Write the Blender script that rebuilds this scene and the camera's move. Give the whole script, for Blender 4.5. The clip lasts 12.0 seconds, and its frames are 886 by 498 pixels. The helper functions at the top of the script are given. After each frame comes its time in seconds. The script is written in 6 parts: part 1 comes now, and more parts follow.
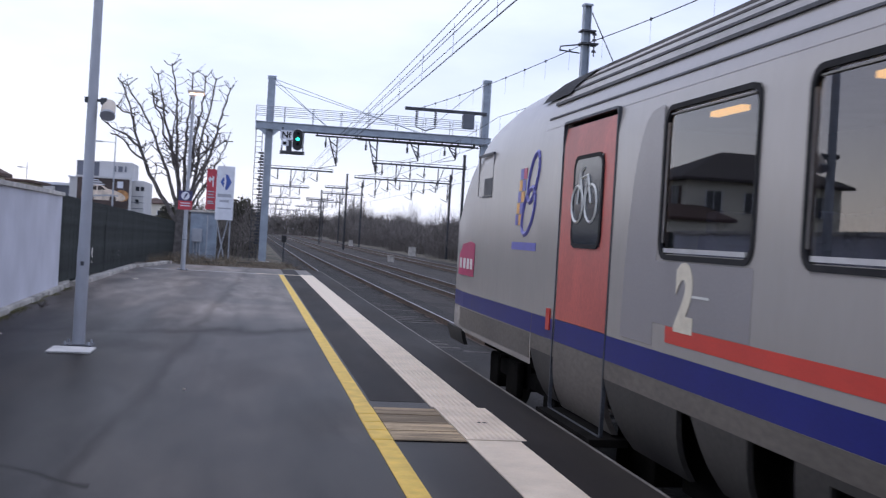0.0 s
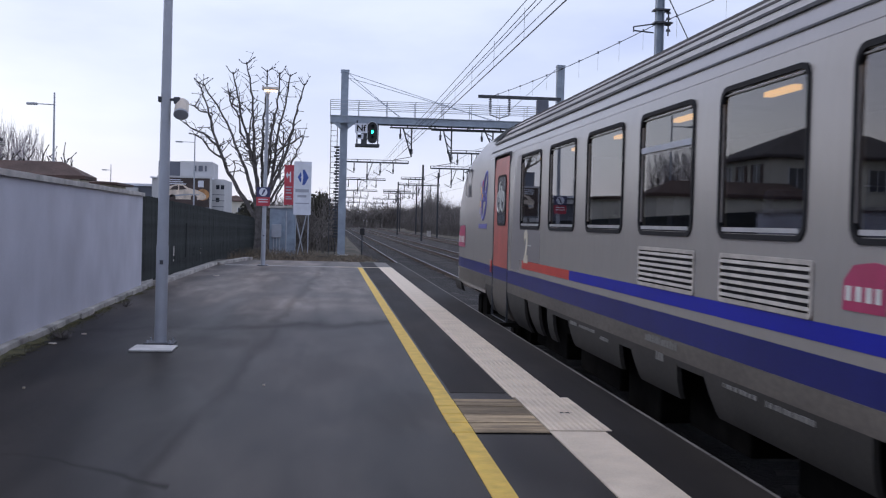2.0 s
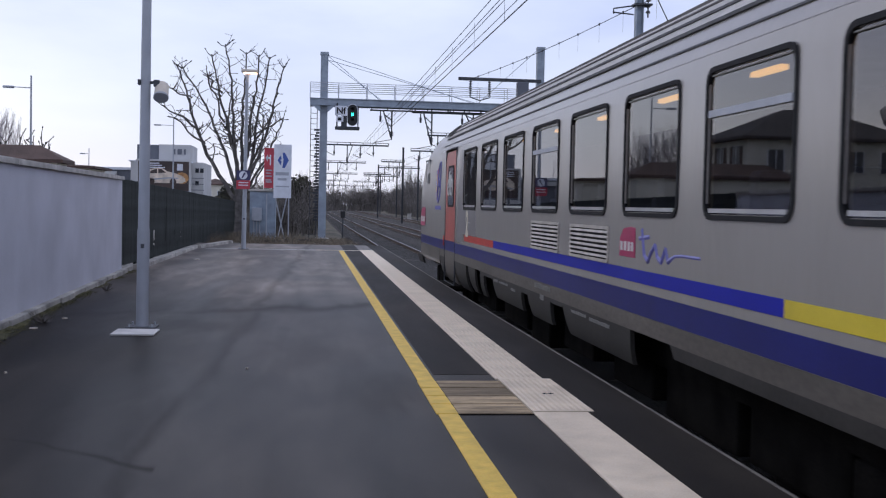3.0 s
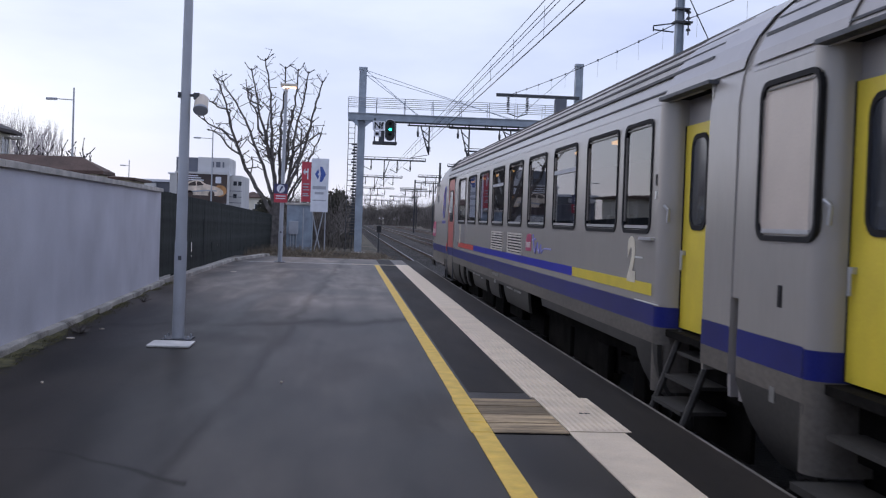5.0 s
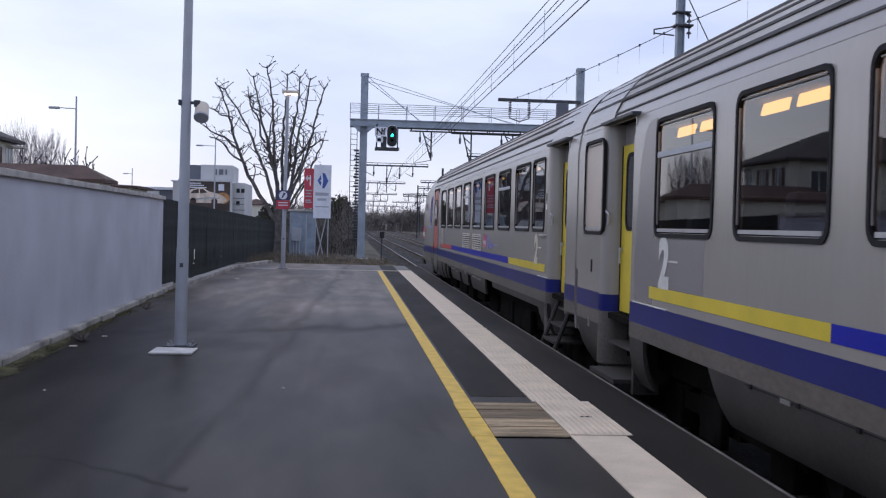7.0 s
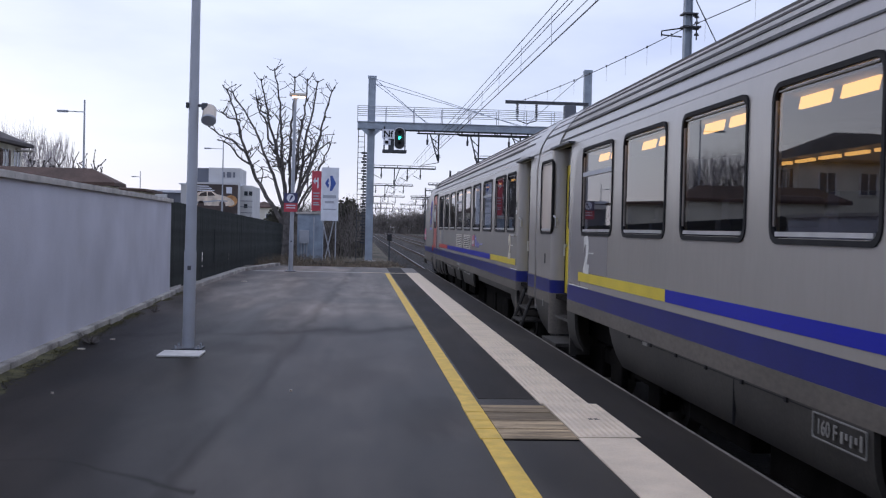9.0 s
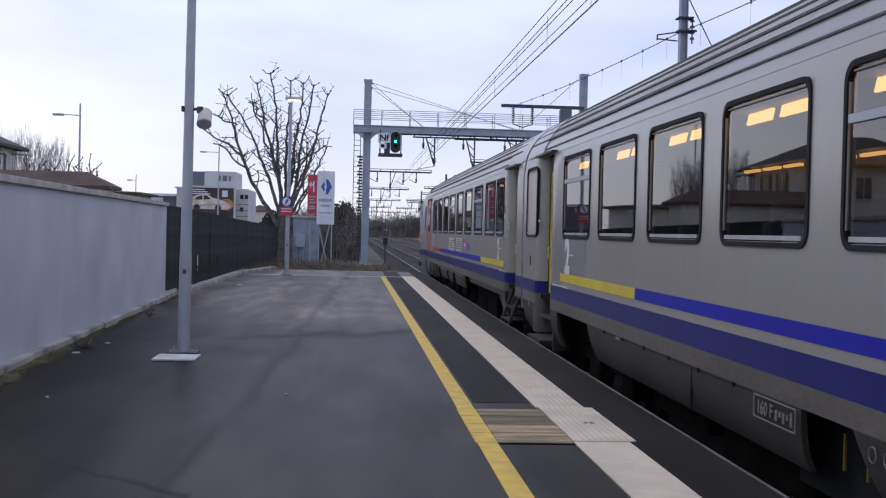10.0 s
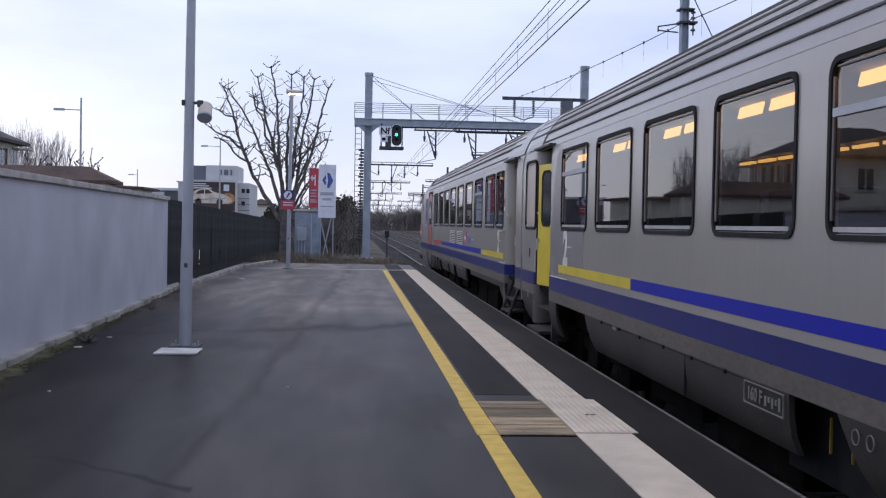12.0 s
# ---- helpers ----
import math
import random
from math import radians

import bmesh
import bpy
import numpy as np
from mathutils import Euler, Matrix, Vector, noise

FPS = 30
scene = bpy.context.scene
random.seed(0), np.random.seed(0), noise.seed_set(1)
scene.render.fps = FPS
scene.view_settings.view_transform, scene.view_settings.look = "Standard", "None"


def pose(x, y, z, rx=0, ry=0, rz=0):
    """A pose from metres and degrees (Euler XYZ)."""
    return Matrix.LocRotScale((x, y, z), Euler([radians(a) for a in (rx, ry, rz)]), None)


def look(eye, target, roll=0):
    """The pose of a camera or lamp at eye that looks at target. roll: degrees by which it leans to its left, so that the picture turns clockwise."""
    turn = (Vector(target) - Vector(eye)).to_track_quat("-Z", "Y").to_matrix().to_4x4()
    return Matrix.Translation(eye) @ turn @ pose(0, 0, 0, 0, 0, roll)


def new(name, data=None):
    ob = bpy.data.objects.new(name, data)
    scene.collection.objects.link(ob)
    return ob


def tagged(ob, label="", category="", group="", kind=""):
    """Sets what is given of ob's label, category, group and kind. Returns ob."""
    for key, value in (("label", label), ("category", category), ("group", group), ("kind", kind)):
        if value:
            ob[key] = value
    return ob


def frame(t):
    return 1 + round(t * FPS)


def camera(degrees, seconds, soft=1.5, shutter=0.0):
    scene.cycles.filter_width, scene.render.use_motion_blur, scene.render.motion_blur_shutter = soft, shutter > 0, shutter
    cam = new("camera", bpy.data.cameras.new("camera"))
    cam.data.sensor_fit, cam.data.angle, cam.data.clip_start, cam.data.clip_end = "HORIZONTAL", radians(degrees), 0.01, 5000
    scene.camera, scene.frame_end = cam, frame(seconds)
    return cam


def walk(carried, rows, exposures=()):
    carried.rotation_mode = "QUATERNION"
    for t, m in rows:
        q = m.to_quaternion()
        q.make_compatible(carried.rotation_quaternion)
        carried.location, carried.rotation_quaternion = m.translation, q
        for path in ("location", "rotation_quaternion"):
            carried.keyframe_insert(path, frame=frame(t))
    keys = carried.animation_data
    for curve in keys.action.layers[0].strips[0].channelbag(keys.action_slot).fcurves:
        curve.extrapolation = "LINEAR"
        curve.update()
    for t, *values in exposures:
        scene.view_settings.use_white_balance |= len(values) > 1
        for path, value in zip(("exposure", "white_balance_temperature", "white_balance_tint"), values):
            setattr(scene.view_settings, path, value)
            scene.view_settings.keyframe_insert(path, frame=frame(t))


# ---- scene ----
# Camera: hand-held at eye height on the platform, almost still.
cam = camera(43.8, 12.0, shutter=0.4, soft=1.2)
walk(cam, [
    (0, pose(-0.042, -0.223, 1.505, 89.385, -3.373, -9.908)),
    (0.5, pose(0.064, -0.165, 1.500, 89.739, -1.106, -7.406)),
    (1, pose(0.048, -0.063, 1.495, 88.543, -0.554, -5.666)),
    (1.5, pose(0.027, -0.043, 1.494, 88.254, -0.957, -5.244)),
    (2, pose(0.004, -0.050, 1.500, 88.641, -1.466, -5.866)),
    (2.5, pose(0.003, -0.063, 1.493, 88.453, -1.256, -6.000)),
    (3, pose(-0.014, -0.067, 1.498, 87.761, -1.233, -6.884)),
    (5, pose(-0.020, 0.004, 1.499, 88.521, -1.986, -5.020)),
    (5.5, pose(-0.000, -0.000, 1.500, 88.498, -1.519, -5.122)),
    (6, pose(0.016, -0.002, 1.503, 88.816, -1.039, -5.102)),
    (6.5, pose(0.010, -0.015, 1.495, 89.027, -1.384, -5.285)),
    (7, pose(0.007, -0.014, 1.494, 88.795, -1.478, -4.847)),
    (9, pose(0.009, -0.003, 1.493, 88.906, -1.362, -4.451)),
    (9.5, pose(0.007, -0.006, 1.494, 88.917, -1.441, -4.688)),
    (10, pose(0.014, -0.001, 1.494, 89.099, -1.381, -4.660)),
    (10.5, pose(0.015, 0.011, 1.491, 88.892, -1.046, -4.404)),
    (11, pose(0.019, 0.005, 1.491, 89.031, -1.146, -4.402)),
    (11.5, pose(0.021, -0.008, 1.492, 88.946, -1.139, -4.698)),
    (12, pose(0.022, 0.004, 1.489, 88.738, -1.111, -4.571)),
], exposures=[(0, 0.50), (0.5, 0.27), (0.9, 0.235), (2, 0.22), (12, 0.26)])

# Metres that the train still has to roll before it stops, by seconds.
ROLL = [(0, -29.5), (0.5, -27.4), (1, -25.16), (1.5, -23.1), (2, -21.0), (2.5, -19.1), (3, -17.1),
        (5, -10.01), (5.5, -8.54), (6, -7.08), (6.5, -5.83), (7, -4.62), (9, -1.09), (9.5, -0.59),
        (10, -0.21), (10.5, -0.01), (11, 0), (12, 0)]
AXIS, LEAD = 4.16, 0.21     # the track's axis beside the platform, and its small turn in degrees

# ---- light: an overcast winter afternoon ----
world = bpy.data.worlds.new("sky")
scene.world = world
world.use_nodes = True
wn, wl = world.node_tree.nodes, world.node_tree.links
wn.clear()
w_out = wn.new("ShaderNodeOutputWorld")
w_bg = wn.new("ShaderNodeBackground")
w_bg2 = wn.new("ShaderNodeBackground")
w_add = wn.new("ShaderNodeAddShader")
w_sky = wn.new("ShaderNodeTexSky")
w_sky.sky_type, w_sky.sun_disc = "NISHITA", False
w_sky.sun_elevation, w_sky.sun_rotation = radians(24), radians(-40)
w_tc = wn.new("ShaderNodeTexCoord")
w_map = wn.new("ShaderNodeMapping")
w_map.inputs["Scale"].default_value = (1.0, 1.0, 3.2)
w_noise = wn.new("ShaderNodeTexNoise")
w_noise.inputs["Scale"].default_value, w_noise.inputs["Detail"].default_value = 2.6, 6
w_ramp = wn.new("ShaderNodeValToRGB")
w_ramp.color_ramp.elements[0].position, w_ramp.color_ramp.elements[0].color = 0.39, (0.515, 0.580, 0.885, 1)
w_ramp.color_ramp.elements[1].position, w_ramp.color_ramp.elements[1].color = 0.62, (0.745, 0.80, 1.0, 1)
wl.new(w_tc.outputs["Generated"], w_map.inputs["Vector"])
wl.new(w_map.outputs["Vector"], w_noise.inputs["Vector"])
wl.new(w_noise.outputs["Fac"], w_ramp.inputs["Fac"])
w_sep, w_rng, w_mix = wn.new("ShaderNodeSeparateXYZ"), wn.new("ShaderNodeMapRange"), wn.new("ShaderNodeMix")
w_rng.inputs["From Min"].default_value, w_rng.inputs["From Max"].default_value = 0.02, 0.20
w_rng.inputs["To Min"].default_value, w_rng.inputs["To Max"].default_value = 0.55, 0.0
w_mix.data_type = "RGBA"
w_mix.inputs["B"].default_value = (0.735, 0.785, 0.985, 1)
wl.new(w_tc.outputs["Generated"], w_sep.inputs[0])
wl.new(w_sep.outputs["Z"], w_rng.inputs["Value"])
wl.new(w_rng.outputs["Result"], w_mix.inputs["Factor"])
wl.new(w_ramp.outputs["Color"], w_mix.inputs["A"])
wl.new(w_mix.outputs["Result"], w_bg.inputs["Color"])
wl.new(w_sky.outputs["Color"], w_bg2.inputs["Color"])
w_bg.inputs["Strength"].default_value = 0.81
w_bg2.inputs["Strength"].default_value = 0.02
wl.new(w_bg.outputs[0], w_add.inputs[0])
wl.new(w_bg2.outputs[0], w_add.inputs[1])
wl.new(w_add.outputs[0], w_out.inputs["Surface"])
sun_data = bpy.data.lights.new("sun", "SUN")
sun_data.energy, sun_data.angle, sun_data.color = 0.35, radians(25), (1.0, 0.95, 0.9)
sun = new("sun", sun_data)
sun.matrix_world = look((-30, 30, 45), (0, 0, 0))


# ---- materials ----
def mat(name, color, rough=0.7, metal=0.0, vary=0.12, scale=3.0, fine=60.0, bump=0.1, bump_dist=0.01, spec=0.5,
        tint=None, island=0.0, obj_random=0.0, stretch=None):
    """A surface of one real colour with stains (large noise), grain (fine noise) and relief."""
    m = bpy.data.materials.new(name)
    m.use_nodes = True
    n, l = m.node_tree.nodes, m.node_tree.links
    b = n["Principled BSDF"]
    b.inputs["Roughness"].default_value, b.inputs["Metallic"].default_value = rough, metal
    b.inputs["Specular IOR Level"].default_value = spec
    tc = n.new("ShaderNodeTexCoord")
    src = tc.outputs["Object"]
    if stretch:
        mp = n.new("ShaderNodeMapping")
        mp.inputs["Scale"].default_value = stretch
        l.new(src, mp.inputs["Vector"])
        src = mp.outputs["Vector"]
    big, small = n.new("ShaderNodeTexNoise"), n.new("ShaderNodeTexNoise")
    big.inputs["Scale"].default_value, big.inputs["Detail"].default_value = scale, 6
    small.inputs["Scale"].default_value, small.inputs["Detail"].default_value = fine, 3
    l.new(src, big.inputs["Vector"]), l.new(src, small.inputs["Vector"])
    ramp = n.new("ShaderNodeValToRGB")
    dark = tint or tuple(c * (1 - 2.2 * vary) for c in color)
    ramp.color_ramp.elements[0].position, ramp.color_ramp.elements[0].color = 0.3, (*dark, 1)
    ramp.color_ramp.elements[1].position = 0.7
    ramp.color_ramp.elements[1].color = (*(min(1, c * (1 + vary)) for c in color), 1)
    l.new(big.outputs["Fac"], ramp.inputs["Fac"])
    mix = n.new("ShaderNodeMix")
    mix.data_type, mix.blend_type = "RGBA", "OVERLAY"
    mix.inputs["Factor"].default_value = min(1, vary * 2.5)
    l.new(ramp.outputs["Color"], mix.inputs["A"])
    l.new(small.outputs["Fac"], mix.inputs["B"])
    col = mix.outputs["Result"]
    if island or obj_random:
        g = n.new("ShaderNodeNewGeometry") if island else n.new("ShaderNodeObjectInfo")
        mr = n.new("ShaderNodeMapRange")
        a = island or obj_random
        mr.inputs["To Min"].default_value, mr.inputs["To Max"].default_value = 1 - a, 1 + a
        l.new(g.outputs["Random Per Island" if island else "Random"], mr.inputs["Value"])
        hs = n.new("ShaderNodeHueSaturation")
        l.new(mr.outputs["Result"], hs.inputs["Value"])
        l.new(col, hs.inputs["Color"])
        col = hs.outputs["Color"]
    l.new(col, b.inputs["Base Color"])
    if bump:
        bp = n.new("ShaderNodeBump")
        bp.inputs["Strength"].default_value, bp.inputs["Distance"].default_value = bump, bump_dist
        l.new(small.outputs["Fac"], bp.inputs["Height"])
        l.new(bp.outputs["Normal"], b.inputs["Normal"])
    return m


def glow(name, color, strength):
    m = bpy.data.materials.new(name)
    m.use_nodes = True
    b = m.node_tree.nodes["Principled BSDF"]
    b.inputs["Base Color"].default_value = (*color, 1)
    b.inputs["Emission Color"].default_value = (*color, 1)
    b.inputs["Emission Strength"].default_value = strength
    return m


def glass(name, tint, ior=1.8):
    m = bpy.data.materials.new(name)
    m.use_nodes = True
    n, l = m.node_tree.nodes, m.node_tree.links
    n.clear()
    out, mx = n.new("ShaderNodeOutputMaterial"), n.new("ShaderNodeMixShader")
    tr, gl, fr = n.new("ShaderNodeBsdfTransparent"), n.new("ShaderNodeBsdfGlossy"), n.new("ShaderNodeFresnel")
    tr.inputs["Color"].default_value = (*tint, 1)
    gl.inputs["Roughness"].default_value = 0.015
    gl.inputs["Color"].default_value = (0.82, 0.83, 0.86, 1)
    fr.inputs["IOR"].default_value = ior
    l.new(fr.outputs[0], mx.inputs[0]), l.new(tr.outputs[0], mx.inputs[1]), l.new(gl.outputs[0], mx.inputs[2])
    l.new(mx.outputs[0], out.inputs["Surface"])
    return m


def crack_vignette_mask(n, l, xyz, wob):
    """Soft damp lines along the platform's cracks, plus painted corner vignetting, 0 to 1, from the place on the
    surface.
    """
    def op(kind, a, b=0.0, c=None):
        q = n.new("ShaderNodeMath")
        q.operation = kind
        for i, v in enumerate((a, b) if c is None else (a, b, c)):
            if isinstance(v, (int, float)):
                q.inputs[i].default_value = v
            else:
                l.new(v, q.inputs[i])
        return q.outputs[0]

    def soft(d, w):
        q = n.new("ShaderNodeMapRange")
        q.interpolation_type = "SMOOTHSTEP"
        q.inputs["From Min"].default_value, q.inputs["From Max"].default_value = 0.0, w
        q.inputs["To Min"].default_value, q.inputs["To Max"].default_value = 1.0, 0.0
        l.new(d, q.inputs["Value"])
        return q.outputs["Result"]
    x, y = xyz.outputs["X"], xyz.outputs["Y"]
    wx = op("MULTIPLY_ADD", wob, 0.5, -0.25)
    # along the platform
    a = op("ABSOLUTE", op("ADD", op("SUBTRACT", x, op("MULTIPLY_ADD", y, 0.0285, -1.16)), wx))
    m1 = op("MULTIPLY", soft(a, 0.15), 0.6)
    # across it, by the lamp
    b = op("ABSOLUTE", op("ADD", op("SUBTRACT", y, op("MULTIPLY_ADD", x, 0.43, 15.75)), op("MULTIPLY", wx, 4.0)))
    m2 = op("MULTIPLY", soft(b, 0.85), 0.9)
    # edge of the old repair
    c = op("ABSOLUTE", op("ADD", op("ADD", y, op("MULTIPLY", op("MAXIMUM", op("ADD", x, 1.9), 0.0), 0.8)), op("MULTIPLY_ADD", wx, 0.8, -7.0)))
    m3 = op("MULTIPLY", soft(c, 0.13), op("LESS_THAN", x, -0.85))
    # damp round the lamp foot
    d = op("ADD", op("POWER", op("ABSOLUTE", op("ADD", x, 1.75)), 2.0), op("POWER", op("ABSOLUTE", op("SUBTRACT", y, 13.3)), 2.0))
    m4 = op("MULTIPLY", soft(op("ADD", d, op("MULTIPLY", wx, 3.0)), 1.5), 0.9)
    # older asphalt between long seam and wall, colour also darkened for corner vignetting
    e = n.new("ShaderNodeMapRange")
    e.interpolation_type = "SMOOTHSTEP"
    e.inputs["From Min"].default_value, e.inputs["From Max"].default_value = -1.9, -0.55
    e.inputs["To Min"].default_value, e.inputs["To Max"].default_value = 0.85, 0.0
    l.new(op("ADD", x, op("MULTIPLY", wx, 1.2)), e.inputs["Value"])
    far = n.new("ShaderNodeMapRange")
    far.inputs["From Min"].default_value, far.inputs["From Max"].default_value = 12.0, 24.0
    far.inputs["To Min"].default_value, far.inputs["To Max"].default_value = 1.0, 0.15
    l.new(y, far.inputs["Value"])
    m5 = op("MULTIPLY", e.outputs["Result"], far.outputs["Result"])
    # a worn spot beside the planks
    g = op("ADD", op("POWER", op("ABSOLUTE", op("SUBTRACT", x, 0.66)), 2.0), op("MULTIPLY", op("POWER", op("ABSOLUTE", op("SUBTRACT", y, 8.7)), 2.0), 0.16))
    m6 = op("MULTIPLY", soft(op("ADD", g, op("MULTIPLY", wx, 0.6)), 0.2), 0.55)
    return op("MAXIMUM", op("MAXIMUM", op("MAXIMUM", m1, m2), op("MAXIMUM", m3, m4)), op("MAXIMUM", m5, m6))


def asphalt(name, dark, light, cracks=False, rough=(0.36, 0.50), spec=0.055):
    """Old asphalt: broad damp and dry fields, smaller blotches, brown dirt, and stone grain."""
    m = bpy.data.materials.new(name)
    m.use_nodes = True
    n, l = m.node_tree.nodes, m.node_tree.links
    b = n["Principled BSDF"]
    tc, mp = n.new("ShaderNodeTexCoord"), n.new("ShaderNodeMapping")
    mp.inputs["Scale"].default_value = (1.0, 0.26, 1.0)
    l.new(tc.outputs["Object"], mp.inputs["Vector"])
    tex = []
    lane = n.new("ShaderNodeMapping")
    lane.inputs["Scale"].default_value = (1.0, 0.07, 1.0)
    l.new(tc.outputs["Object"], lane.inputs["Vector"])
    for sc, det, dist in ((0.42, 5, 0.8), (1.9, 6, 0.4), (0.8, 4, 1.2), (170, 2, 0), (2.4, 4, 0.6)):
        t = n.new("ShaderNodeTexNoise")
        t.inputs["Scale"].default_value, t.inputs["Detail"].default_value, t.inputs["Distortion"].default_value = sc, det, dist
        l.new(tc.outputs["Object"] if sc > 100 else (lane if sc == 2.4 else mp).outputs["Vector"], t.inputs["Vector"])
        tex.append(t)
    ramp = n.new("ShaderNodeValToRGB")
    ramp.color_ramp.elements[0].position, ramp.color_ramp.elements[0].color = 0.44, (*dark, 1)
    ramp.color_ramp.elements[1].position, ramp.color_ramp.elements[1].color = 0.57, (*light, 1)
    l.new(tex[0].outputs["Fac"], ramp.inputs["Fac"])
    col = ramp.outputs["Color"]
    for t, lo, hi, fa, fb in ((tex[1], 0.76, 1.16, 0.38, 0.62), (tex[3], 0.72, 1.25, 0.3, 0.7), (tex[4], 0.84, 1.10, 0.38, 0.60)):
        mr, mx = n.new("ShaderNodeMapRange"), n.new("ShaderNodeMix")
        mr.inputs["From Min"].default_value, mr.inputs["From Max"].default_value = fa, fb
        mr.inputs["To Min"].default_value, mr.inputs["To Max"].default_value = lo, hi
        mx.data_type, mx.blend_type = "RGBA", "MULTIPLY"
        mx.inputs["Factor"].default_value = 1.0
        l.new(t.outputs["Fac"], mr.inputs["Value"])
        l.new(col, mx.inputs["A"]), l.new(mr.outputs["Result"], mx.inputs["B"])
        col = mx.outputs["Result"]
    if cracks:
        xyz, mx = n.new("ShaderNodeSeparateXYZ"), n.new("ShaderNodeMix")
        l.new(tc.outputs["Object"], xyz.inputs[0])
        mx.data_type, mx.blend_type = "RGBA", "MULTIPLY"
        mx.inputs["B"].default_value = (0.46, 0.44, 0.42, 1)
        mask = crack_vignette_mask(n, l, xyz, tex[1].outputs["Fac"])
        l.new(mask, mx.inputs["Factor"])
        l.new(col, mx.inputs["A"])
        col = mx.outputs["Result"]
        # Past the damp band the colour is raised to carry the sky's grazing sheen.
        far_sheen, dx = n.new("ShaderNodeMapRange"), n.new("ShaderNodeMix")
        far_sheen.interpolation_type = "SMOOTHSTEP"
        far_sheen.inputs["From Min"].default_value, far_sheen.inputs["From Max"].default_value = 15.6, 20.0
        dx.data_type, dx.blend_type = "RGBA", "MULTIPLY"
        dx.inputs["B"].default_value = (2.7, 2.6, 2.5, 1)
        l.new(xyz.outputs["Y"], far_sheen.inputs["Value"]), l.new(far_sheen.outputs["Result"], dx.inputs["Factor"])
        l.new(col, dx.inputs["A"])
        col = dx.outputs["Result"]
        sp = n.new("ShaderNodeMapRange")
        sp.inputs["To Min"].default_value, sp.inputs["To Max"].default_value = spec, spec * 0.4
        l.new(mask, sp.inputs["Value"]), l.new(sp.outputs["Result"], b.inputs["Specular IOR Level"])
    else:
        b.inputs["Specular IOR Level"].default_value = spec
    dirt, dm = n.new("ShaderNodeMapRange"), n.new("ShaderNodeMix")
    dirt.inputs["From Min"].default_value, dirt.inputs["From Max"].default_value = 0.52, 0.72
    dirt.inputs["To Max"].default_value = 0.45
    dm.data_type = "RGBA"
    dm.inputs["B"].default_value = (0.052, 0.044, 0.036, 1)
    l.new(tex[2].outputs["Fac"], dirt.inputs["Value"])
    l.new(dirt.outputs["Result"], dm.inputs["Factor"]), l.new(col, dm.inputs["A"])
    l.new(dm.outputs["Result"], b.inputs["Base Color"])
    rr = n.new("ShaderNodeMapRange")
    rr.inputs["From Min"].default_value, rr.inputs["From Max"].default_value = 0.35, 0.65
    rr.inputs["To Min"].default_value, rr.inputs["To Max"].default_value = rough
    l.new(tex[0].outputs["Fac"], rr.inputs["Value"]), l.new(rr.outputs["Result"], b.inputs["Roughness"])
    bp = n.new("ShaderNodeBump")
    bp.inputs["Strength"].default_value, bp.inputs["Distance"].default_value = 0.2, 0.005
    l.new(tex[3].outputs["Fac"], bp.inputs["Height"]), l.new(bp.outputs["Normal"], b.inputs["Normal"])
    return m


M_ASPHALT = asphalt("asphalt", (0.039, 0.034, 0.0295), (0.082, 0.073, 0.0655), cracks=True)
M_PATCH = asphalt("asphalt repair", (0.022, 0.0185, 0.0155), (0.032, 0.027, 0.0225), rough=(0.6, 0.75), spec=0.1)
M_EDGE = mat("edge concrete", (0.185, 0.168, 0.145), 0.85, vary=0.2, scale=2.5, fine=80, bump=0.3)
M_KERB = mat("kerb concrete", (0.47, 0.44, 0.395), 0.9, vary=0.28, scale=1.6, fine=70, bump=0.4)
M_WHITE = mat("white platform slab", (0.75, 0.63, 0.485), 0.7, vary=0.1, scale=2.2, fine=90, bump=0.2)
M_YELLOW = mat("worn yellow paint", (0.77, 0.51, 0.085), 0.65, vary=0.09, scale=7, fine=90, bump=0.3)
M_COVER = mat("pale concrete cover", (0.60, 0.585, 0.56), 0.6, vary=0.12, scale=5, fine=60, bump=0.15)
M_PLANK = mat("weathered planks", (0.36, 0.27, 0.165), 0.85, vary=0.3, scale=2, fine=24, bump=0.4, obj_random=0.45, stretch=(0.6, 5, 5))
M_RENDER = mat("grey rendered wall", (0.58, 0.58, 0.635), 0.9, vary=0.07, scale=0.8, fine=45, bump=0.15)
M_COPING = mat("wall coping", (0.52, 0.49, 0.45), 0.85, vary=0.15, scale=3, bump=0.2)
M_FENCE = mat("dark green fence", (0.040, 0.046, 0.043), 0.9, vary=0.25, scale=4, fine=40, bump=0.1, obj_random=0.12, spec=0.2)
M_STEEL = mat("galvanised steel", (0.40, 0.42, 0.46), 0.55, metal=0.0, vary=0.045, scale=4, fine=90, bump=0.05)
M_GANTRY = mat("gantry steel", (0.33, 0.38, 0.44), 0.6, metal=0.2, vary=0.1, scale=2, bump=0.05)
M_DARKSTEEL = mat("dark steel", (0.07, 0.075, 0.085), 0.6, metal=0.3, vary=0.2, scale=5, bump=0.05)
M_RUST = mat("rusty rail", (0.11, 0.075, 0.055), 0.7, metal=0.2, vary=0.25, scale=6)
M_RAILTOP = mat("polished rail", (0.26, 0.25, 0.25), 0.42, metal=0.8, vary=0.1, scale=6)
M_SLEEPER = mat("sleeper", (0.072, 0.064, 0.056), 0.9, vary=0.25, scale=5, island=0.2)
M_BALLAST = mat("ballast", (0.045, 0.038, 0.033), 0.95, vary=0.28, scale=0.7, fine=22, bump=1.0, bump_dist=0.05)
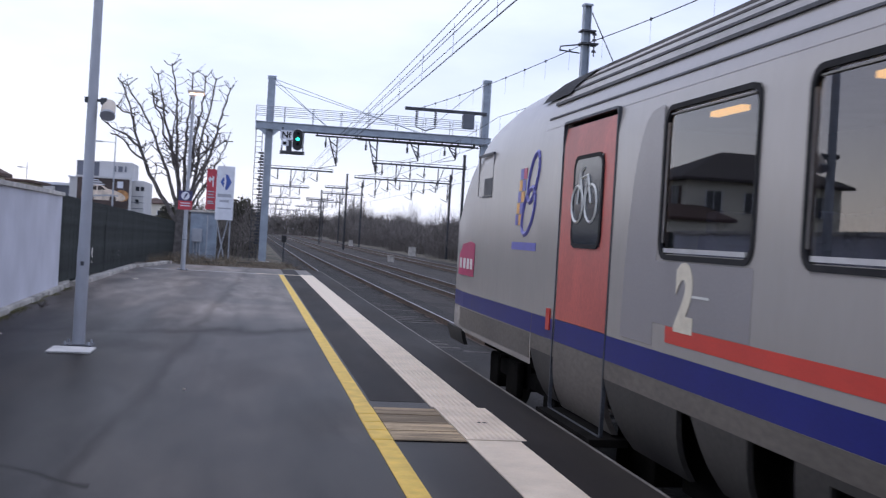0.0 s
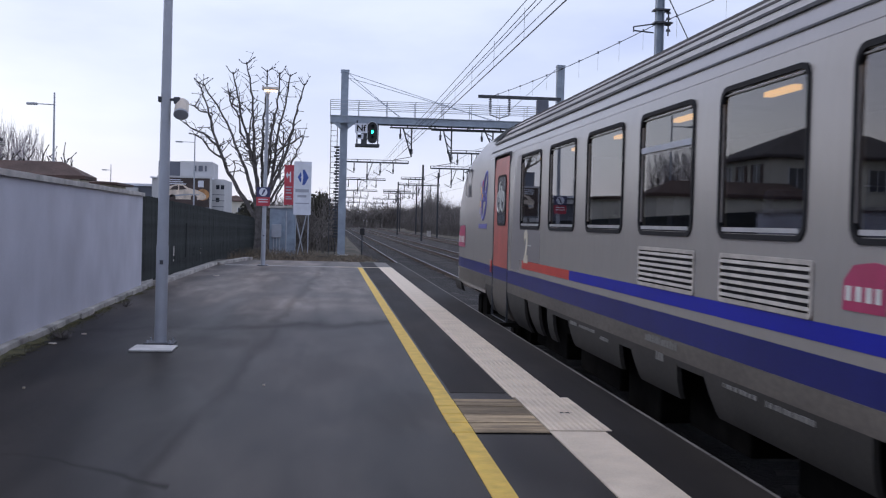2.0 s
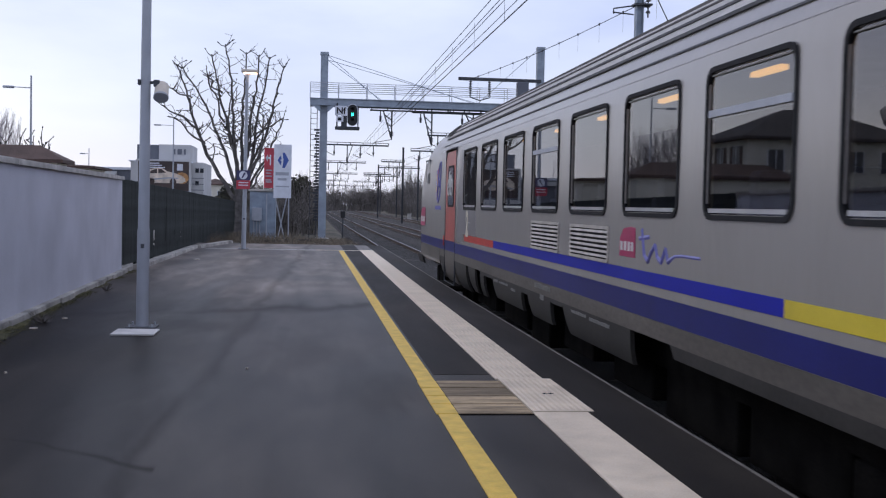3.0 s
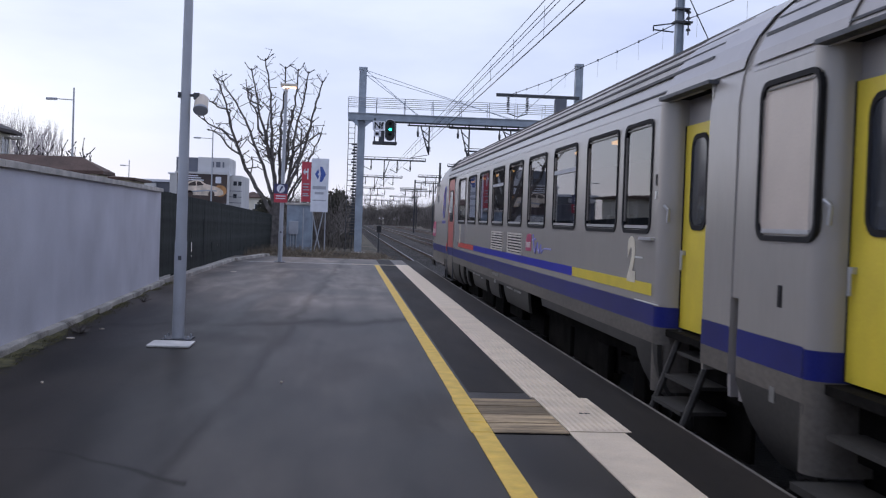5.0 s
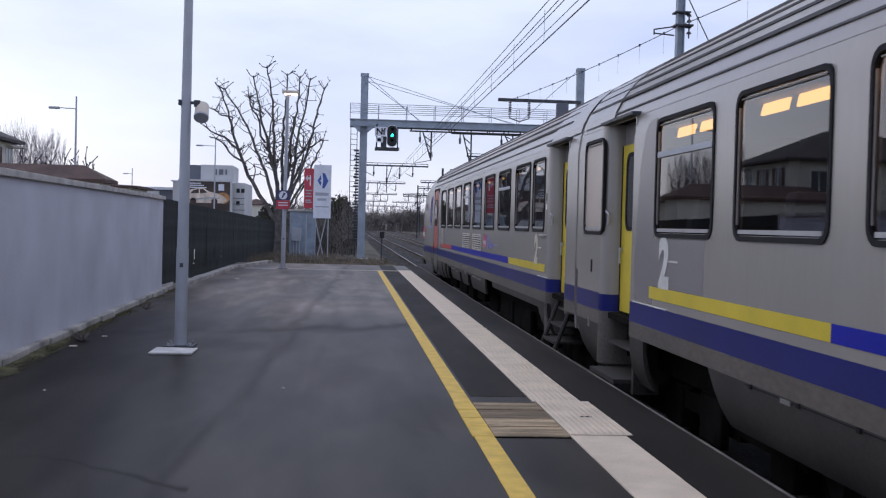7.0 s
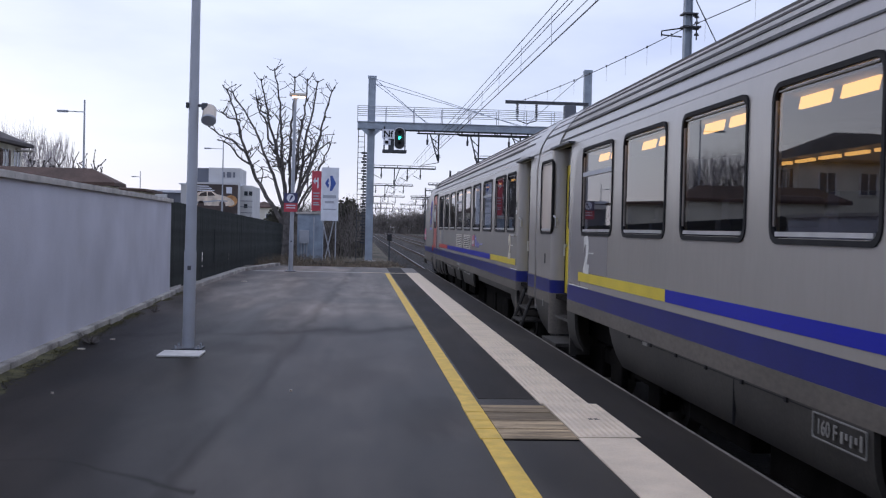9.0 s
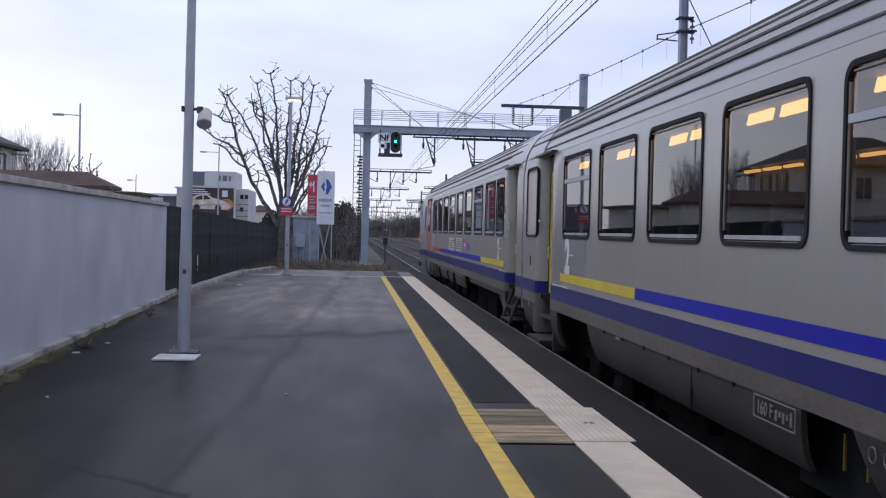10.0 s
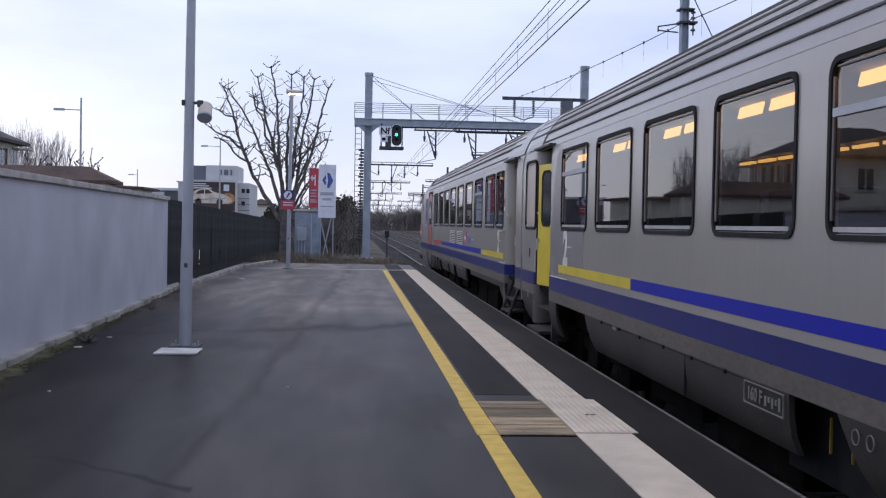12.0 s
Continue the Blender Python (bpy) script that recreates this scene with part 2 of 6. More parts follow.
M_SHADEBALLAST = mat("ballast with train shade", (0.022, 0.019, 0.017), 0.95, vary=0.28, scale=0.7, fine=22, bump=1.0, bump_dist=0.05)
M_EARTH = mat("winter earth", (0.12, 0.105, 0.075), 0.95, vary=0.35, scale=0.5, fine=9, bump=0.8, bump_dist=0.05)
M_DRYGRASS = mat("dry grass", (0.20, 0.160, 0.115), 0.9, vary=0.3, scale=2, island=0.5, bump=0)
M_MOSS = mat("moss", (0.115, 0.105, 0.040), 0.95, vary=0.35, scale=6, island=0.2, bump=0.5, fine=70)
M_BARK = mat("bark", (0.115, 0.104, 0.098), 0.9, vary=0.25, scale=4, fine=25, bump=0.4)
# Both twig colours are lightened for the haze over the far scrub and poplars.
M_TWIG = mat("twigs", (0.19, 0.17, 0.155), 0.9, vary=0.25, scale=0.3, island=0.3, bump=0)
M_HAZETWIG = mat("haze-paled twigs", (0.42, 0.38, 0.40), 0.9, vary=0.2, scale=0.3, island=0.2, bump=0)
M_EVERGREEN = mat("evergreen", (0.080, 0.076, 0.052), 0.9, vary=0.3, scale=0.5, island=0.3, bump=0)
M_WHITEPLASTIC = mat("white housing", (0.68, 0.60, 0.50), 0.5, vary=0.06, scale=6, bump=0.02)
M_BLACK = mat("black rubber", (0.020, 0.020, 0.022), 0.75, vary=0.15, scale=6, bump=0.03, spec=0.15)
M_BLACKPAINT = mat("black signal paint", (0.015, 0.015, 0.017), 0.5, vary=0.1, scale=6, bump=0.02)
M_SIGNWHITE = mat("sign white", (0.72, 0.74, 0.80), 0.5, vary=0.05, scale=3, bump=0)
M_SIGNRED = mat("sign red", (0.50, 0.05, 0.075), 0.5, vary=0.1, scale=3, bump=0)
M_SIGNBLUE = mat("sign blue", (0.05, 0.10, 0.36), 0.5, vary=0.08, scale=3, bump=0)
M_NAVY = mat("sign navy", (0.05, 0.05, 0.13), 0.5, vary=0.08, scale=3, bump=0)
M_GREYPRINT = mat("grey print", (0.38, 0.40, 0.45), 0.6, vary=0.05, scale=3, bump=0)
M_CABINET = mat("grey-blue cabinet", (0.29, 0.35, 0.42), 0.65, vary=0.14, scale=2.5, bump=0.05)
M_CREAM = mat("cream render", (0.70, 0.66, 0.56), 0.9, vary=0.1, scale=0.6, fine=30, bump=0.1)
M_TILE = mat("brown roof tile", (0.10, 0.062, 0.050), 0.85, vary=0.2, scale=0.8, fine=12, bump=0.5, bump_dist=0.05)
M_DARKROOF = mat("dark roof", (0.068, 0.058, 0.056), 0.8, vary=0.15, scale=0.7, fine=12, bump=0.4, bump_dist=0.05)
M_BLDGWHITE = mat("white cladding", (0.56, 0.555, 0.55), 0.7, vary=0.06, scale=0.4, bump=0)
M_BLDGGREY = mat("grey cladding", (0.15, 0.16, 0.19), 0.7, vary=0.1, scale=0.5, bump=0)
M_WINDOWDARK = mat("dark house window", (0.03, 0.035, 0.045), 0.12, vary=0.1, scale=2, bump=0)
M_POSTER = mat("poster brown", (0.070, 0.045, 0.040), 0.35, vary=0.3, scale=0.5, bump=0)
M_ORANGEPRINT = mat("poster orange", (0.55, 0.27, 0.10), 0.35, vary=0.2, scale=1.5, bump=0)
M_POSTERLIGHT = mat("poster pale", (0.78, 0.66, 0.54), 0.35, vary=0.2, scale=1.5, bump=0)
M_PAINT = mat("train grey paint", (0.322, 0.298, 0.272), 0.27, metal=0.0, vary=0.020, scale=1.3, fine=14, bump=0.004, spec=0.75, stretch=(1, 1.2, 0.32))
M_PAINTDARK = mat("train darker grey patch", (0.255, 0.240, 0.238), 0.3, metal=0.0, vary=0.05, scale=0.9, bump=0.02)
# Much darker than the side: the shade under the coach is in this colour.
M_SKIRT = mat("dirty skirt paint with shade", (0.029, 0.026, 0.022), 0.7, metal=0.0, vary=0.25, scale=1.1, fine=30, bump=0.05)
M_LOWSIDE = mat("dull lower side paint", (0.112, 0.098, 0.082), 0.65, vary=0.16, scale=1.1, fine=30, bump=0.03, stretch=(1, 0.4, 1))
M_ROOF = mat("dirty train roof", (0.40, 0.38, 0.36), 0.55, vary=0.15, scale=1.2, fine=25, bump=0.05, stretch=(1, 0.3, 1))
M_BLUE = mat("blue stripe", (0.012, 0.018, 0.155), 0.35, spec=0.25, vary=0.1, scale=1.2, bump=0.02)
M_BRIGHTBLUE = mat("bright blue stripe", (0.010, 0.018, 0.36), 0.4, spec=0.2, vary=0.06, scale=1.2, bump=0.02)
M_RED = mat("red stripe", (0.56, 0.045, 0.03), 0.4, vary=0.06, scale=2, bump=0.02)
M_REDDOOR = mat("faded red door", (0.48, 0.10, 0.08), 0.4, vary=0.14, scale=1.5, bump=0.02, stretch=(1, 1, 0.4))
M_TYELLOW = mat("yellow door paint", (0.72, 0.56, 0.045), 0.38, vary=0.06, scale=2, bump=0.02)
M_CREAMPAINT = mat("cream numeral", (0.66, 0.60, 0.47), 0.5, vary=0.08, scale=6, bump=0.02)
M_TWHITE = mat("white numeral", (0.68, 0.68, 0.64), 0.5, vary=0.08, scale=6, bump=0.02)
M_ALU = mat("aluminium trim", (0.52, 0.52, 0.53), 0.35, metal=0.6, vary=0.06, scale=6, bump=0.02)
M_MAGENTA = mat("crimson logo", (0.42, 0.03, 0.11), 0.4, vary=0.06, scale=4, bump=0)
M_VIOLET = mat("violet print", (0.12, 0.12, 0.40), 0.4, vary=0.06, scale=4, bump=0)
M_VENT = mat("dusty vent slats", (0.46, 0.42, 0.37), 0.6, vary=0.12, scale=5, bump=0.02)
M_ORANGE = mat("orange print", (0.66, 0.33, 0.07), 0.4, vary=0.06, scale=4, bump=0)
# Blacker than grime alone: the shade under and between parts is in its colour.
M_UNDER = mat("grime black with shade", (0.010, 0.009, 0.008), 0.95, spec=0.05, vary=0.3, scale=3, bump=0.2)
M_DIMPRINT = mat("dim print", (0.20, 0.195, 0.18), 0.6, vary=0.1, scale=9, bump=0)
M_RIB = mat("roof rib", (0.085, 0.08, 0.08), 0.7, vary=0.15, scale=3, bump=0)
M_OCHRE = mat("dull yellow lever", (0.30, 0.20, 0.03), 0.6, vary=0.15, scale=9, bump=0)
M_WHEEL = mat("wheel steel", (0.05, 0.045, 0.04), 0.7, metal=0.2, vary=0.2, scale=5)
M_INTERIOR = mat("interior panel", (0.20, 0.19, 0.18), 0.7, vary=0.08, scale=3, bump=0)
M_SEAT = mat("seat cloth", (0.09, 0.09, 0.14), 0.9, vary=0.15, scale=6, bump=0.1)
M_BLIND = mat("frosted toilet window", (0.50, 0.43, 0.37), 0.35, vary=0.05, scale=2, bump=0)
M_GLASS = glass("train window glass", (0.50, 0.52, 0.54), 2.05)
M_LENS = glow("signal green", (0.02, 0.85, 0.55), 6)
M_LAMP = glow("platform lamp glow", (1.0, 0.62, 0.42), 4.0)
M_TUBE = glow("warm ceiling light", (1.0, 0.50, 0.135), 2.3)
M_TUBEDIM = glow("dim ceiling light", (1.0, 0.52, 0.14), 1.3)


# ---- mesh helpers ----
def box(bm, x0, x1, y0, y1, z0, z1, m=None, bevel=0.0):
    r = bmesh.ops.create_cube(bm, size=1.0)
    vs = r["verts"]
    for v in vs:
        v.co = Vector(((x0 + x1) / 2 + v.co.x * (x1 - x0), (y0 + y1) / 2 + v.co.y * (y1 - y0), (z0 + z1) / 2 + v.co.z * (z1 - z0)))
    if bevel:
        es = list({e for v in vs for e in v.link_edges})
        r2 = bmesh.ops.bevel(bm, geom=es, offset=bevel, segments=2, profile=0.6, affect="EDGES")
        vs = list({v for f in r2["faces"] for v in f.verts} | {v for v in vs if v.is_valid})
    if m:
        for v in vs:
            v.co = m @ v.co
    return vs


def tube(bm, p, q, r0, r1=None, n=8, cap=True):
    p, q = Vector(p), Vector(q)
    r1 = r0 if r1 is None else r1
    d = (q - p)
    if d.length < 1e-6:
        return
    d.normalize()
    a = d.cross(Vector((0, 0, 1)) if abs(d.z) < 0.9 else Vector((1, 0, 0))).normalized()
    b = d.cross(a)
    rings = []
    for c, r in ((p, r0), (q, r1)):
        rings.append([bm.verts.new(c + (a * math.cos(2 * math.pi * i / n) + b * math.sin(2 * math.pi * i / n)) * r) for i in range(n)])
    for i in range(n):
        f = bm.faces.new((rings[0][i], rings[0][(i + 1) % n], rings[1][(i + 1) % n], rings[1][i]))
        f.smooth = n > 5
    if cap:
        for ends in (rings[0][::-1], rings[1]):
            bm.faces.new([bm.verts.new(v.co) for v in ends])


def plate(bm, pts, d):
    """A flat outline (list of Vectors) thickened by the vector d."""
    a = [bm.verts.new(p) for p in pts]
    b = [bm.verts.new(Vector(p) + Vector(d)) for p in pts]
    bm.faces.new(a[::-1]), bm.faces.new(b)
    for i in range(len(a)):
        j = (i + 1) % len(a)
        bm.faces.new((a[i], a[j], b[j], b[i]))


def part(name, bm, material, parent=None, label="", at=None):
    if len(bm.faces) > 1:
        bmesh.ops.recalc_face_normals(bm, faces=bm.faces[:])
    if len(bm.edges) < 60000:
        for e in bm.edges:
            if len(e.link_faces) == 2 and e.calc_face_angle(0) > 0.6:
                e.smooth = False
    me = bpy.data.meshes.new(name)
    bm.to_mesh(me)
    bm.free()
    me.materials.append(material)
    ob = new(name, me)
    if parent:
        ob.parent = parent
    if at is not None:
        ob.matrix_basis = at
    if label:
        ob["label"] = label
    return ob


def share(name, me, parent, at):
    ob = new(name, me)
    ob.parent, ob.matrix_basis = parent, at
    return ob


def thing(name, at, label, category, group="", kind=""):
    ob = new(name)
    ob.empty_display_size = 0.2
    ob.matrix_basis = at
    return tagged(ob, label, category, group, kind)


def boxpart(name, dims, material, parent, label="", bevel=0.0):
    bm = bmesh.new()
    box(bm, *dims, bevel=bevel)
    return part(name, bm, material, parent, label)


def bmesh_box(*dims):
    bm = bmesh.new()
    box(bm, *dims)
    return bm


def lettering(name, text, size, material, parent, at, thick=0.002, bold=0.0, label=""):
    cu = bpy.data.curves.new(name, "FONT")
    cu.body, cu.size, cu.extrude, cu.offset, cu.align_x, cu.align_y = text, size, thick, bold, "CENTER", "BOTTOM_BASELINE"
    tmp = bpy.data.objects.new(name, cu)
    me = bpy.data.meshes.new_from_object(tmp)
    bpy.data.objects.remove(tmp)
    me.materials.clear()
    me.materials.append(material)
    ob = new(name, me)
    ob.parent, ob.matrix_basis = parent, at
    if label:
        ob["label"] = label
    return ob


# ---- ground, tracks and platform ----
def strip_mesh(name, xs, ys, zfun, material):
    bm = bmesh.new()
    rows = [[bm.verts.new((x, y, zfun(x, y))) for x in xs] for y in ys]
    for a, b in zip(rows, rows[1:]):
        for i in range(len(xs) - 1):
            bm.faces.new((a[i], a[i + 1], b[i + 1], b[i])).smooth = True
    return part(name, bm, material)


def ground_z(x, y):
    bumps = 0.10 * noise.noise((x * 0.25, y * 0.25, 3.1))
    if x < -4.3:
        return -0.12 + 0.3 * bumps
    if x < 2.2:
        return (-0.9 if y < 40 else -0.16 - 0.35 * min(1, max(0, (y - 44) / 16)) + bumps)
    return -0.80


gx = [-900, -300, -120, -60, -30, -16, -9, -6, -4.6, -4.2, -3, -2, -1, 0, 1, 1.8, 2.4, 9, 18, 19.5, 24, 40, 80, 300, 900]
gy = [-300, -60, -20, 20, 39.5, 40.1, 41, 42, 43, 44, 46, 48, 50, 52, 54, 56, 58, 60, 64, 70, 80, 100, 140, 220, 400, 900, 2500]
tagged(strip_mesh("ground", gx, gy, ground_z, M_EARTH), "brown winter earth with thin dead grass beside the line", "ground", kind="structure")


def ballast_z(x, y):
    return -0.72 + 0.035 * noise.noise((x * 1.3, y * 0.8, 0.2)) - 0.12 * max(0, abs(x - 9.9) - 7.4)


bx = [2.3 + 0.45 * i for i in range(36)]
by = [-30, -10] + [0.8 * i for i in range(0, 130)] + [110, 130, 170, 230, 320, 500, 900]
tagged(strip_mesh("ballast", bx, by, ballast_z, M_BALLAST), "brown-grey ballast bed of the railway tracks", "ballast", kind="structure")


# Darker than the other ballast: the shade under the train is in its colour.
tagged(strip_mesh("track_bed", [2.5 + 0.3 * i for i in range(12)], by, lambda x, y: ballast_z(x, y) + 0.02, M_SHADEBALLAST), "platform track ballast darkened for the shade under the train", "ballast", kind="structure")


def track(axis, label):
    t = thing("railway_track", pose(axis, 0, -0.55), label, "track", "tracks of the line", "structure")
    for side in (-0.7535, 0.7535):
        bm = bmesh.new()
        box(bm, side - 0.07, side + 0.07, -40, 900, -0.165, -0.15)
        box(bm, side - 0.01, side + 0.01, -40, 900, -0.15, -0.04)
        box(bm, side - 0.034, side + 0.034, -40, 900, -0.04, -0.006)
        rail = part("rail", bm, M_RUST, t)
        boxpart("rail_head", (side - 0.03, side + 0.03, -40, 900, -0.006, 0), M_RAILTOP, rail, "shiny worn rail head")
    bm = bmesh.new()
    for i in range(-10, 220):
        box(bm, -1.25, 1.25, i * 0.6 - 0.12, i * 0.6 + 0.12, -0.27, -0.155)
    tagged(part("sleepers", bm, M_SLEEPER, t, "row of weathered sleepers"), kind="stuff")


track(AXIS, "rusty railway track with polished rail heads beside the platform")
track(8.15, "second rusty railway track on brown ballast")
track(13.6, "third rusty railway track near the scrub")

EDGE = 2.57
bm = bmesh.new()
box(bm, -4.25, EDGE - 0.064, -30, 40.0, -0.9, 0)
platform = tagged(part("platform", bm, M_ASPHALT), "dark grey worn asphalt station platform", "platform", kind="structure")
bm = bmesh.new()
for i in range(70):
    y = -30 + i
    box(bm, EDGE - 0.062, EDGE, y + 0.004, y + 0.996, -0.9, 0.004, bevel=0.006)
part("edge_stone", bm, M_EDGE, platform, "narrow pale concrete edging of the platform")
# repaired stretches, seams and stains of the asphalt
bm = bmesh.new()
box(bm, 1.10, 1.60, 9.6, 39.9, -0.01, 0.003)
part("asphalt_repair", bm, M_PATCH, platform, "darker asphalt band between the two painted lines")
bm = bmesh.new()
box(bm, 2.045, EDGE - 0.040, -20, 39.9, -0.01, 0.0085)
part("asphalt_repair", bm, M_PATCH, platform, "darker asphalt band at the platform edge")
rs = random.Random(4)
boxpart("yellow_line", (0.925, 1.07, -20, 35.2, -0.01, 0.006), M_YELLOW, platform, "worn yellow safety line")
slab_mesh = None
for i in range(42):
    y = 9.32 + i * 0.63
    if y > 35.2:
        break
    if slab_mesh is None:
        bm = bmesh.new()
        box(bm, 1.61, 2.03, 0.001, 0.629, -0.02, 0.012, bevel=0.004)
        slab_mesh = part("white_slab", bm, M_WHITE, platform, at=pose(0, y, 0)).data
    else:
        share("white_slab", slab_mesh, platform, pose(0, y, 0))
boxpart("white_slab", (1.63, 2.04, -20, 7.79, -0.02, 0.008), M_WHITE, platform, "smooth white painted strip")
boxpart("white_slab", (1.63, 2.09, 7.80, 9.31, -0.02, 0.014), M_WHITE, platform, "white dotted metal cover plate")
boxpart("cover_slot", (1.86, 1.95, 8.52, 8.56, 0.0, 0.0165), M_BLACK, platform, "dark lifting slot")
bm = bmesh.new()
for iy in range(240):
    y = 7.84 + iy * 0.047
    if 9.27 < y < 9.36:
        continue
    x0 = 1.66 if y < 9.3 else 1.64
    for ix in range(9 if y < 9.3 else 8):
        x = x0 + ix * 0.047
        z = 0.014 if y < 9.3 else 0.012
        v = [bm.verts.new((x + a * 0.013, y + b * 0.013, z)) for a, b in ((-1, -1), (1, -1), (1, 1), (-1, 1))]
        u = [bm.verts.new((x + a * 0.007, y + b * 0.007, z + 0.005)) for a, b in ((-1, -1), (1, -1), (1, 1), (-1, 1))]
        bm.faces.new(u)
        for k in range(4):
            bm.faces.new((v[k], v[(k + 1) % 4], u[(k + 1) % 4], u[k]))
tagged(part("tactile_studs", bm, M_WHITE, platform, "rows of small tactile studs"), kind="stuff")
# A near-black sheet stands in for the shade between the planks.
boxpart("plank_bed", (1.072, 1.625, 7.71, 9.23, -0.01, 0.005), M_UNDER, platform, "dark sheet for the shade in the plank joints")
for i, (ya, yb) in enumerate(((7.74, 8.10), (8.125, 8.46), (8.485, 8.84), (8.865, 9.20))):
    bm = bmesh.new()
    box(bm, 1.075, 1.622, ya, yb, -0.02, 0.010 + 0.002 * (i % 2), bevel=0.005)
    part("plank", bm, M_PLANK, platform)
    bm = bmesh.new()
    box(bm, 0.914, 1.072, ya, yb, -0.02, 0.010, bevel=0.005)
    part("plank", bm, M_YELLOW, platform, "plank end painted yellow")
boxpart("white_end_line", (-3.27, 0.2, 35.24, 35.38, -0.01, 0.008), M_COVER, platform, "faint pale line across the platform end")
boxpart("white_end_line", (0.2, 2.05, 35.27, 35.45, -0.01, 0.009), M_WHITE, platform, "white line across the platform end")

# ---- wall, kerb and fence along the back of the platform ----
WA, WB = Vector((-2.75, -12, 0)), Vector((-3.79, 22.9, 0))
wdir = (WB - WA)
wlen = wdir.length
wyaw = -math.degrees(math.atan2(wdir.x, wdir.y))
wall = tagged(thing("wall_west", pose(WA.x, WA.y, 0, 0, 0, wyaw), "smooth grey rendered boundary wall with a pale coping", "wall", kind="structure"))
boxpart("wall_body", (-0.2, 0, 0, wlen, -0.4, 1.88), M_RENDER, wall)
for i in range(15):
    y = i * wlen / 15
    boxpart("coping_slab", (-0.26, 0.05, y + 0.004, y + wlen / 15 - 0.004, 1.88, 1.955), M_COPING, wall, bevel=0.008)
kerb = tagged(thing("kerb", pose(WA.x, WA.y, 0, 0, 0, wyaw), "mossy concrete kerb along the foot of the wall", "kerb", kind="structure"))
for i in range(36):
    bm = bmesh.new()
    box(bm, 0.003, 0.11 + 0.015 * math.sin(i * 2.3), i * 1.0 + 0.01, i * 1.0 + 0.99, -0.05, 0.085, bevel=0.015)
    part("kerb_stone", bm, M_KERB, kerb)
fence = thing("fence", pose(-3.864, 22.98, 0, 0, 0, 0.25), "dark green slatted fence with a few narrow gaps", "fence")
bm = bmesh.new()
box(bm, -0.006, 0.006, 0, 0.185, 0.12, 1.92, bevel=0.003)
slat0 = part("slat", bm, M_FENCE, fence, at=pose(0, 0.2, 0))
rf = random.Random(8)
BROKEN = {26: (0.42, 0.80), 38: (0.45, 1.38), 48: (0.46, 0.74), 57: (0.48, 0.66)}
for i in range(1, 188):
    at = pose(rf.uniform(-0.004, 0.004), 0.2 + i * 0.193, rf.uniform(-0.008, 0.008) - 0.0021 * i, 0, 0, rf.uniform(-0.4, 0.4))
    if i in BROKEN:
        for za, zb in ((0.12, BROKEN[i][0]), (BROKEN[i][1], 1.92)):
            part("slat", bmesh_box(-0.006, 0.006, 0, 0.185, za, zb), M_FENCE, fence, "broken slat", at=at)
    else:
        share("slat", slat0.data, fence, at)
bm = bmesh.new()
box(bm, -0.05, 0.05, 0, 0.1, -0.1, 1.89)
post0 = part("post", bm, M_FENCE, fence, at=pose(-0.05, 0.05, 0))
for i in range(1, 16):
    share("post", post0.data, fence, pose(-0.05, 0.05 + i * 2.55, -0.028 * i))
boxpart("rail", (-0.06, -0.02, 0, 37.7, 0.4, 0.48), M_FENCE, fence)
boxpart("rail", (-0.06, -0.02, 0, 37.7, 1.38, 1.46), M_FENCE, fence)
kerb2 = tagged(thing("kerb", pose(-3.82, 24.4, 0, 0, 0, -0.4), "pale concrete kerb along the foot of the fence", "kerb", kind="structure"))
for i in range(11):
    bm = bmesh.new()
    box(bm, 0.02, 0.24, i * 1.0 + 0.01, i * 1.0 + 0.99, -0.05, 0.09, bevel=0.015)
    part("kerb_stone", bm, M_KERB, kerb2)
for i in range(5):
    bm = bmesh.new()
    m = pose(0.1 + i * 0.12, 11.0 + i * 0.98, 0, 0, 0, -9)
    box(bm, 0.02, 0.24, 0.01, 0.99, -0.05, 0.09, m=m)
    part("kerb_stone", bm, M_KERB, kerb2)

# moss and litter along the kerb
bm = bmesh.new()
for i in range(3600):
    y = rs.uniform(8, 24)
    base = WA + wdir * ((y - WA.y) / wdir.y)
    x = base.x + 0.12 + abs(rs.gauss(0, 0.06 if y > 13 else 0.11))
    if noise.noise((x * 0.8, y * 1.1, 2)) < -0.1:
        continue
    s = rs.uniform(0.006, 0.022)
    a0 = rs.uniform(0, 6)
    bm.faces.new([bm.verts.new((x + s * rs.uniform(0.6, 1.2) * math.cos(a0 + k * 1.05), y + 1.5 * s * rs.uniform(0.6, 1.2) * math.sin(a0 + k * 1.05), 0.0025 + rs.uniform(0, 0.006))) for k in range(6)])
last = None
for i in range(150):
    y = 4 + i * 0.13
    bx_ = WA.x + wdir.x * (y - WA.y) / wdir.y + 0.10
    w_ = max(0.015, (0.36 if y < 11 else 0.36 - 0.1 * (y - 11)) * (0.55 + 0.9 * noise.noise((0.3, y * 1.3, 4))) + 0.05 * noise.noise((2, y * 5, 1)))
    cur = [bm.verts.new((bx_ + w_ * f + 0.02 * noise.noise((f * 9, y * 6, 2)), y, z)) for f, z in ((0, 0.02), (0.25, 0.016), (0.7, 0.009), (1, 0.0012))]
    if last:
        for k in range(3):
            bm.faces.new((last[k], last[k + 1], cur[k + 1], cur[k]))
    last = cur
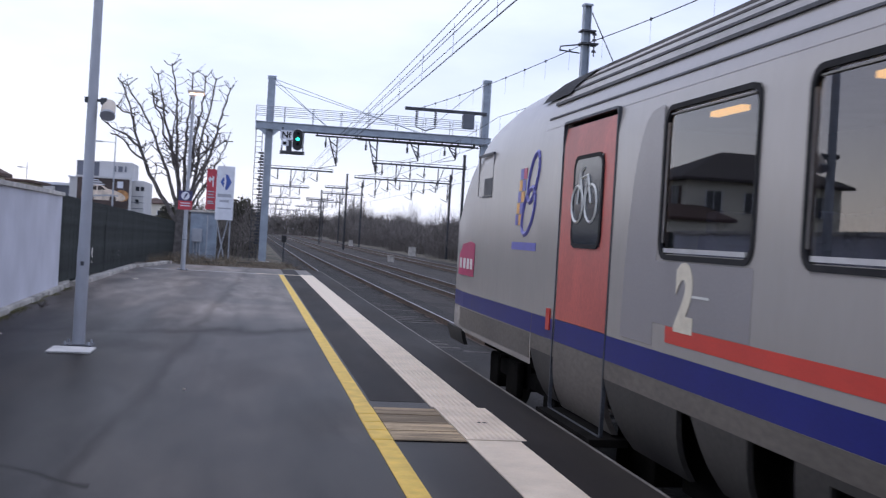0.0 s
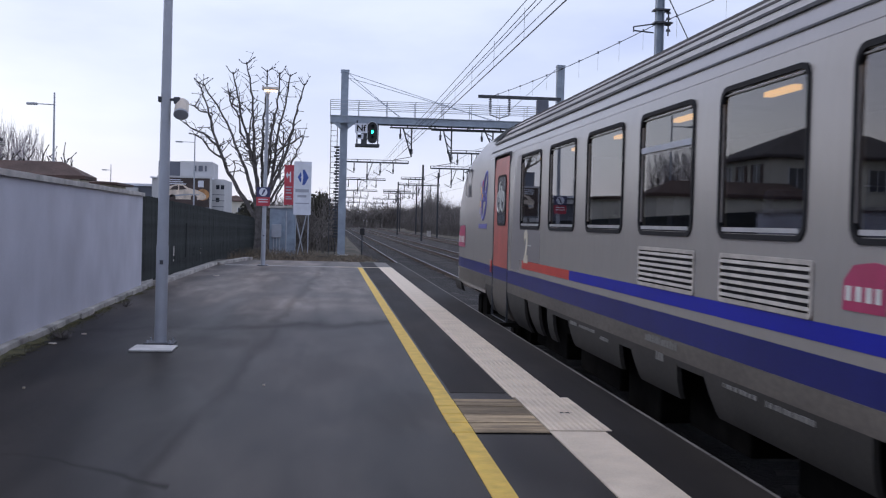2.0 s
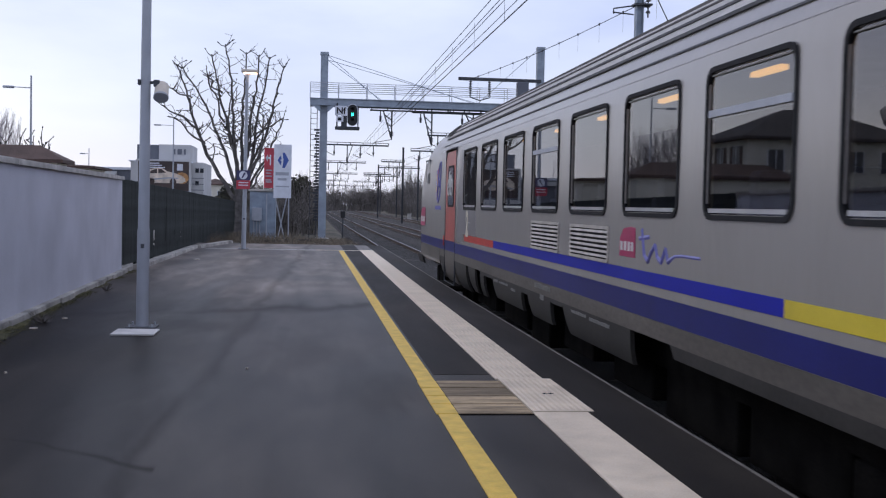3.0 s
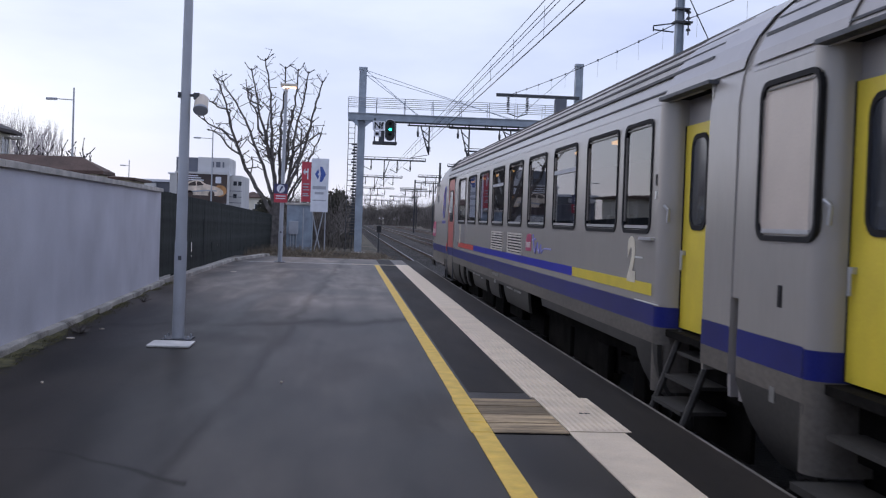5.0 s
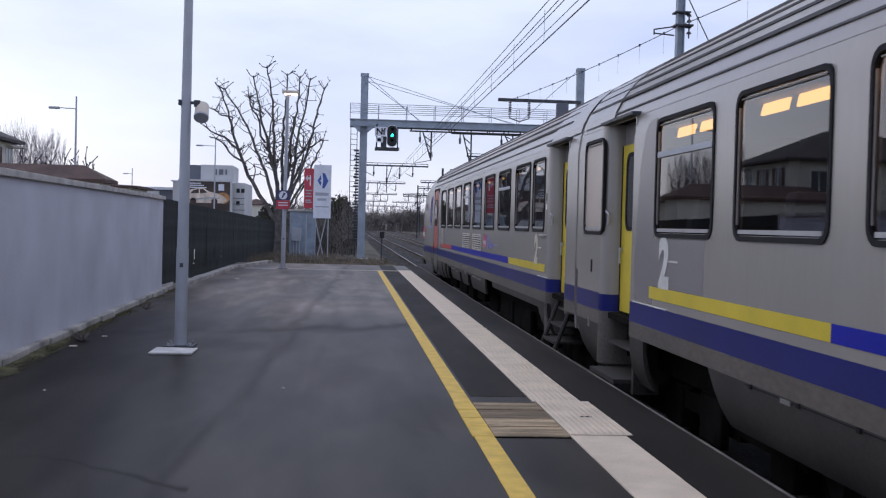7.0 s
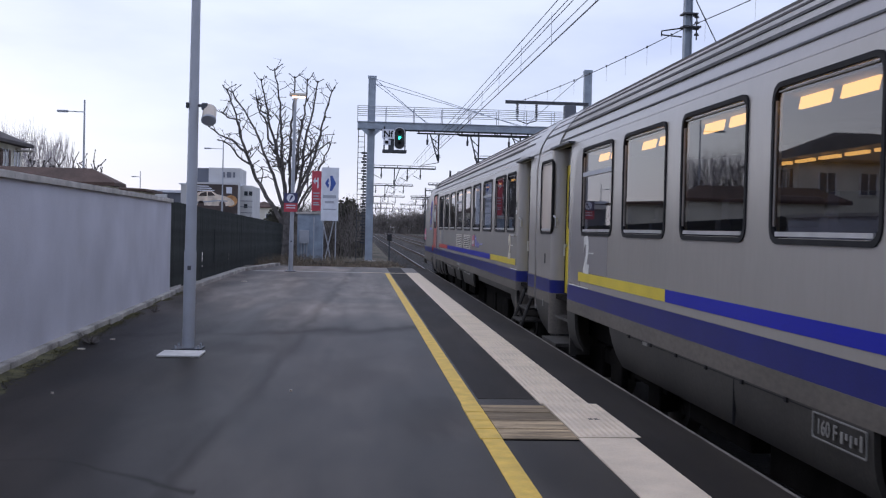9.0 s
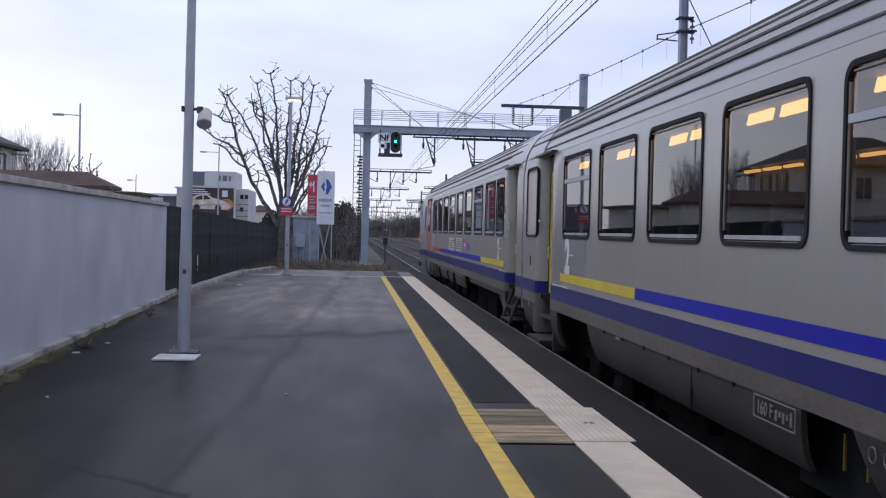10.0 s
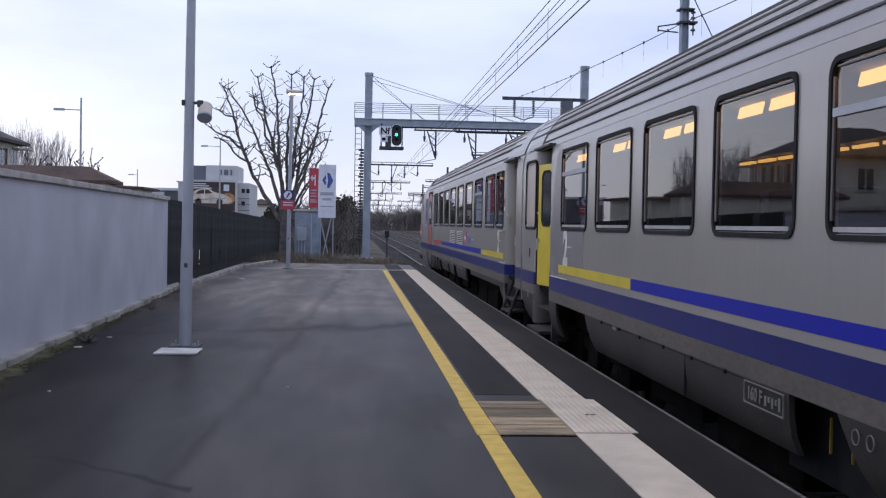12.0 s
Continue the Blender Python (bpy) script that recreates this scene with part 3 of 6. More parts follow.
for i in range(900):
    y = 4 + 14 * rs.random() ** 1.3
    x = WA.x + wdir.x * (y - WA.y) / wdir.y + 0.11 + abs(rs.gauss(0, 0.10))
    h, a = rs.uniform(0.01, 0.035), rs.uniform(0, 6.28)
    bm.faces.new([bm.verts.new(p) for p in ((x - 0.004, y, 0), (x + 0.004, y, 0), (x + math.cos(a) * h * 0.6, y + math.sin(a) * h * 0.6, h))])
tagged(part("moss", bm, M_MOSS), "dark green moss at the foot of the kerb", "moss", kind="stuff")
for x, y, s, r in ((-3.12, 12.9, 0.045, 20), (-3.0, 14.0, 0.03, -15), (-2.85, 28.5, 0.08, 40), (-2.55, 9.6, 0.014, 60), (-0.55, 9.9, 0.012, 0)):
    bm = bmesh.new()
    plate(bm, [Vector((s * a, s * b, 0.001)) for a, b in ((-1, -0.6), (0.2, -0.9), (1.1, -0.2), (0.8, 0.7), (-0.5, 0.8))], (0, 0, 0.014))
    tagged(part("litter", bm, M_WHITEPLASTIC, at=pose(x, y, 0, 0, 0, r)), "small white scrap of paper on the asphalt", "litter", "scraps of litter")
for i, (x, y) in enumerate(((-3.22, 13.65), (-3.15, 13.5), (-3.27, 18.3))):
    bm = bmesh.new()
    for k in range(26):
        a = rs.uniform(0, 6.28)
        tube(bm, (0, 0, 0), (math.cos(a) * rs.uniform(.05, .16), math.sin(a) * rs.uniform(.05, .2), rs.uniform(.03, .14)), 0.006, 0.002, 3)
    tagged(part("weed", bm, M_TWIG, at=pose(x, y, 0)), "brown withered weed growing at the kerb", "weed", "weeds at the kerb")


# ---- platform lamps ----
def lamp_post(at, label, lean):
    t = thing("platform_lamp", at @ pose(0, 0, 0, 0, lean, 0), label, "lamp post", "platform lamps")
    bm = bmesh.new()
    tube(bm, (0, 0, 0), (0, 0, 1.15), 0.072, 0.072, 16)
    tube(bm, (0, 0, 1.15), (0, 0, 5.45), 0.066, 0.045, 16)
    part("pole", bm, M_STEEL, t)
    bm = bmesh.new()
    tube(bm, (0, 0, 5.40), (0, 0, 5.52), 0.06, 0.06, 12)
    tube(bm, (0, 0, 5.47), (0.12, 0, 5.53), 0.03, 0.03, 10)
    part("arm", bm, M_STEEL, t)
    bm = bmesh.new()
    box(bm, -0.18, 0.34, -0.13, 0.13, 5.54, 5.64, bevel=0.03)
    head = part("lamp_head", bm, M_WHITEPLASTIC, t)
    boxpart("diffuser", (-0.10, 0.30, -0.1, 0.1, 5.505, 5.545), M_LAMP, head, "glowing diffuser", bevel=0.012)
    boxpart("hatch", (-0.02, 0.02, -0.077, -0.06, 0.93, 0.98), M_DARKSTEEL, t, "small dark service hatch")
    boxpart("base_plate", (-0.17, 0.17, -0.17, 0.17, 0, 0.014), M_DARKSTEEL, t)
    for a in range(4):
        bm = bmesh.new()
        sx, sy = (-1, 1)[a % 2], (-1, 1)[a // 2]
        tube(bm, (sx * 0.13, sy * 0.13, 0), (sx * 0.13, sy * 0.13, 0.05), 0.012, 0.012, 6)
        part("bolt", bm, M_STEEL, t)
    return t


lamp_post(pose(-1.945, 13.16, 0.0), "slender grey galvanised lamp post standing on the asphalt", 0.2)
lamp_post(pose(-2.07, 35.2, 0.0), "grey platform lamp post with a glowing lamp head", 0.4)
bm = bmesh.new()
box(bm, -2.16, -1.69, 12.27, 12.78, 0.0, 0.025, bevel=0.01)
tagged(part("foundation_cover", bm, M_COVER), "pale concrete cover slab in front of a lamp post", "cover slab")

spk = thing("loudspeaker", pose(-1.89, 13.16, 2.86), "white drum-shaped loudspeaker hung from a lamp post", "loudspeaker")
bm = bmesh.new()
tube(bm, (-0.12, 0, 0), (0.1, -0.02, 0), 0.018, 0.018, 8)
box(bm, -0.13, -0.10, -0.05, 0.05, -0.03, 0.03)
box(bm, 0.05, 0.12, -0.06, 0.02, -0.05, 0.03, bevel=0.01)
part("bracket", bm, M_DARKSTEEL, spk)
ax = Vector((0.02, -0.62, -0.78)).normalized()
bm = bmesh.new()
c = Vector((0.14, -0.03, -0.10))
tube(bm, c - ax * 0.115, c - ax * 0.085, 0.055, 0.078, 20)
tube(bm, c - ax * 0.085, c + ax * 0.085, 0.08, 0.083, 20)
part("housing", bm, M_WHITEPLASTIC, spk)
bm = bmesh.new()
tube(bm, c + ax * 0.082, c + ax * 0.105, 0.087, 0.087, 20)
part("rim", bm, M_STEEL, spk)
bm = bmesh.new()
tube(bm, c + ax * 0.10, c + ax * 0.108, 0.072, 0.07, 20)
part("grille", bm, M_GREYPRINT, spk)

ps = thing("platform_sign", pose(-2.10, 35.08, 2.46), "navy and red pictogram sign on a lamp post", "sign")
boxpart("panel", (-0.21, 0.21, 0, 0.02, -0.29, 0.02), M_NAVY, ps, bevel=0.004)
boxpart("panel", (-0.21, 0.21, 0, 0.02, -0.57, -0.295), M_SIGNRED, ps, "red lower panel", bevel=0.004)
bm = bmesh.new()
plate(bm, [Vector((0.13 * math.cos(a * 0.3927), -0.004, -0.135 + 0.13 * math.sin(a * 0.3927))) for a in range(16)], (0, 0.003, 0))
part("disc", bm, M_SIGNWHITE, ps, "white disc")
bm = bmesh.new()
plate(bm, [Vector((x, -0.007, -0.135 + z)) for x, z in ((-0.06, -0.09), (-0.02, -0.09), (0.08, 0.07), (0.02, 0.09))], (0, 0.003, 0))
part("slash", bm, M_NAVY, ps, "dark diagonal bar")
for z in (-0.38, -0.46):
    boxpart("print_bar", (-0.15, 0.15, -0.004, -0.001, z, z + 0.03), M_SIGNWHITE, ps)


# Unseen ground added in a pale tone so the fence gaps read bright.
bm = bmesh.new()
box(bm, -13.0, -4.6, 33, 60, -0.3, -0.02)
tagged(part("fence_gap_ground", bm, M_COPING), "added pale ground that shows through the fence gaps", "pavement", kind="structure")

# ---- beyond the platform end: cabinet, shop sign, gantries ----
cab = thing("equipment_cabinet", pose(-2.42, 58.6, -0.5), "grey-blue trackside equipment cabinet with a pale roof", "cabinet")
boxpart("body", (-0.72, 0.62, 0, 1.2, 0, 2.55), M_CABINET, cab, bevel=0.02)
boxpart("roof", (-0.80, 0.70, -0.08, 1.28, 2.55, 2.66), M_COPING, cab, "pale weathered roof slab", bevel=0.03)
boxpart("door", (0.02, 0.56, -0.03, -0.002, 0.2, 2.4), M_CABINET, cab, bevel=0.008)
boxpart("meter_box", (-0.6, -0.1, -0.16, -0.002, 1.0, 1.7), M_STEEL, cab, bevel=0.02)
for x in (-0.5, -0.35, -0.2):
    bm = bmesh.new()
    tube(bm, (x, -0.06, 0), (x, -0.06, 1.0), 0.03, 0.03, 8)
    part("conduit", bm, M_STEEL, cab)

ss = thing("shop_sign", pose(-1.72, 57.0, -0.4), "tall roadside shop sign with a red and a white panel", "sign")
boxpart("panel", (-0.64, -0.16, 0, 0.08, 2.62, 4.66), M_SIGNRED, ss, "red panel with a white arrow", bevel=0.01)
boxpart("panel", (-0.15, 0.74, -0.04, 0.08, 2.12, 4.86), M_SIGNWHITE, ss, "white panel with a blue and red emblem", bevel=0.01)
bm = bmesh.new()
box(bm, -0.36, -0.30, -0.012, -0.004, 3.78, 4.32)
box(bm, -0.52, -0.36, -0.012, -0.004, 4.10, 4.20)
plate(bm, [Vector((-0.58, -0.012, 4.15)), Vector((-0.46, -0.012, 4.33)), Vector((-0.46, -0.012, 3.97))], (0, 0.008, 0))
part("arrow", bm, M_SIGNWHITE, ss)
for i, z in enumerate((3.5, 3.35, 3.2, 3.0, 2.9)):
    boxpart("print_bar", (-0.56, -0.24 - 0.05 * (i % 2), -0.012, -0.004, z, z + 0.06), M_GREYPRINT, ss)
bm = bmesh.new()
plate(bm, [Vector((x, -0.052, z)) for x, z in ((0.03, 4.05), (0.20, 4.32), (0.24, 4.12), (0.17, 4.05), (0.24, 3.98), (0.20, 3.78))], (0, 0.008, 0))
part("emblem", bm, M_SIGNBLUE, ss)
bm = bmesh.new()
plate(bm, [Vector((x, -0.052, z)) for x, z in ((0.60, 4.05), (0.40, 3.66), (0.28, 3.66), (0.33, 4.05), (0.28, 4.44), (0.40, 4.44))], (0, 0.008, 0))
part("emblem", bm, M_SIGNBLUE, ss)
for z, a, b, h in ((3.28, -0.06, 0.62, 0.16), (3.02, 0.05, 0.5, 0.12), (2.68, -0.05, 0.64, 0.06)):
    boxpart("print_bar", (a, b, -0.052, -0.042, z, z + h), M_GREYPRINT, ss)
for x, dx in ((-0.1, 0.55), (0.55, -0.5), (0.62, 0.0), (-0.5, 0.0)):
    bm = bmesh.new()
    tube(bm, (x, 0.12, 2.3), (x + dx, 0.3, -0.1), 0.035, 0.035, 6)
    part("strut", bm, M_STEEL, ss)


def gantry(y, x0, x1, ztop, zb, label, rail=True, material=M_GANTRY, drops=(), ztop1=None):
    t = thing("catenary_gantry", pose(0, y, -0.8), label, "gantry", "gantries over the line")
    zt, zbm = ztop + 0.8, zb + 0.8
    for x, zp in ((x0, zt), (x1, (ztop1 or ztop) + 0.8)):
        bm = bmesh.new()
        box(bm, x - 0.21, x - 0.17, -0.2, 0.2, 0, zp), box(bm, x + 0.17, x + 0.21, -0.2, 0.2, 0, zp)
        box(bm, x - 0.17, x + 0.17, -0.02, 0.02, 0, zp)
        box(bm, x - 0.17, x + 0.17, -0.19, -0.17, 0, zp)
        box(bm, x - 0.24, x + 0.24, -0.22, 0.22, zp - 0.12, zp + 0.03)
        part("post", bm, material, t)
        boxpart("footing", (x - 0.4, x + 0.4, -0.4, 0.4, -0.3, 0.35), M_KERB, t, "pale concrete footing", bevel=0.03)
    bm = bmesh.new()
    for dy in (-0.45, 0.45):
        box(bm, x0 - 0.78, x1 + 0.3, dy - 0.09, dy + 0.09, zbm - 0.02, zbm)
        box(bm, x0 - 0.78, x1 + 0.3, dy - 0.09, dy + 0.09, zbm + 0.36, zbm + 0.38)
        box(bm, x0 - 0.78, x1 + 0.3, dy - 0.02, dy + 0.02, zbm, zbm + 0.36)
    k = int((x1 - x0) / 1.0)
    for i in range(k + 1):
        x = x0 + (x1 - x0) * i / k
        box(bm, x - 0.04, x + 0.04, -0.43, 0.43, zbm + 0.1, zbm + 0.2)
    part("beam", bm, material, t)
    for sx in (-1, 1):
        bm = bmesh.new()
        plate(bm, [Vector((x0 + sx * 0.2, -0.5, zbm - 0.4)), Vector((x0 + sx * 0.2, -0.5, zbm)), Vector((x0 + sx * 0.65, -0.5, zbm))], (0, 0.04, 0))
        part("gusset", bm, material, t)
    if rail:
        for dy in (-0.5, 0.5):
            bm = bmesh.new()
            for h in (0.75, 1.2, 0.98):
                tube(bm, (x0 - 0.78, dy, zbm + 0.36 + h - 0.3), (x1 - 0.5, dy, zbm + 0.36 + h - 0.3), 0.018, 0.018, 5)
            for i in range(9):
                x = x0 - 0.78 + (x1 + 0.4 - x0) * i / 8
                tube(bm, (x, dy, zbm + 0.36), (x, dy, zbm + 1.26), 0.02, 0.02, 5)
            part("railing", bm, M_STEEL, t)
        bm = bmesh.new()
        box(bm, x0 - 0.78, x1 - 0.5, -0.42, 0.42, zbm + 0.385, zbm + 0.41)
        part("walkway", bm, M_STEEL, t)
        for end in (x0 + 3.2, x0 + 8.6):
            for dy in (-0.25, 0.25):
                bm = bmesh.new()
                tube(bm, (x0 + 0.15, dy * 0.5, zt - 0.1 - abs(dy - 0.25) * 0.6), (end, dy, zbm + 0.42), 0.016, 0.016, 5)
                part("stay", bm, material, t)
        bm = bmesh.new()
        tube(bm, (x1 - 0.15, 0, (ztop1 or ztop) + 0.7), (x1 - 3.6, 0, zbm + 0.42), 0.018, 0.018, 5)
        part("stay", bm, material, t)
        bm = bmesh.new()
        for dx in (-0.72, -0.36):
            tube(bm, (x0 + dx, 0.25, 0.3), (x0 + dx, 0.25, zbm + 0.4), 0.022, 0.022, 5)
        for i in range(24):
            z = 0.5 + i * 0.3
            if z < zbm:
                tube(bm, (x0 - 0.72, 0.25, z), (x0 - 0.36, 0.25, z), 0.015, 0.015, 5)
        for i in range(34):
            z = 1.3 + i * 0.17
            if z < zbm - 1.3:
                box(bm, x0 - 0.52 + 0.05 * (i % 3), x0 - 0.22, 0.0, 0.14, z, z + 0.11)
        part("ladder", bm, M_DARKSTEEL, t, "dark access ladder with cable brackets")
    if rail:
        bm = bmesh.new()
        box(bm, x0 + 5.0, x1 - 0.3, -0.05, 0.05, zbm - 0.26, zbm - 0.17)
        for k in range(8):
            x = x0 + 5.2 + k * 0.95
            box(bm, x - 0.04, x + 0.04, -0.04, 0.04, zbm - 0.2, zbm)
        part("under_rail", bm, M_DARKSTEEL, t)
    for x, drop in drops:
        bm = bmesh.new()
        box(bm, x - 1.0, x + 1.4, -0.06, 0.06, zbm - 0.2, zbm - 0.12)
        for dx in (-0.9, 0.0, 1.3):
            tube(bm, (x + dx, 0, zbm), (x + dx, 0, zbm - 0.14), 0.03, 0.03, 5)
        tube(bm, (x + 0.25, 0, zbm - 0.15), (x + 0.25, 0, zbm - drop + 0.3), 0.05, 0.045, 6)
        tube(bm, (x - 0.4, 0, zbm - 0.15), (x - 0.4, 0, zbm - 0.55), 0.035, 0.035, 5)
        tube(bm, (x - 0.4, 0, zbm - 0.5), (x - 0.4, 0, zbm - 0.8), 0.08, 0.06, 6)
        tube(bm, (x - 0.25, 0, zbm - 0.15), (x + 0.22, 0, zbm - drop + 0.4), 0.04, 0.04, 5)
        for f in (0.15, 0.4, 0.65):
            tube(bm, (x - 0.25 + 0.47 * f, 0, zbm - 0.15 - (drop - 0.5) * f), (x + 0.25, 0, zbm - 0.15 - (drop - 0.5) * (f + 0.2)), 0.03, 0.03, 5)
        tube(bm, (x + 0.25, 0, zbm - drop + 0.3), (x - 0.75, 0, zbm - drop + 0.1), 0.02, 0.02, 5)
        for k in range(4):
            z = zbm - drop + 0.5 + k * 0.07
            tube(bm, (x + 0.25, 0, z), (x + 0.25, 0, z + 0.04), 0.12, 0.09, 8)
        part("hanger", bm, M_DARKSTEEL, t, "dark wire hanger with insulators")
    return t


gantry(63.0, 0.68, 13.1, 10.0, 7.02, "grey steel signal gantry with railings spanning the tracks", drops=((4.3, 2.1), (6.6, 2.4), (9.0, 1.5), (11.2, 1.3)), ztop1=10.75)


def boom(y, post, xa, xb, z, h, label):
    """A mast with a thin horizontal boom and wire hangers."""
    t = thing("catenary_mast", pose(0, y, -0.8), label, "mast", "masts along the line")
    z += 0.8
    bm = bmesh.new()
    box(bm, post - 0.11, post - 0.08, -0.12, 0.12, 0, h + 0.8), box(bm, post + 0.08, post + 0.11, -0.12, 0.12, 0, h + 0.8)
    box(bm, post - 0.08, post + 0.08, -0.02, 0.02, 0, h + 0.8)
    part("post", bm, M_DARKSTEEL, t)
    bm = bmesh.new()
    box(bm, xa, xb, -0.08, 0.08, z - 0.04, z + 0.1)
    box(bm, xa, xb, -0.08, 0.08, z + 0.24, z + 0.29)
    for k in range(6):
        x = xa + (xb - xa) * k / 5
        box(bm, x - 0.03, x + 0.03, -0.05, 0.05, z, z + 0.26)
    part("boom", bm, M_DARKSTEEL, t)
    k = 0
    x = xa + 0.9
    while x < xb - 0.3:
        bm = bmesh.new()
        dz = (1.0, 1.9, 1.2)[k % 3]
        tube(bm, (x, 0, z), (x, 0, z - dz), 0.055, 0.045, 5)
        if k % 3 == 1:
            tube(bm, (x + 0.5, 0, z), (x, 0, z - dz * 0.8), 0.04, 0.04, 5)
        tube(bm, (x, 0, z - dz), (x - 0.7, 0, z - dz + 0.35), 0.03, 0.03, 5)
        tube(bm, (x, 0, z - dz * 0.6), (x, 0, z - dz * 0.85), 0.11, 0.08, 6)
        part("hanger", bm, M_DARKSTEEL, t)
        x += 1.25
        k += 1


for y, post, xa, xb, z, h in ((106, 1.35, 1.3, 7.4, 7.1, 8.4), (150, 1.6, 1.5, 7.4, 7.05, 8.2), (112, 20.0, 10.1, 20.1, 7.0, 8.0), (96, 18.3, 10.1, 18.5, 7.6, 8.9),
                              (156, 15.2, 9.5, 15.4, 6.7, 8.6), (132, 11.0, 8.4, 11.2, 6.6, 8.4), (190, 1.9, 1.8, 8.0, 6.6, 8.0), (200, 15.6, 9.6, 15.8, 6.6, 8.4),
                              (245, 1.9, 1.8, 8.2, 6.5, 8.0), (250, 15.8, 9.6, 16, 6.5, 8.2), (310, 1.9, 1.8, 15, 6.5, 8.0), (180, 11.0, 8.6, 13, 6.4, 8.0)):
    boom(y, post, xa, xb, z, h, "dark catenary mast with a thin boom far down the line")

arm = thing("line_disconnector", pose(13.1, 62.7, 8.0), "dark horizontal arm with hanging insulators on a post", "disconnector")
bm = bmesh.new()
box(bm, -4.8, 0, -0.08, 0.08, 0.70, 0.88)
part("boom", bm, M_DARKSTEEL, arm)
for x in (-4.1, -3.0):
    bm = bmesh.new()
    for k in range(7):
        tube(bm, (x, 0, 0.66 - k * 0.13), (x, 0, 0.60 - k * 0.13), 0.10, 0.08, 8)
    tube(bm, (x, 0, 0.7), (x, 0, -0.25), 0.025, 0.025, 6)
    part("insulator", bm, M_DARKSTEEL, arm)
bm = bmesh.new()
tube(bm, (-4.1, 0, -0.25), (-3.55, 0, -0.42), 0.03, 0.03, 6)
tube(bm, (-3.55, 0, -0.42), (-3.0, 0, -0.25), 0.03, 0.03, 6)
part("bus_bar", bm, M_DARKSTEEL, arm)
boxpart("switch_box", (-1.40, -0.75, -0.25, 0.25, -0.15, 0.68), M_BLDGGREY, arm, "grey switch box", bevel=0.03)

sg = thing("railway_signal", pose(2.28, 62.3, 5.9), "black colour-light railway signal showing green, hung from a gantry", "signal")
bm = bmesh.new()
o = [Vector((0.28 * math.cos(a), 0, (0.62 if math.sin(a) > 0 else 0.0) + 0.28 * math.sin(a) + 0.28)) for a in [i * math.pi / 10 for i in range(20)]]
plate(bm, o, (0, 0.05, 0))
part("backboard", bm, M_BLACKPAINT, sg)
bm = bmesh.new()
ow = [Vector((v.x * 1.09, 0.02, 0.59 + (v.z - 0.59) * 1.05)) for v in o]
plate(bm, ow, (0, 0.02, 0))
part("border", bm, M_SIGNWHITE, sg, "thin white border")
for i, z in enumerate((0.32, 0.62, 0.92)):
    bm = bmesh.new()
    tube(bm, (0, -0.02, z), (0, 0.02, z), 0.075, 0.075, 16)
    part("lens", bm, M_LENS if i == 1 else M_BLACK, sg, "glowing green lens" if i == 1 else "")
    bm = bmesh.new()
    for k in range(7):
        a0, a1 = math.pi * k / 7, math.pi * (k + 1) / 7
        p = [Vector((0.12 * math.cos(a), yy, z + 0.12 * math.sin(a))) for a, yy in ((a0, -0.2), (a1, -0.2), (a1, 0.0), (a0, 0.0))]
        bm.faces.new([bm.verts.new(q) for q in p])
    part("hood", bm, M_BLACKPAINT, sg)
bm = bmesh.new()
box(bm, -0.95, 0.4, -0.3, 0.7, -0.22, -0.08)
box(bm, -0.9, -0.82, 0.1, 0.2, -0.1, 1.25), box(bm, 0.3, 0.36, 0.3, 0.4, -0.1, 1.25)
box(bm, -0.62, -0.30, 0.1, 0.3, -0.08, 0.55)
part("cage", bm, M_DARKSTEEL, sg, "dark hanging service cage")
boxpart("plate", (-0.98, -0.32, -0.02, 0.0, 0.55, 1.08), M_SIGNWHITE, sg, "white plate with black letters")
lettering("letters", "Nf", 0.5, M_BLACK, sg, pose(-0.65, -0.025, 0.65, 90), bold=0.012)
boxpart("plate", (-0.9, -0.5, -0.02, 0.0, 0.2, 0.5), M_SIGNWHITE, sg, "small white plate")
boxpart("print_bar", (-0.82, -0.62, -0.03, -0.022, 0.27, 0.43), M_BLACK, sg)

ms = thing("catenary_mast", pose(11.1, 37.0, -0.8), "grey lattice-free steel catenary mast beside the second track", "mast")
bm = bmesh.new()
box(bm, -0.13, -0.10, -0.13, 0.13, 0, 10.65), box(bm, 0.10, 0.13, -0.13, 0.13, 0, 10.65), box(bm, -0.10, 0.10, -0.02, 0.02, 0, 10.65)
box(bm, -0.16, 0.16, -0.16, 0.16, 10.65, 10.72)
part("post", bm, M_GANTRY, ms)
bm = bmesh.new()
for z in (9.05, 9.25, 9.45, 9.65):
    tube(bm, (0.28, -0.1, z), (0.28, -0.1, z + 0.07), 0.09, 0.06, 8)
box(bm, -0.22, 0.4, -0.24, 0.24, 9.3, 9.36)
box(bm, -0.22, 0.3, -0.24, 0.24, 9.75, 9.8)
tube(bm, (0.28, -0.1, 8.9), (0.28, -0.1, 9.8), 0.025, 0.025, 6)
tube(bm, (-0.2, 0, 9.3), (-0.9, 0, 9.18), 0.025, 0.025, 6)
tube(bm, (-0.2, 0, 9.0), (-0.9, 0, 9.05), 0.025, 0.025, 6)
tube(bm, (-0.9, 0, 9.18), (-0.9, 0, 9.0), 0.025, 0.025, 6)
part("insulator_bracket", bm, M_DARKSTEEL, ms)
bm = bmesh.new()
tube(bm, (0.1, 0, 10.6), (4.2, 6, 7.6), 0.02, 0.02, 5)
part("stay", bm, M_DARKSTEEL, ms)
boxpart("footing", (-0.4, 0.4, -0.4, 0.4, -0.2, 0.3), M_KERB, ms, bevel=0.03)
short = thing("dwarf_signal", pose(1.95, 66.0, -0.55), "small dark trackside dwarf signal on a post", "signal")
bm = bmesh.new()
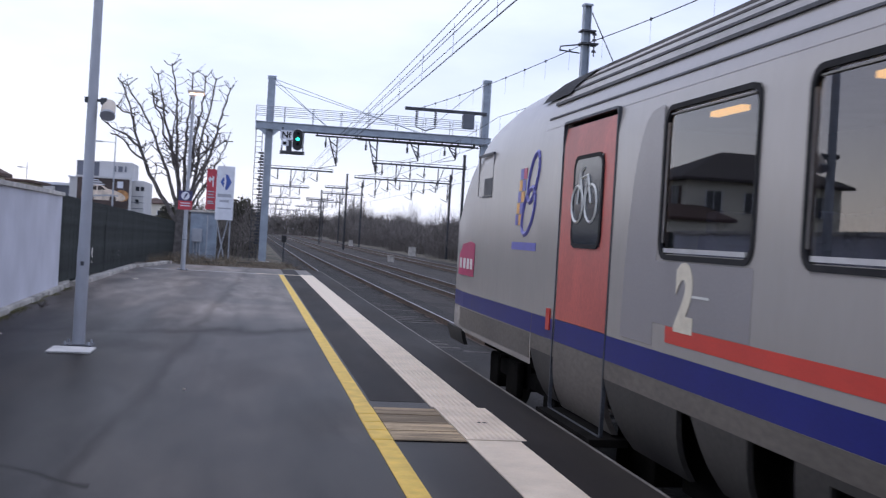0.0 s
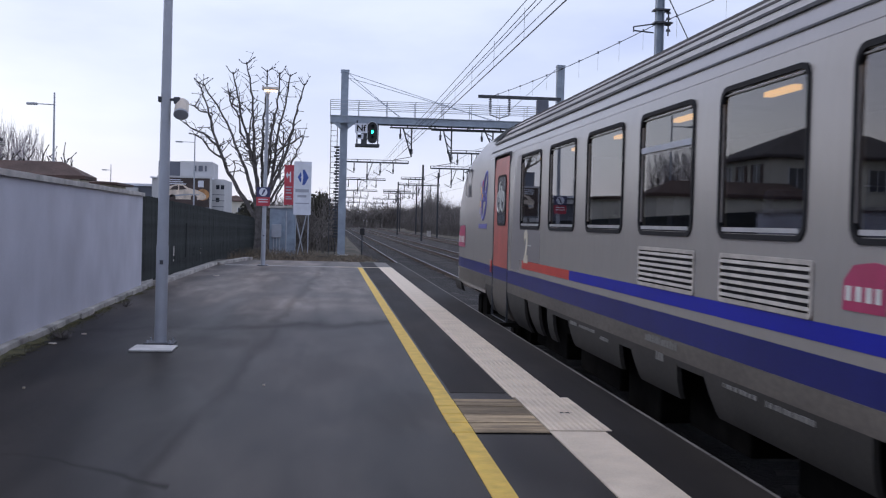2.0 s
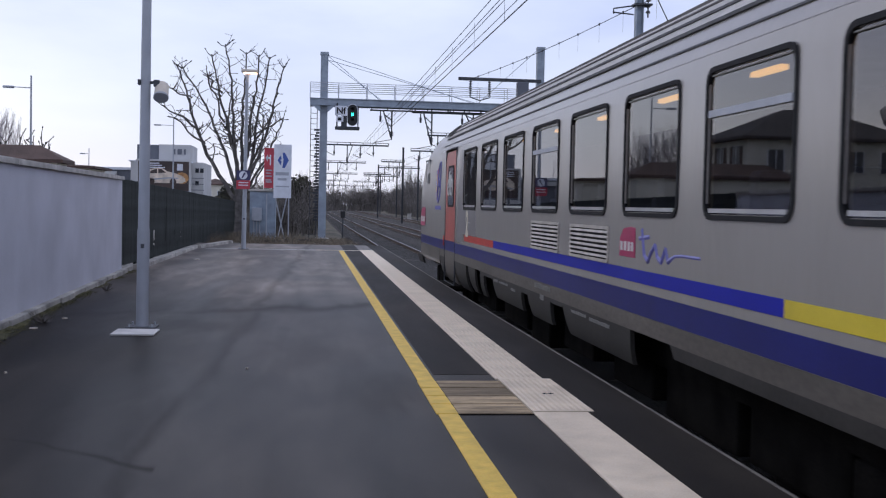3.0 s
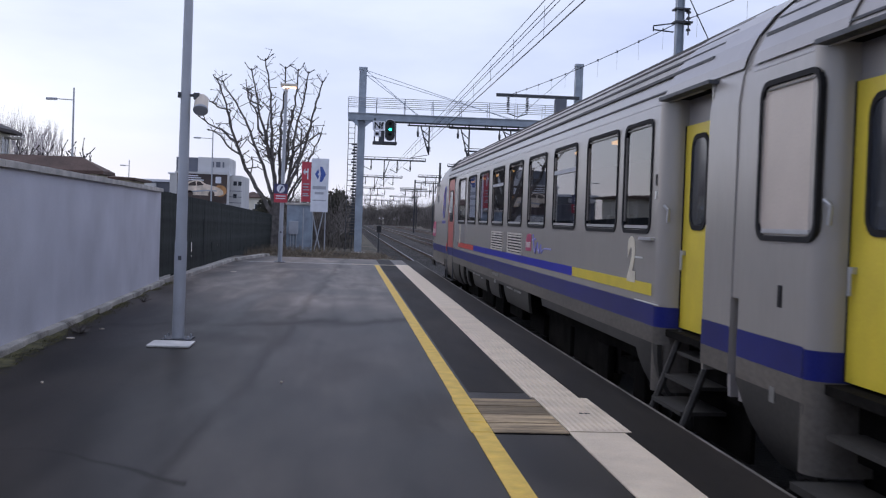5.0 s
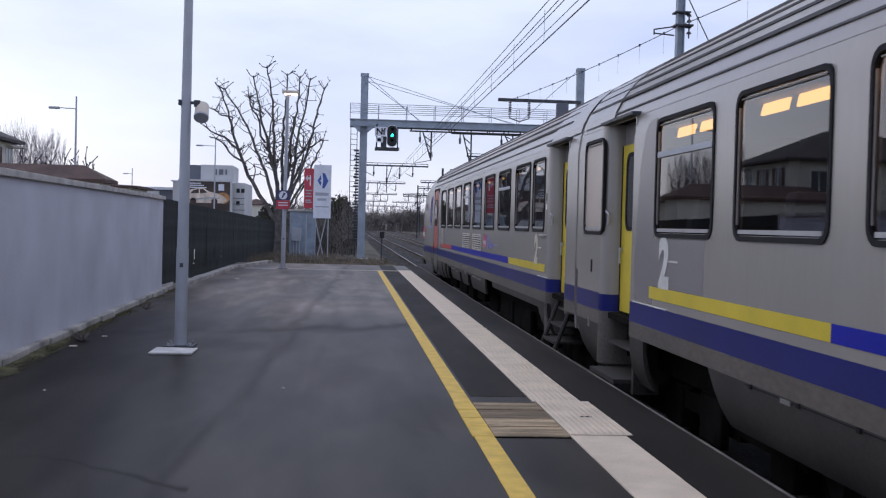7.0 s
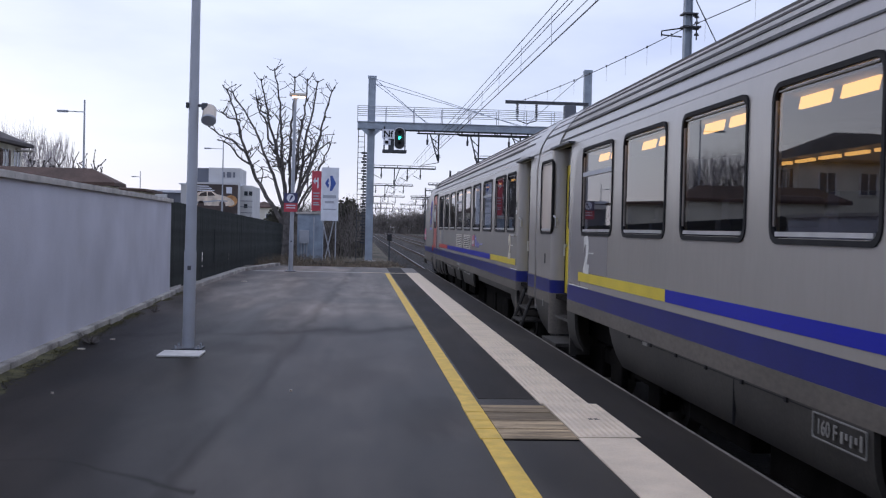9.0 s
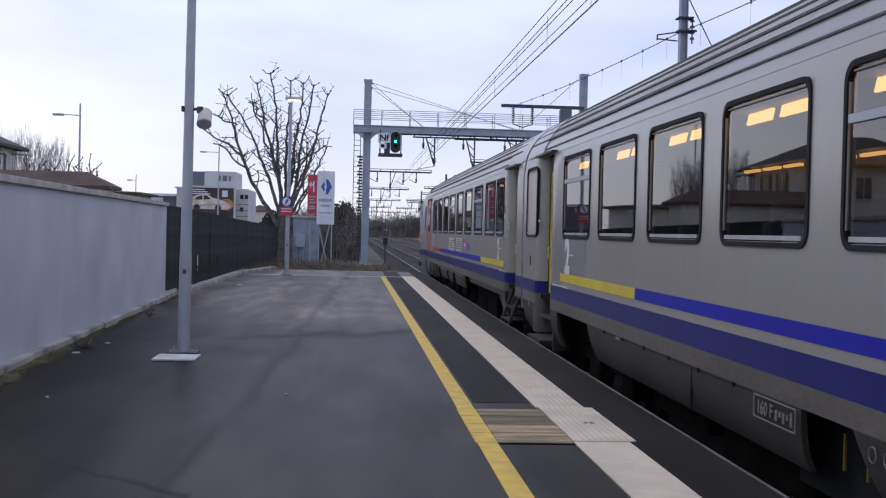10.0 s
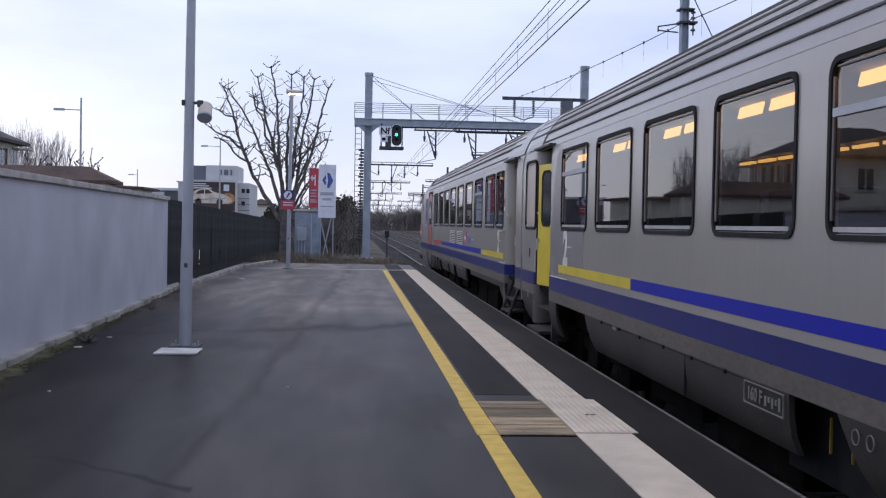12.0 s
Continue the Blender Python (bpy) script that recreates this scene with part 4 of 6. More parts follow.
tube(bm, (0, 0, 0), (0, 0, 1.25), 0.05, 0.05, 8)
part("post", bm, M_DARKSTEEL, short)
boxpart("head", (-0.14, 0.14, -0.1, 0.1, 1.2, 1.6), M_BLACKPAINT, short, bevel=0.03)


def trackside_box(x, y, w, h):
    t = thing("trackside_cabinet", pose(x, y, -0.8), "small pale concrete trackside cabinet beside the far track", "cabinet", "trackside cabinets")
    boxpart("body", (-w / 2, w / 2, -0.3, 0.3, 0, h), M_COPING, t, bevel=0.02)
    boxpart("lid", (-w / 2 - 0.04, w / 2 + 0.04, -0.34, 0.34, h, h + 0.07), M_KERB, t, bevel=0.01)


trackside_box(17.0, 116, 0.7, 1.0)
trackside_box(15.3, 170, 0.6, 0.95)
trackside_box(11.2, 88, 0.45, 0.5)


# ---- overhead wires ----
def wire(axis, heights, label, masts, r=0.012, drop_every=4.5):
    t = thing("overhead_wire", pose(axis, 0, 0), label, "overhead wire", "overhead wires")
    zc, zm, sag = heights
    bm = bmesh.new()
    tube(bm, (0, -30, zc), (0, 320, zc), r, r, 5)
    part("contact_wire", bm, M_DARKSTEEL, t)

    def cat(y):
        for a, b in zip(masts, masts[1:]):
            if a <= y <= b:
                f = (y - a) / (b - a)
                return zm - sag * 4 * f * (1 - f)
        return zm
    ys = [y for y in range(masts[0], masts[-1] + 1, 3)]
    for off in (-0.10, 0.10) if axis < 6 else (0.0,):
        bm = bmesh.new()
        for a, b in zip(ys, ys[1:]):
            tube(bm, (off, a, cat(a)), (off, b, cat(b)), r * 0.85, r * 0.85, 4, cap=False)
        part("messenger_wire", bm, M_DARKSTEEL, t)
    bm = bmesh.new()
    y = masts[0] + 1.5
    while y < 130:
        tube(bm, (0, y, zc), (0, y, cat(y)), 0.005, 0.005, 3, cap=False)
        y += drop_every
    tagged(part("droppers", bm, M_DARKSTEEL, t), kind="stuff")


wire(AXIS, (5.58, 6.30, 0.04), "taut contact and messenger wires above the platform track", [-27, 18, 63, 106, 150, 205, 280], r=0.014)
wire(8.15, (4.95, 5.75, 0.3), "overhead wires with droppers above the second track", [-8, 37, 63, 106, 150, 205, 280], r=0.012, drop_every=2.4)
wire(13.6, (5.2, 6.2, 0.4), "overhead wires above the third track", [-8, 63, 106, 150, 205, 280])
fw = thing("feeder_cable", pose(0, 0, 0), "thin dark auxiliary wires under the messenger wire", "cable")
for x, z, r in ((AXIS, 6.05, 0.012), (AXIS + 0.02, 5.79, 0.011)):
    bm = bmesh.new()
    for a, b in zip(range(-27, 63, 3), range(-24, 66, 3)):
        tube(bm, (x, a, z), (x, b, z), r, r, 4, cap=False)
    part("strand", bm, M_DARKSTEEL, fw)


# a side wire with droppers that runs over the mast to the gantry's arm
sw = thing("overhead_wire", pose(0, 0, 0), "sagging wire with short droppers beside the second track", "overhead wire", "overhead wires")
for (xa, ya, za), (xb, yb, zb), sag in (((11.0, -8, 8.55), (11.0, 37, 8.5), 0.7), ((11.0, 37, 8.5), (9.15, 62.7, 8.85), 0.15)):
    bm = bmesh.new()
    prev = None
    for k in range(21):
        f = k / 20
        q = Vector((xa + (xb - xa) * f, ya + (yb - ya) * f, za + (zb - za) * f - sag * 4 * f * (1 - f)))
        if prev:
            tube(bm, prev, q, 0.016, 0.016, 4, cap=False)
        prev = q
    part("strand", bm, M_DARKSTEEL, sw)
    for k in range(1, 20, 2):
        f = k / 20
        q = Vector((xa + (xb - xa) * f, ya + (yb - ya) * f, za + (zb - za) * f - sag * 4 * f * (1 - f)))
        bm = bmesh.new()
        tube(bm, q + Vector((0, 0, 0.03)), q - Vector((0, 0, 0.7)), 0.004, 0.004, 3)
        tube(bm, q + Vector((0, 0, 0.05)), q - Vector((0, 0, 0.05)), 0.03, 0.03, 4)
        part("dropper", bm, M_DARKSTEEL, sw)


# ---- buildings and street behind the wall ----
def street_lamp(at, h, armlen, label):
    t = thing("street_lamp", at, label, "street lamp", "street lamps")
    bm = bmesh.new()
    tube(bm, (0, 0, 0), (0, 0, h), 0.09, 0.05, 8)
    part("pole", bm, M_STEEL, t)
    bm = bmesh.new()
    tube(bm, (0, 0, h - 0.75), (-armlen, 0, h - 0.72), 0.035, 0.03, 6)
    part("arm", bm, M_STEEL, t)
    boxpart("lamp_head", (-armlen - 0.55, -armlen + 0.1, -0.12, 0.12, h - 0.8, h - 0.66), M_STEEL, t, bevel=0.03)


street_lamp(pose(-17.0, 70, -0.1), 9.0, 1.1, "slim grey street lamp with a side arm")
street_lamp(pose(-13.3, 110, -0.1), 9.6, 1.3, "slim grey street lamp with a side arm")
street_lamp(pose(-29.0, 150, -0.1), 8.2, 0.6, "slim grey street lamp far off")


def hip_roof(bm, x0, x1, y0, y1, z, h, over=0.5, thick=0.18):
    x0, x1, y0, y1 = x0 - over, x1 + over, y0 - over, y1 + over
    d = min(x1 - x0, y1 - y0) / 2
    cx, cy = (x0 + x1) / 2, (y0 + y1) / 2
    if x1 - x0 > y1 - y0:
        r = [(x0 + d, cy), (x1 - d, cy)]
    else:
        r = [(cx, y0 + d), (cx, y1 - d)]
    lo = [bm.verts.new((x, y, z - thick)) for x, y in ((x0, y0), (x1, y0), (x1, y1), (x0, y1))]
    b = [bm.verts.new((x, y, z)) for x, y in ((x0, y0), (x1, y0), (x1, y1), (x0, y1))]
    t = [bm.verts.new((x, y, z + h)) for x, y in r]
    bm.faces.new(lo[::-1])
    for i in range(4):
        bm.faces.new((lo[i], lo[(i + 1) % 4], b[(i + 1) % 4], b[i]))
    if x1 - x0 > y1 - y0:
        bm.faces.new((b[0], b[1], t[1], t[0])), bm.faces.new((b[2], b[3], t[0], t[1]))
        bm.faces.new((b[1], b[2], t[1])), bm.faces.new((b[3], b[0], t[0]))
    else:
        bm.faces.new((b[1], b[2], t[1], t[0])), bm.faces.new((b[3], b[0], t[0], t[1]))
        bm.faces.new((b[0], b[1], t[0])), bm.faces.new((b[2], b[3], t[1]))


def house(at, w, d, h, rh, wall_m, roof_m, label, wins, over=0.6):
    """A house with its near right corner at the origin, reaching to -x and +y; wins: face, along, sill, width, height."""
    t = thing("house", at, label, "house")
    boxpart("wall", (-w, 0, 0, d, 0, h), wall_m, t)
    bm = bmesh.new()
    hip_roof(bm, -w, 0, 0, d, h, rh, over)
    part("roof", bm, roof_m, t)
    for face, a, z, ww, hh in wins:
        m = pose(-a, 0, z) if face == "front" else pose(0, a, z, 0, 0, 90)
        win = part("window", bmesh_box(-ww / 2, ww / 2, -0.03, 0.05, 0, hh), M_WINDOWDARK, t, at=m)
        for dims in ((-ww / 2 - 0.07, -ww / 2, -0.05, 0.02, -0.05, hh + 0.07), (ww / 2, ww / 2 + 0.07, -0.05, 0.02, -0.05, hh + 0.07),
                     (-0.03, 0.03, -0.05, 0.02, 0, hh)):
            boxpart("frame", dims, M_SIGNWHITE, win)
        boxpart("sill", (-ww / 2 - 0.15, ww / 2 + 0.15, -0.12, 0.02, -0.12, -0.05), M_COPING, win)
    return t


villa = house(pose(-21.5, 64.8, -0.1), 10.5, 7.7, 6.28, 2.05, M_CREAM, M_DARKROOF, "cream two-storey house with a dark hipped roof and a porch",
              [("front", a, z, 1.0, 1.3) for a in (1.8, 4.4, 7.0, 9.2) for z in (1.0, 4.2)] + [("side", a, z, 1.0, 1.4) for a in (1.8, 4.4, 6.7) for z in (1.0, 4.35)], over=0.6)
boxpart("porch_roof", (0.0, 1.5, 0.8, 5.6, 2.85, 3.0), M_COPING, villa, "pale flat porch roof")
for y in (1.0, 3.2, 5.4):
    boxpart("porch_post", (1.3, 1.42, y - 0.06, y + 0.06, 0, 2.85), M_SIGNWHITE, villa)
boxpart("canopy", (0.0, 1.0, 6.6, 7.6, 5.8, 5.9), M_COPING, villa, "small pale canopy")
for y in (1.05, 2.55, 3.65, 5.15):
    boxpart("shutter", (0.0, 0.05, y - 0.22, y + 0.22, 4.35, 5.75), M_TILE, villa, "brown wooden shutter")
house(pose(-13.65, 62, -0.1), 9.5, 2.4, 3.66, 0.80, M_CREAM, M_TILE, "low house with a brown tiled hipped roof", [("front", 2.5, 1.0, 1.2, 1.3), ("front", 6, 1.0, 1.2, 1.3)], over=0.35)
house(pose(-16.2, 84, -0.1), 7.0, 6, 3.98, 0.22, M_CREAM, M_TILE, "low shed with a flat brown roof", [("front", 2.5, 1.0, 1.2, 1.3)], over=0.5)
house(pose(-14.0, 190, -0.1), 4.3, 8, 4.5, 0.95, M_CREAM, M_TILE, "distant pale house with a brown hipped roof", [("front", 1.2, 2.2, 0.7, 1.1), ("front", 3.0, 2.2, 0.7, 1.1)], over=0.3)

shop = thing("commercial_building", pose(-14.2, 132, -0.1), "pale flat-roofed commercial building with stacked upper volumes", "building")
boxpart("wall", (-6.6, 0.2, 0, 12, 0, 6.0), M_BLDGWHITE, shop)
boxpart("wall", (-6.2, -2.8, 2, 9, 6.0, 8.1), M_BLDGGREY, shop, "dark grey upper volume")
boxpart("wall", (-3.6, 0.1, 1.5, 9, 6.0, 8.15), M_BLDGWHITE, shop, "white upper volume")
boxpart("wall", (0.2, 1.6, 1, 12, 0, 6.1), M_BLDGWHITE, shop)
boxpart("roof", (-6.8, 0.4, -0.2, 12.2, 6.0, 6.15), M_SIGNWHITE, shop)
for x0, x1 in ((-1.9, -1.7), (-1.45, -0.95), (-0.7, -0.5)):
    boxpart("lettering_bar", (x0, x1, 1.4, 1.49, 7.0, 7.65), M_BLDGGREY, shop)
for i, (x, z) in enumerate(((0.7, 4.9), (0.7, 3.4), (1.25, 4.9))):
    boxpart("window", (x, x + 0.4, 0.94, 1.05, z, z + 0.5), M_WINDOWDARK, shop)
for z in (2.8, 3.5, 4.2):
    boxpart("balcony_rail", (0.3, 1.7, 0.7, 0.76, z, z + 0.08), M_BLDGGREY, shop)
low = thing("commercial_building", pose(-22.0, 136, -0.1), "long low grey shed with a pale roof edge", "building")
boxpart("wall", (-4.5, 3, 0, 10, 0, 5.1), M_BLDGGREY, low)
boxpart("roof", (-4.8, 3.2, -0.3, 10.2, 5.1, 5.4), M_SIGNWHITE, low)
boxpart("awning", (-4.3, -1.0, -0.6, -0.02, 4.4, 4.9), M_BLDGWHITE, low)

bb = thing("billboard", pose(-13.75, 120, -0.1), "large lit billboard with a pale car on brown", "billboard")
boxpart("panel", (-4.4, 0.9, 0, 0.2, 2.6, 5.7), M_POSTER, bb)
for dims in ((-4.6, -4.4, -0.08, 0.25, 2.4, 5.9), (0.9, 1.1, -0.08, 0.25, 2.4, 5.9), (-4.4, 0.9, -0.08, 0.25, 5.7, 5.9), (-4.4, 0.9, -0.08, 0.25, 2.4, 2.6)):
    boxpart("frame", dims, M_BLDGWHITE if dims[5] > 5 else M_BLDGGREY, bb)
bm = bmesh.new()
plate(bm, [Vector((0.15 + 1.15 * math.cos(k * 0.3927) * 0.62, -0.012, 3.95 + 0.62 * math.sin(k * 0.3927))) for k in range(16)], (0, 0.006, 0))
part("glow_print", bm, M_ORANGEPRINT, bb, "printed orange glow")
bm = bmesh.new()
plate(bm, [Vector((x, -0.02, z)) for x, z in ((-3.9, 3.5), (-3.95, 4.25), (-3.4, 4.75), (-2.6, 5.0), (-1.9, 4.98), (-1.3, 4.62), (-0.5, 4.45), (0.15, 4.2), (0.5, 3.9), (0.55, 3.6), (0.2, 3.4), (-3.5, 3.4))], (0, 0.012, 0))
car = part("car_shape", bm, M_POSTERLIGHT, bb, "printed pale car")
for pts in (((-3.3, 4.4), (-3.0, 4.72), (-2.45, 4.88), (-2.4, 4.42)), ((-2.3, 4.42), (-2.3, 4.88), (-1.95, 4.86), (-1.5, 4.5))):
    bm = bmesh.new()
    plate(bm, [Vector((x, -0.03, z)) for x, z in pts], (0, 0.008, 0))
    part("car_window", bm, M_POSTER, car)
bm = bmesh.new()
plate(bm, [Vector((x, -0.03, z)) for x, z in ((-3.8, 3.75), (-1.2, 4.02), (-0.2, 3.98), (-0.2, 3.86), (-1.2, 3.88), (-3.8, 3.58))], (0, 0.008, 0))
part("car_shade", bm, M_GREYPRINT, car)
for x in (-3.0, -0.75):
    bm = bmesh.new()
    plate(bm, [Vector((x + 0.34 * math.cos(k * 0.5236), -0.03, 3.55 + 0.36 * math.sin(k * 0.5236))) for k in range(12)], (0, 0.008, 0))
    part("car_wheel", bm, M_POSTER, car)
for x0, x1, z in ((-3.9, -2.2, 5.42), (-3.9, -1.9, 5.2), (-3.9, -1.6, 4.98)):
    boxpart("print_bar", (x0, x1, -0.02, -0.004, z, z + 0.11), M_SIGNWHITE, bb)
boxpart("label", (-0.35, 0.25, -0.02, -0.004, 4.75, 5.45), M_SIGNWHITE, bb, "small white label")
for x in (-3.5, 0.2):
    boxpart("leg", (x, x + 0.2, 0.2, 0.4, 0, 2.6), M_DARKSTEEL, bb)


# ---- trees and scrub ----
def limb(bm, rnd, p, d, length, r, depth, up=0.25, wiggle=0.35, kids=(2, 3), knob=False, n=6):
    seg = max(3, int(length / 0.45))
    pos, dr = Vector(p), Vector(d).normalized()
    pts = [(pos.copy(), r)]
    for i in range(seg):
        dr = (dr + Vector((rnd.uniform(-1, 1), rnd.uniform(-1, 1), rnd.uniform(-1, 1))) * wiggle * 0.5 + Vector((0, 0, up * 0.4))).normalized()
        q = pos + dr * (length / seg)
        r2 = r * (1 - 0.5 * (i + 1) / seg)
        tube(bm, pos, q, pts[-1][1], r2, n if depth > 0 else 4, cap=(i == seg - 1))
        pos = q
        pts.append((q.copy(), r2))
    if knob:
        tube(bm, pos, pos + dr * 0.14, pts[-1][1] * 1.7, pts[-1][1] * 0.8, 5)
    if depth <= 0:
        return
    for k in range(rnd.randint(*kids)):
        i = rnd.randint(max(1, seg // 3), seg)
        c, rr = pts[i]
        side = Vector((rnd.uniform(-1, 1), rnd.uniform(-0.8, 0.8), rnd.uniform(-0.2, 0.7))).normalized()
        dd = (dr * 0.55 + side * 0.75).normalized()
        limb(bm, rnd, c, dd, length * rnd.uniform(0.45, 0.75), max(0.012, rr * 0.68), depth - 1, up, wiggle, kids, knob, n)


def stem(bm, rnd, p, d, length, r, bow=0.0):
    """A pollarded limb: it springs outward, bends up, wavers, and bears short crooked shoots that end in knobs."""
    p, d = Vector(p), Vector(d).normalized()
    side_ = Vector((1, 0, 0)) if d.x >= 0 else Vector((-1, 0, 0))
    seg = max(6, int(length / 0.36))
    ph, amp = rnd.uniform(0, 6.28), rnd.uniform(0.05, 0.11)
    pos, rb = p.copy(), r
    for i in range(seg):
        f = (i + 1) / seg
        q = p + d * length * f + side_ * bow * 4 * f * (1 - f)
        q += Vector((amp * math.sin(ph + f * 8) + rnd.uniform(-0.05, 0.05), rnd.uniform(-0.06, 0.06), amp * 0.6 * math.cos(ph + f * 6)))
        ra, rb = rb, 0.036 + (r - 0.036) * (1 - f) ** 1.2
        tube(bm, pos, q, ra, rb, 7)
        dr = (q - pos).normalized()
        pos = q
        if f > 0.3:
            for _ in range(rnd.choice((1, 1, 2, 2))):
                out = Vector((rnd.uniform(-1, 1), rnd.uniform(-0.7, 0.7), rnd.uniform(-0.15, 0.6))).normalized()
                shoot(bm, rnd, pos, (dr * 0.3 + out).normalized(), rnd.uniform(0.35, 1.15) * (1.15 - 0.45 * f), max(0.017, rb * 0.42), 1)
    for sx in (-1, 1):
        shoot(bm, rnd, pos, (dr * 0.5 + Vector((sx * rnd.uniform(0.4, 1.1), rnd.uniform(-0.6, 0.6), rnd.uniform(-0.1, 0.4)))).normalized(), rnd.uniform(0.25, 0.6), 0.03, 0)
    tube(bm, pos, pos + dr * 0.12, rb * 1.6, rb * 0.9, 6)


def shoot(bm, rnd, p, d, length, r, depth):
    pos, dr = Vector(p), Vector(d)
    seg = max(2, int(length / 0.3))
    for i in range(seg):
        dr = (dr + Vector((rnd.uniform(-1, 1), rnd.uniform(-1, 1), rnd.uniform(-0.5, 0.9))) * 0.42).normalized()
        q = pos + dr * (length / seg)
        tube(bm, pos, q, r * (1 - 0.4 * i / seg), r * (1 - 0.4 * (i + 1) / seg), 5)
        pos = q
        if depth and i and rnd.random() < 0.6:
            shoot(bm, rnd, pos, (dr * 0.4 + Vector((rnd.uniform(-1, 1), rnd.uniform(-1, 1), rnd.uniform(0, 0.8)))).normalized(), length * 0.45, r * 0.6, depth - 1)
    tube(bm, pos, pos + dr * 0.1, r * 1.3, r * 0.7, 5)


rt = random.Random(21)
tree = thing("plane_tree", pose(-4.5, 61.5, -0.3), "bare pollarded plane tree with knobby limbs behind the fence", "tree")
bm = bmesh.new()
tube(bm, (0.62, 0, -0.2), (0.60, 0, 1.0), 0.36, 0.29, 10)
tube(bm, (0.60, 0, 1.0), (0.58, 0, 2.1), 0.29, 0.26, 10)
part("trunk", bm, M_BARK, tree)
# root x, root z, reach x, reach y, rise, thickness, bow
for sx, sz, dx, dy, dz, r, bow in ((0.44, 1.6, -3.3, 0.3, 7.5, 0.14, 0.28), (0.50, 1.9, -3.0, -0.4, 7.0, 0.12, -0.5), (0.54, 2.0, -1.65, 0.5, 7.7, 0.13, -0.3), (0.56, 2.0, -0.75, -0.3, 8.2, 0.13, -0.1),
                                   (0.58, 2.0, 0.25, 0.6, 7.9, 0.13, 0.05), (0.62, 2.0, 0.95, -0.2, 7.7, 0.12, 0.1), (0.66, 1.9, 1.4, 0.4, 7.75, 0.12, 0.15), (0.68, 1.8, 2.25, 0.0, 7.4, 0.12, 0.2),
                                   (0.70, 1.8, 2.3, 0.3, 4.5, 0.09, 0.05), (0.70, 1.8, 1.75, -0.3, 2.7, 0.07, 0.05), (-1.60, 5.7, -1.8, 0.0, 1.2, 0.075, 0.05), (-1.25, 4.9, -1.6, -0.3, 1.3, 0.065, 0.0), (-2.0, 7.4, -1.1, 0.1, 0.4, 0.045, 0.0),
                                   (-0.2, 6.1, -0.9, 0.2, 2.6, 0.06, 0.1), (-0.35, 7.7, -0.75, 0.0, 0.75, 0.05, 0.1), (0.9, 4.4, 1.6, 0.2, 2.6, 0.065, 0.1), (1.1, 5.3, 1.75, 0.1, 1.1, 0.05, 0.1),
                                   (0.62, 2.4, 0.7, 0.5, 5.2, 0.08, 0.1), (0.58, 2.4, -0.5, -0.6, 5.0, 0.08, 0.1), (0.66, 2.2, 1.3, 0.6, 4.4, 0.08, 0.15)):
    bm = bmesh.new()
    v = Vector((dx, dy, dz))
    stem(bm, rt, (sx, 0, sz), v, v.length, r, bow)
    part("limb", bm, M_BARK, tree)


def bare_tree(x, y, h, seed, label, spread=0.35, depth=2):
    r = random.Random(seed)
    t = thing("bare_tree", pose(x, y, -0.3), label, "tree", "bare winter trees")
    bm = bmesh.new()
    limb(bm, r, (0, 0, 0), (0, 0, 1), h * 0.55, h * 0.022, 0, up=0.4, wiggle=0.1)
    part("trunk", bm, M_TWIG, t)
    bm = bmesh.new()
    for k in range(14):
        a = r.uniform(0, 6.28)
        limb(bm, r, (0, 0, h * r.uniform(0.2, 0.55)), (math.cos(a) * spread, math.sin(a) * spread, 1), h * r.uniform(0.3, 0.5), h * 0.007, depth, up=0.35, wiggle=0.3, kids=(2, 4), n=4)
    part("crown", bm, M_TWIG, t)


def poplar(x, y, h, seed):
    r = random.Random(seed)
    t = thing("poplar_tree", pose(x, y, -0.3), "slender leafless poplar with fine upright twigs", "tree", "row of poplars")
    bm = bmesh.new()
    tube(bm, (0, 0, 0), (0, 0, h * 0.5), h * 0.016, h * 0.008, 6)
    tube(bm, (0, 0, h * 0.5), (0, 0, h * 0.98), h * 0.008, 0.01, 5)
    part("trunk", bm, M_HAZETWIG, t)
    bm = bmesh.new()
    for k in range(80):
        a, z = r.uniform(0, 6.28), h * r.uniform(0.3, 0.85)
        ln = h * r.uniform(0.10, 0.22)
        m_ = Vector((math.cos(a) * ln * 0.35, math.sin(a) * ln * 0.35, z + ln * 0.5))
        tube(bm, (0, 0, z), m_, 0.018, 0.013, 3, cap=False)
        for _ in range(3):
            tube(bm, m_, m_ + Vector((r.uniform(-.1, .1) * ln * 2, r.uniform(-.1, .1) * ln * 2, ln * r.uniform(0.5, 1.0))), 0.013, 0.006, 3, cap=False)
    part("crown", bm, M_HAZETWIG, t)


for i in range(12):
    poplar(-36.4 + i * 0.66, 112 + (i % 3), 10.2 + 0.6 * math.sin(i * 2.1) - 0.06 * i, 70 + i)
for i, (x, y, top, ln) in enumerate(((-18.3, 72, 3.9, 1.5), (-17.0, 72, 4.0, 1.6), (-21.7, 76, 4.2, 1.7))):
    t = thing("pollard_tree", pose(x, y, -0.2), "small bare pollarded tree with stubby limbs", "tree", "small pollards")
    bm = bmesh.new()
    tube(bm, (0, 0, 0), (0, 0, top), 0.15, 0.12, 7)
    part("trunk", bm, M_BARK, t)
    rp = random.Random(90 + i)
    for k in range(5):
        bm = bmesh.new()
        shoot(bm, rp, (0, 0, top - 0.1), (math.cos(k * 1.3) * 0.7, math.sin(k * 1.3) * 0.5, 0.8), ln * rp.uniform(0.7, 1.1), 0.06, 1)
        part("limb", bm, M_BARK, t)


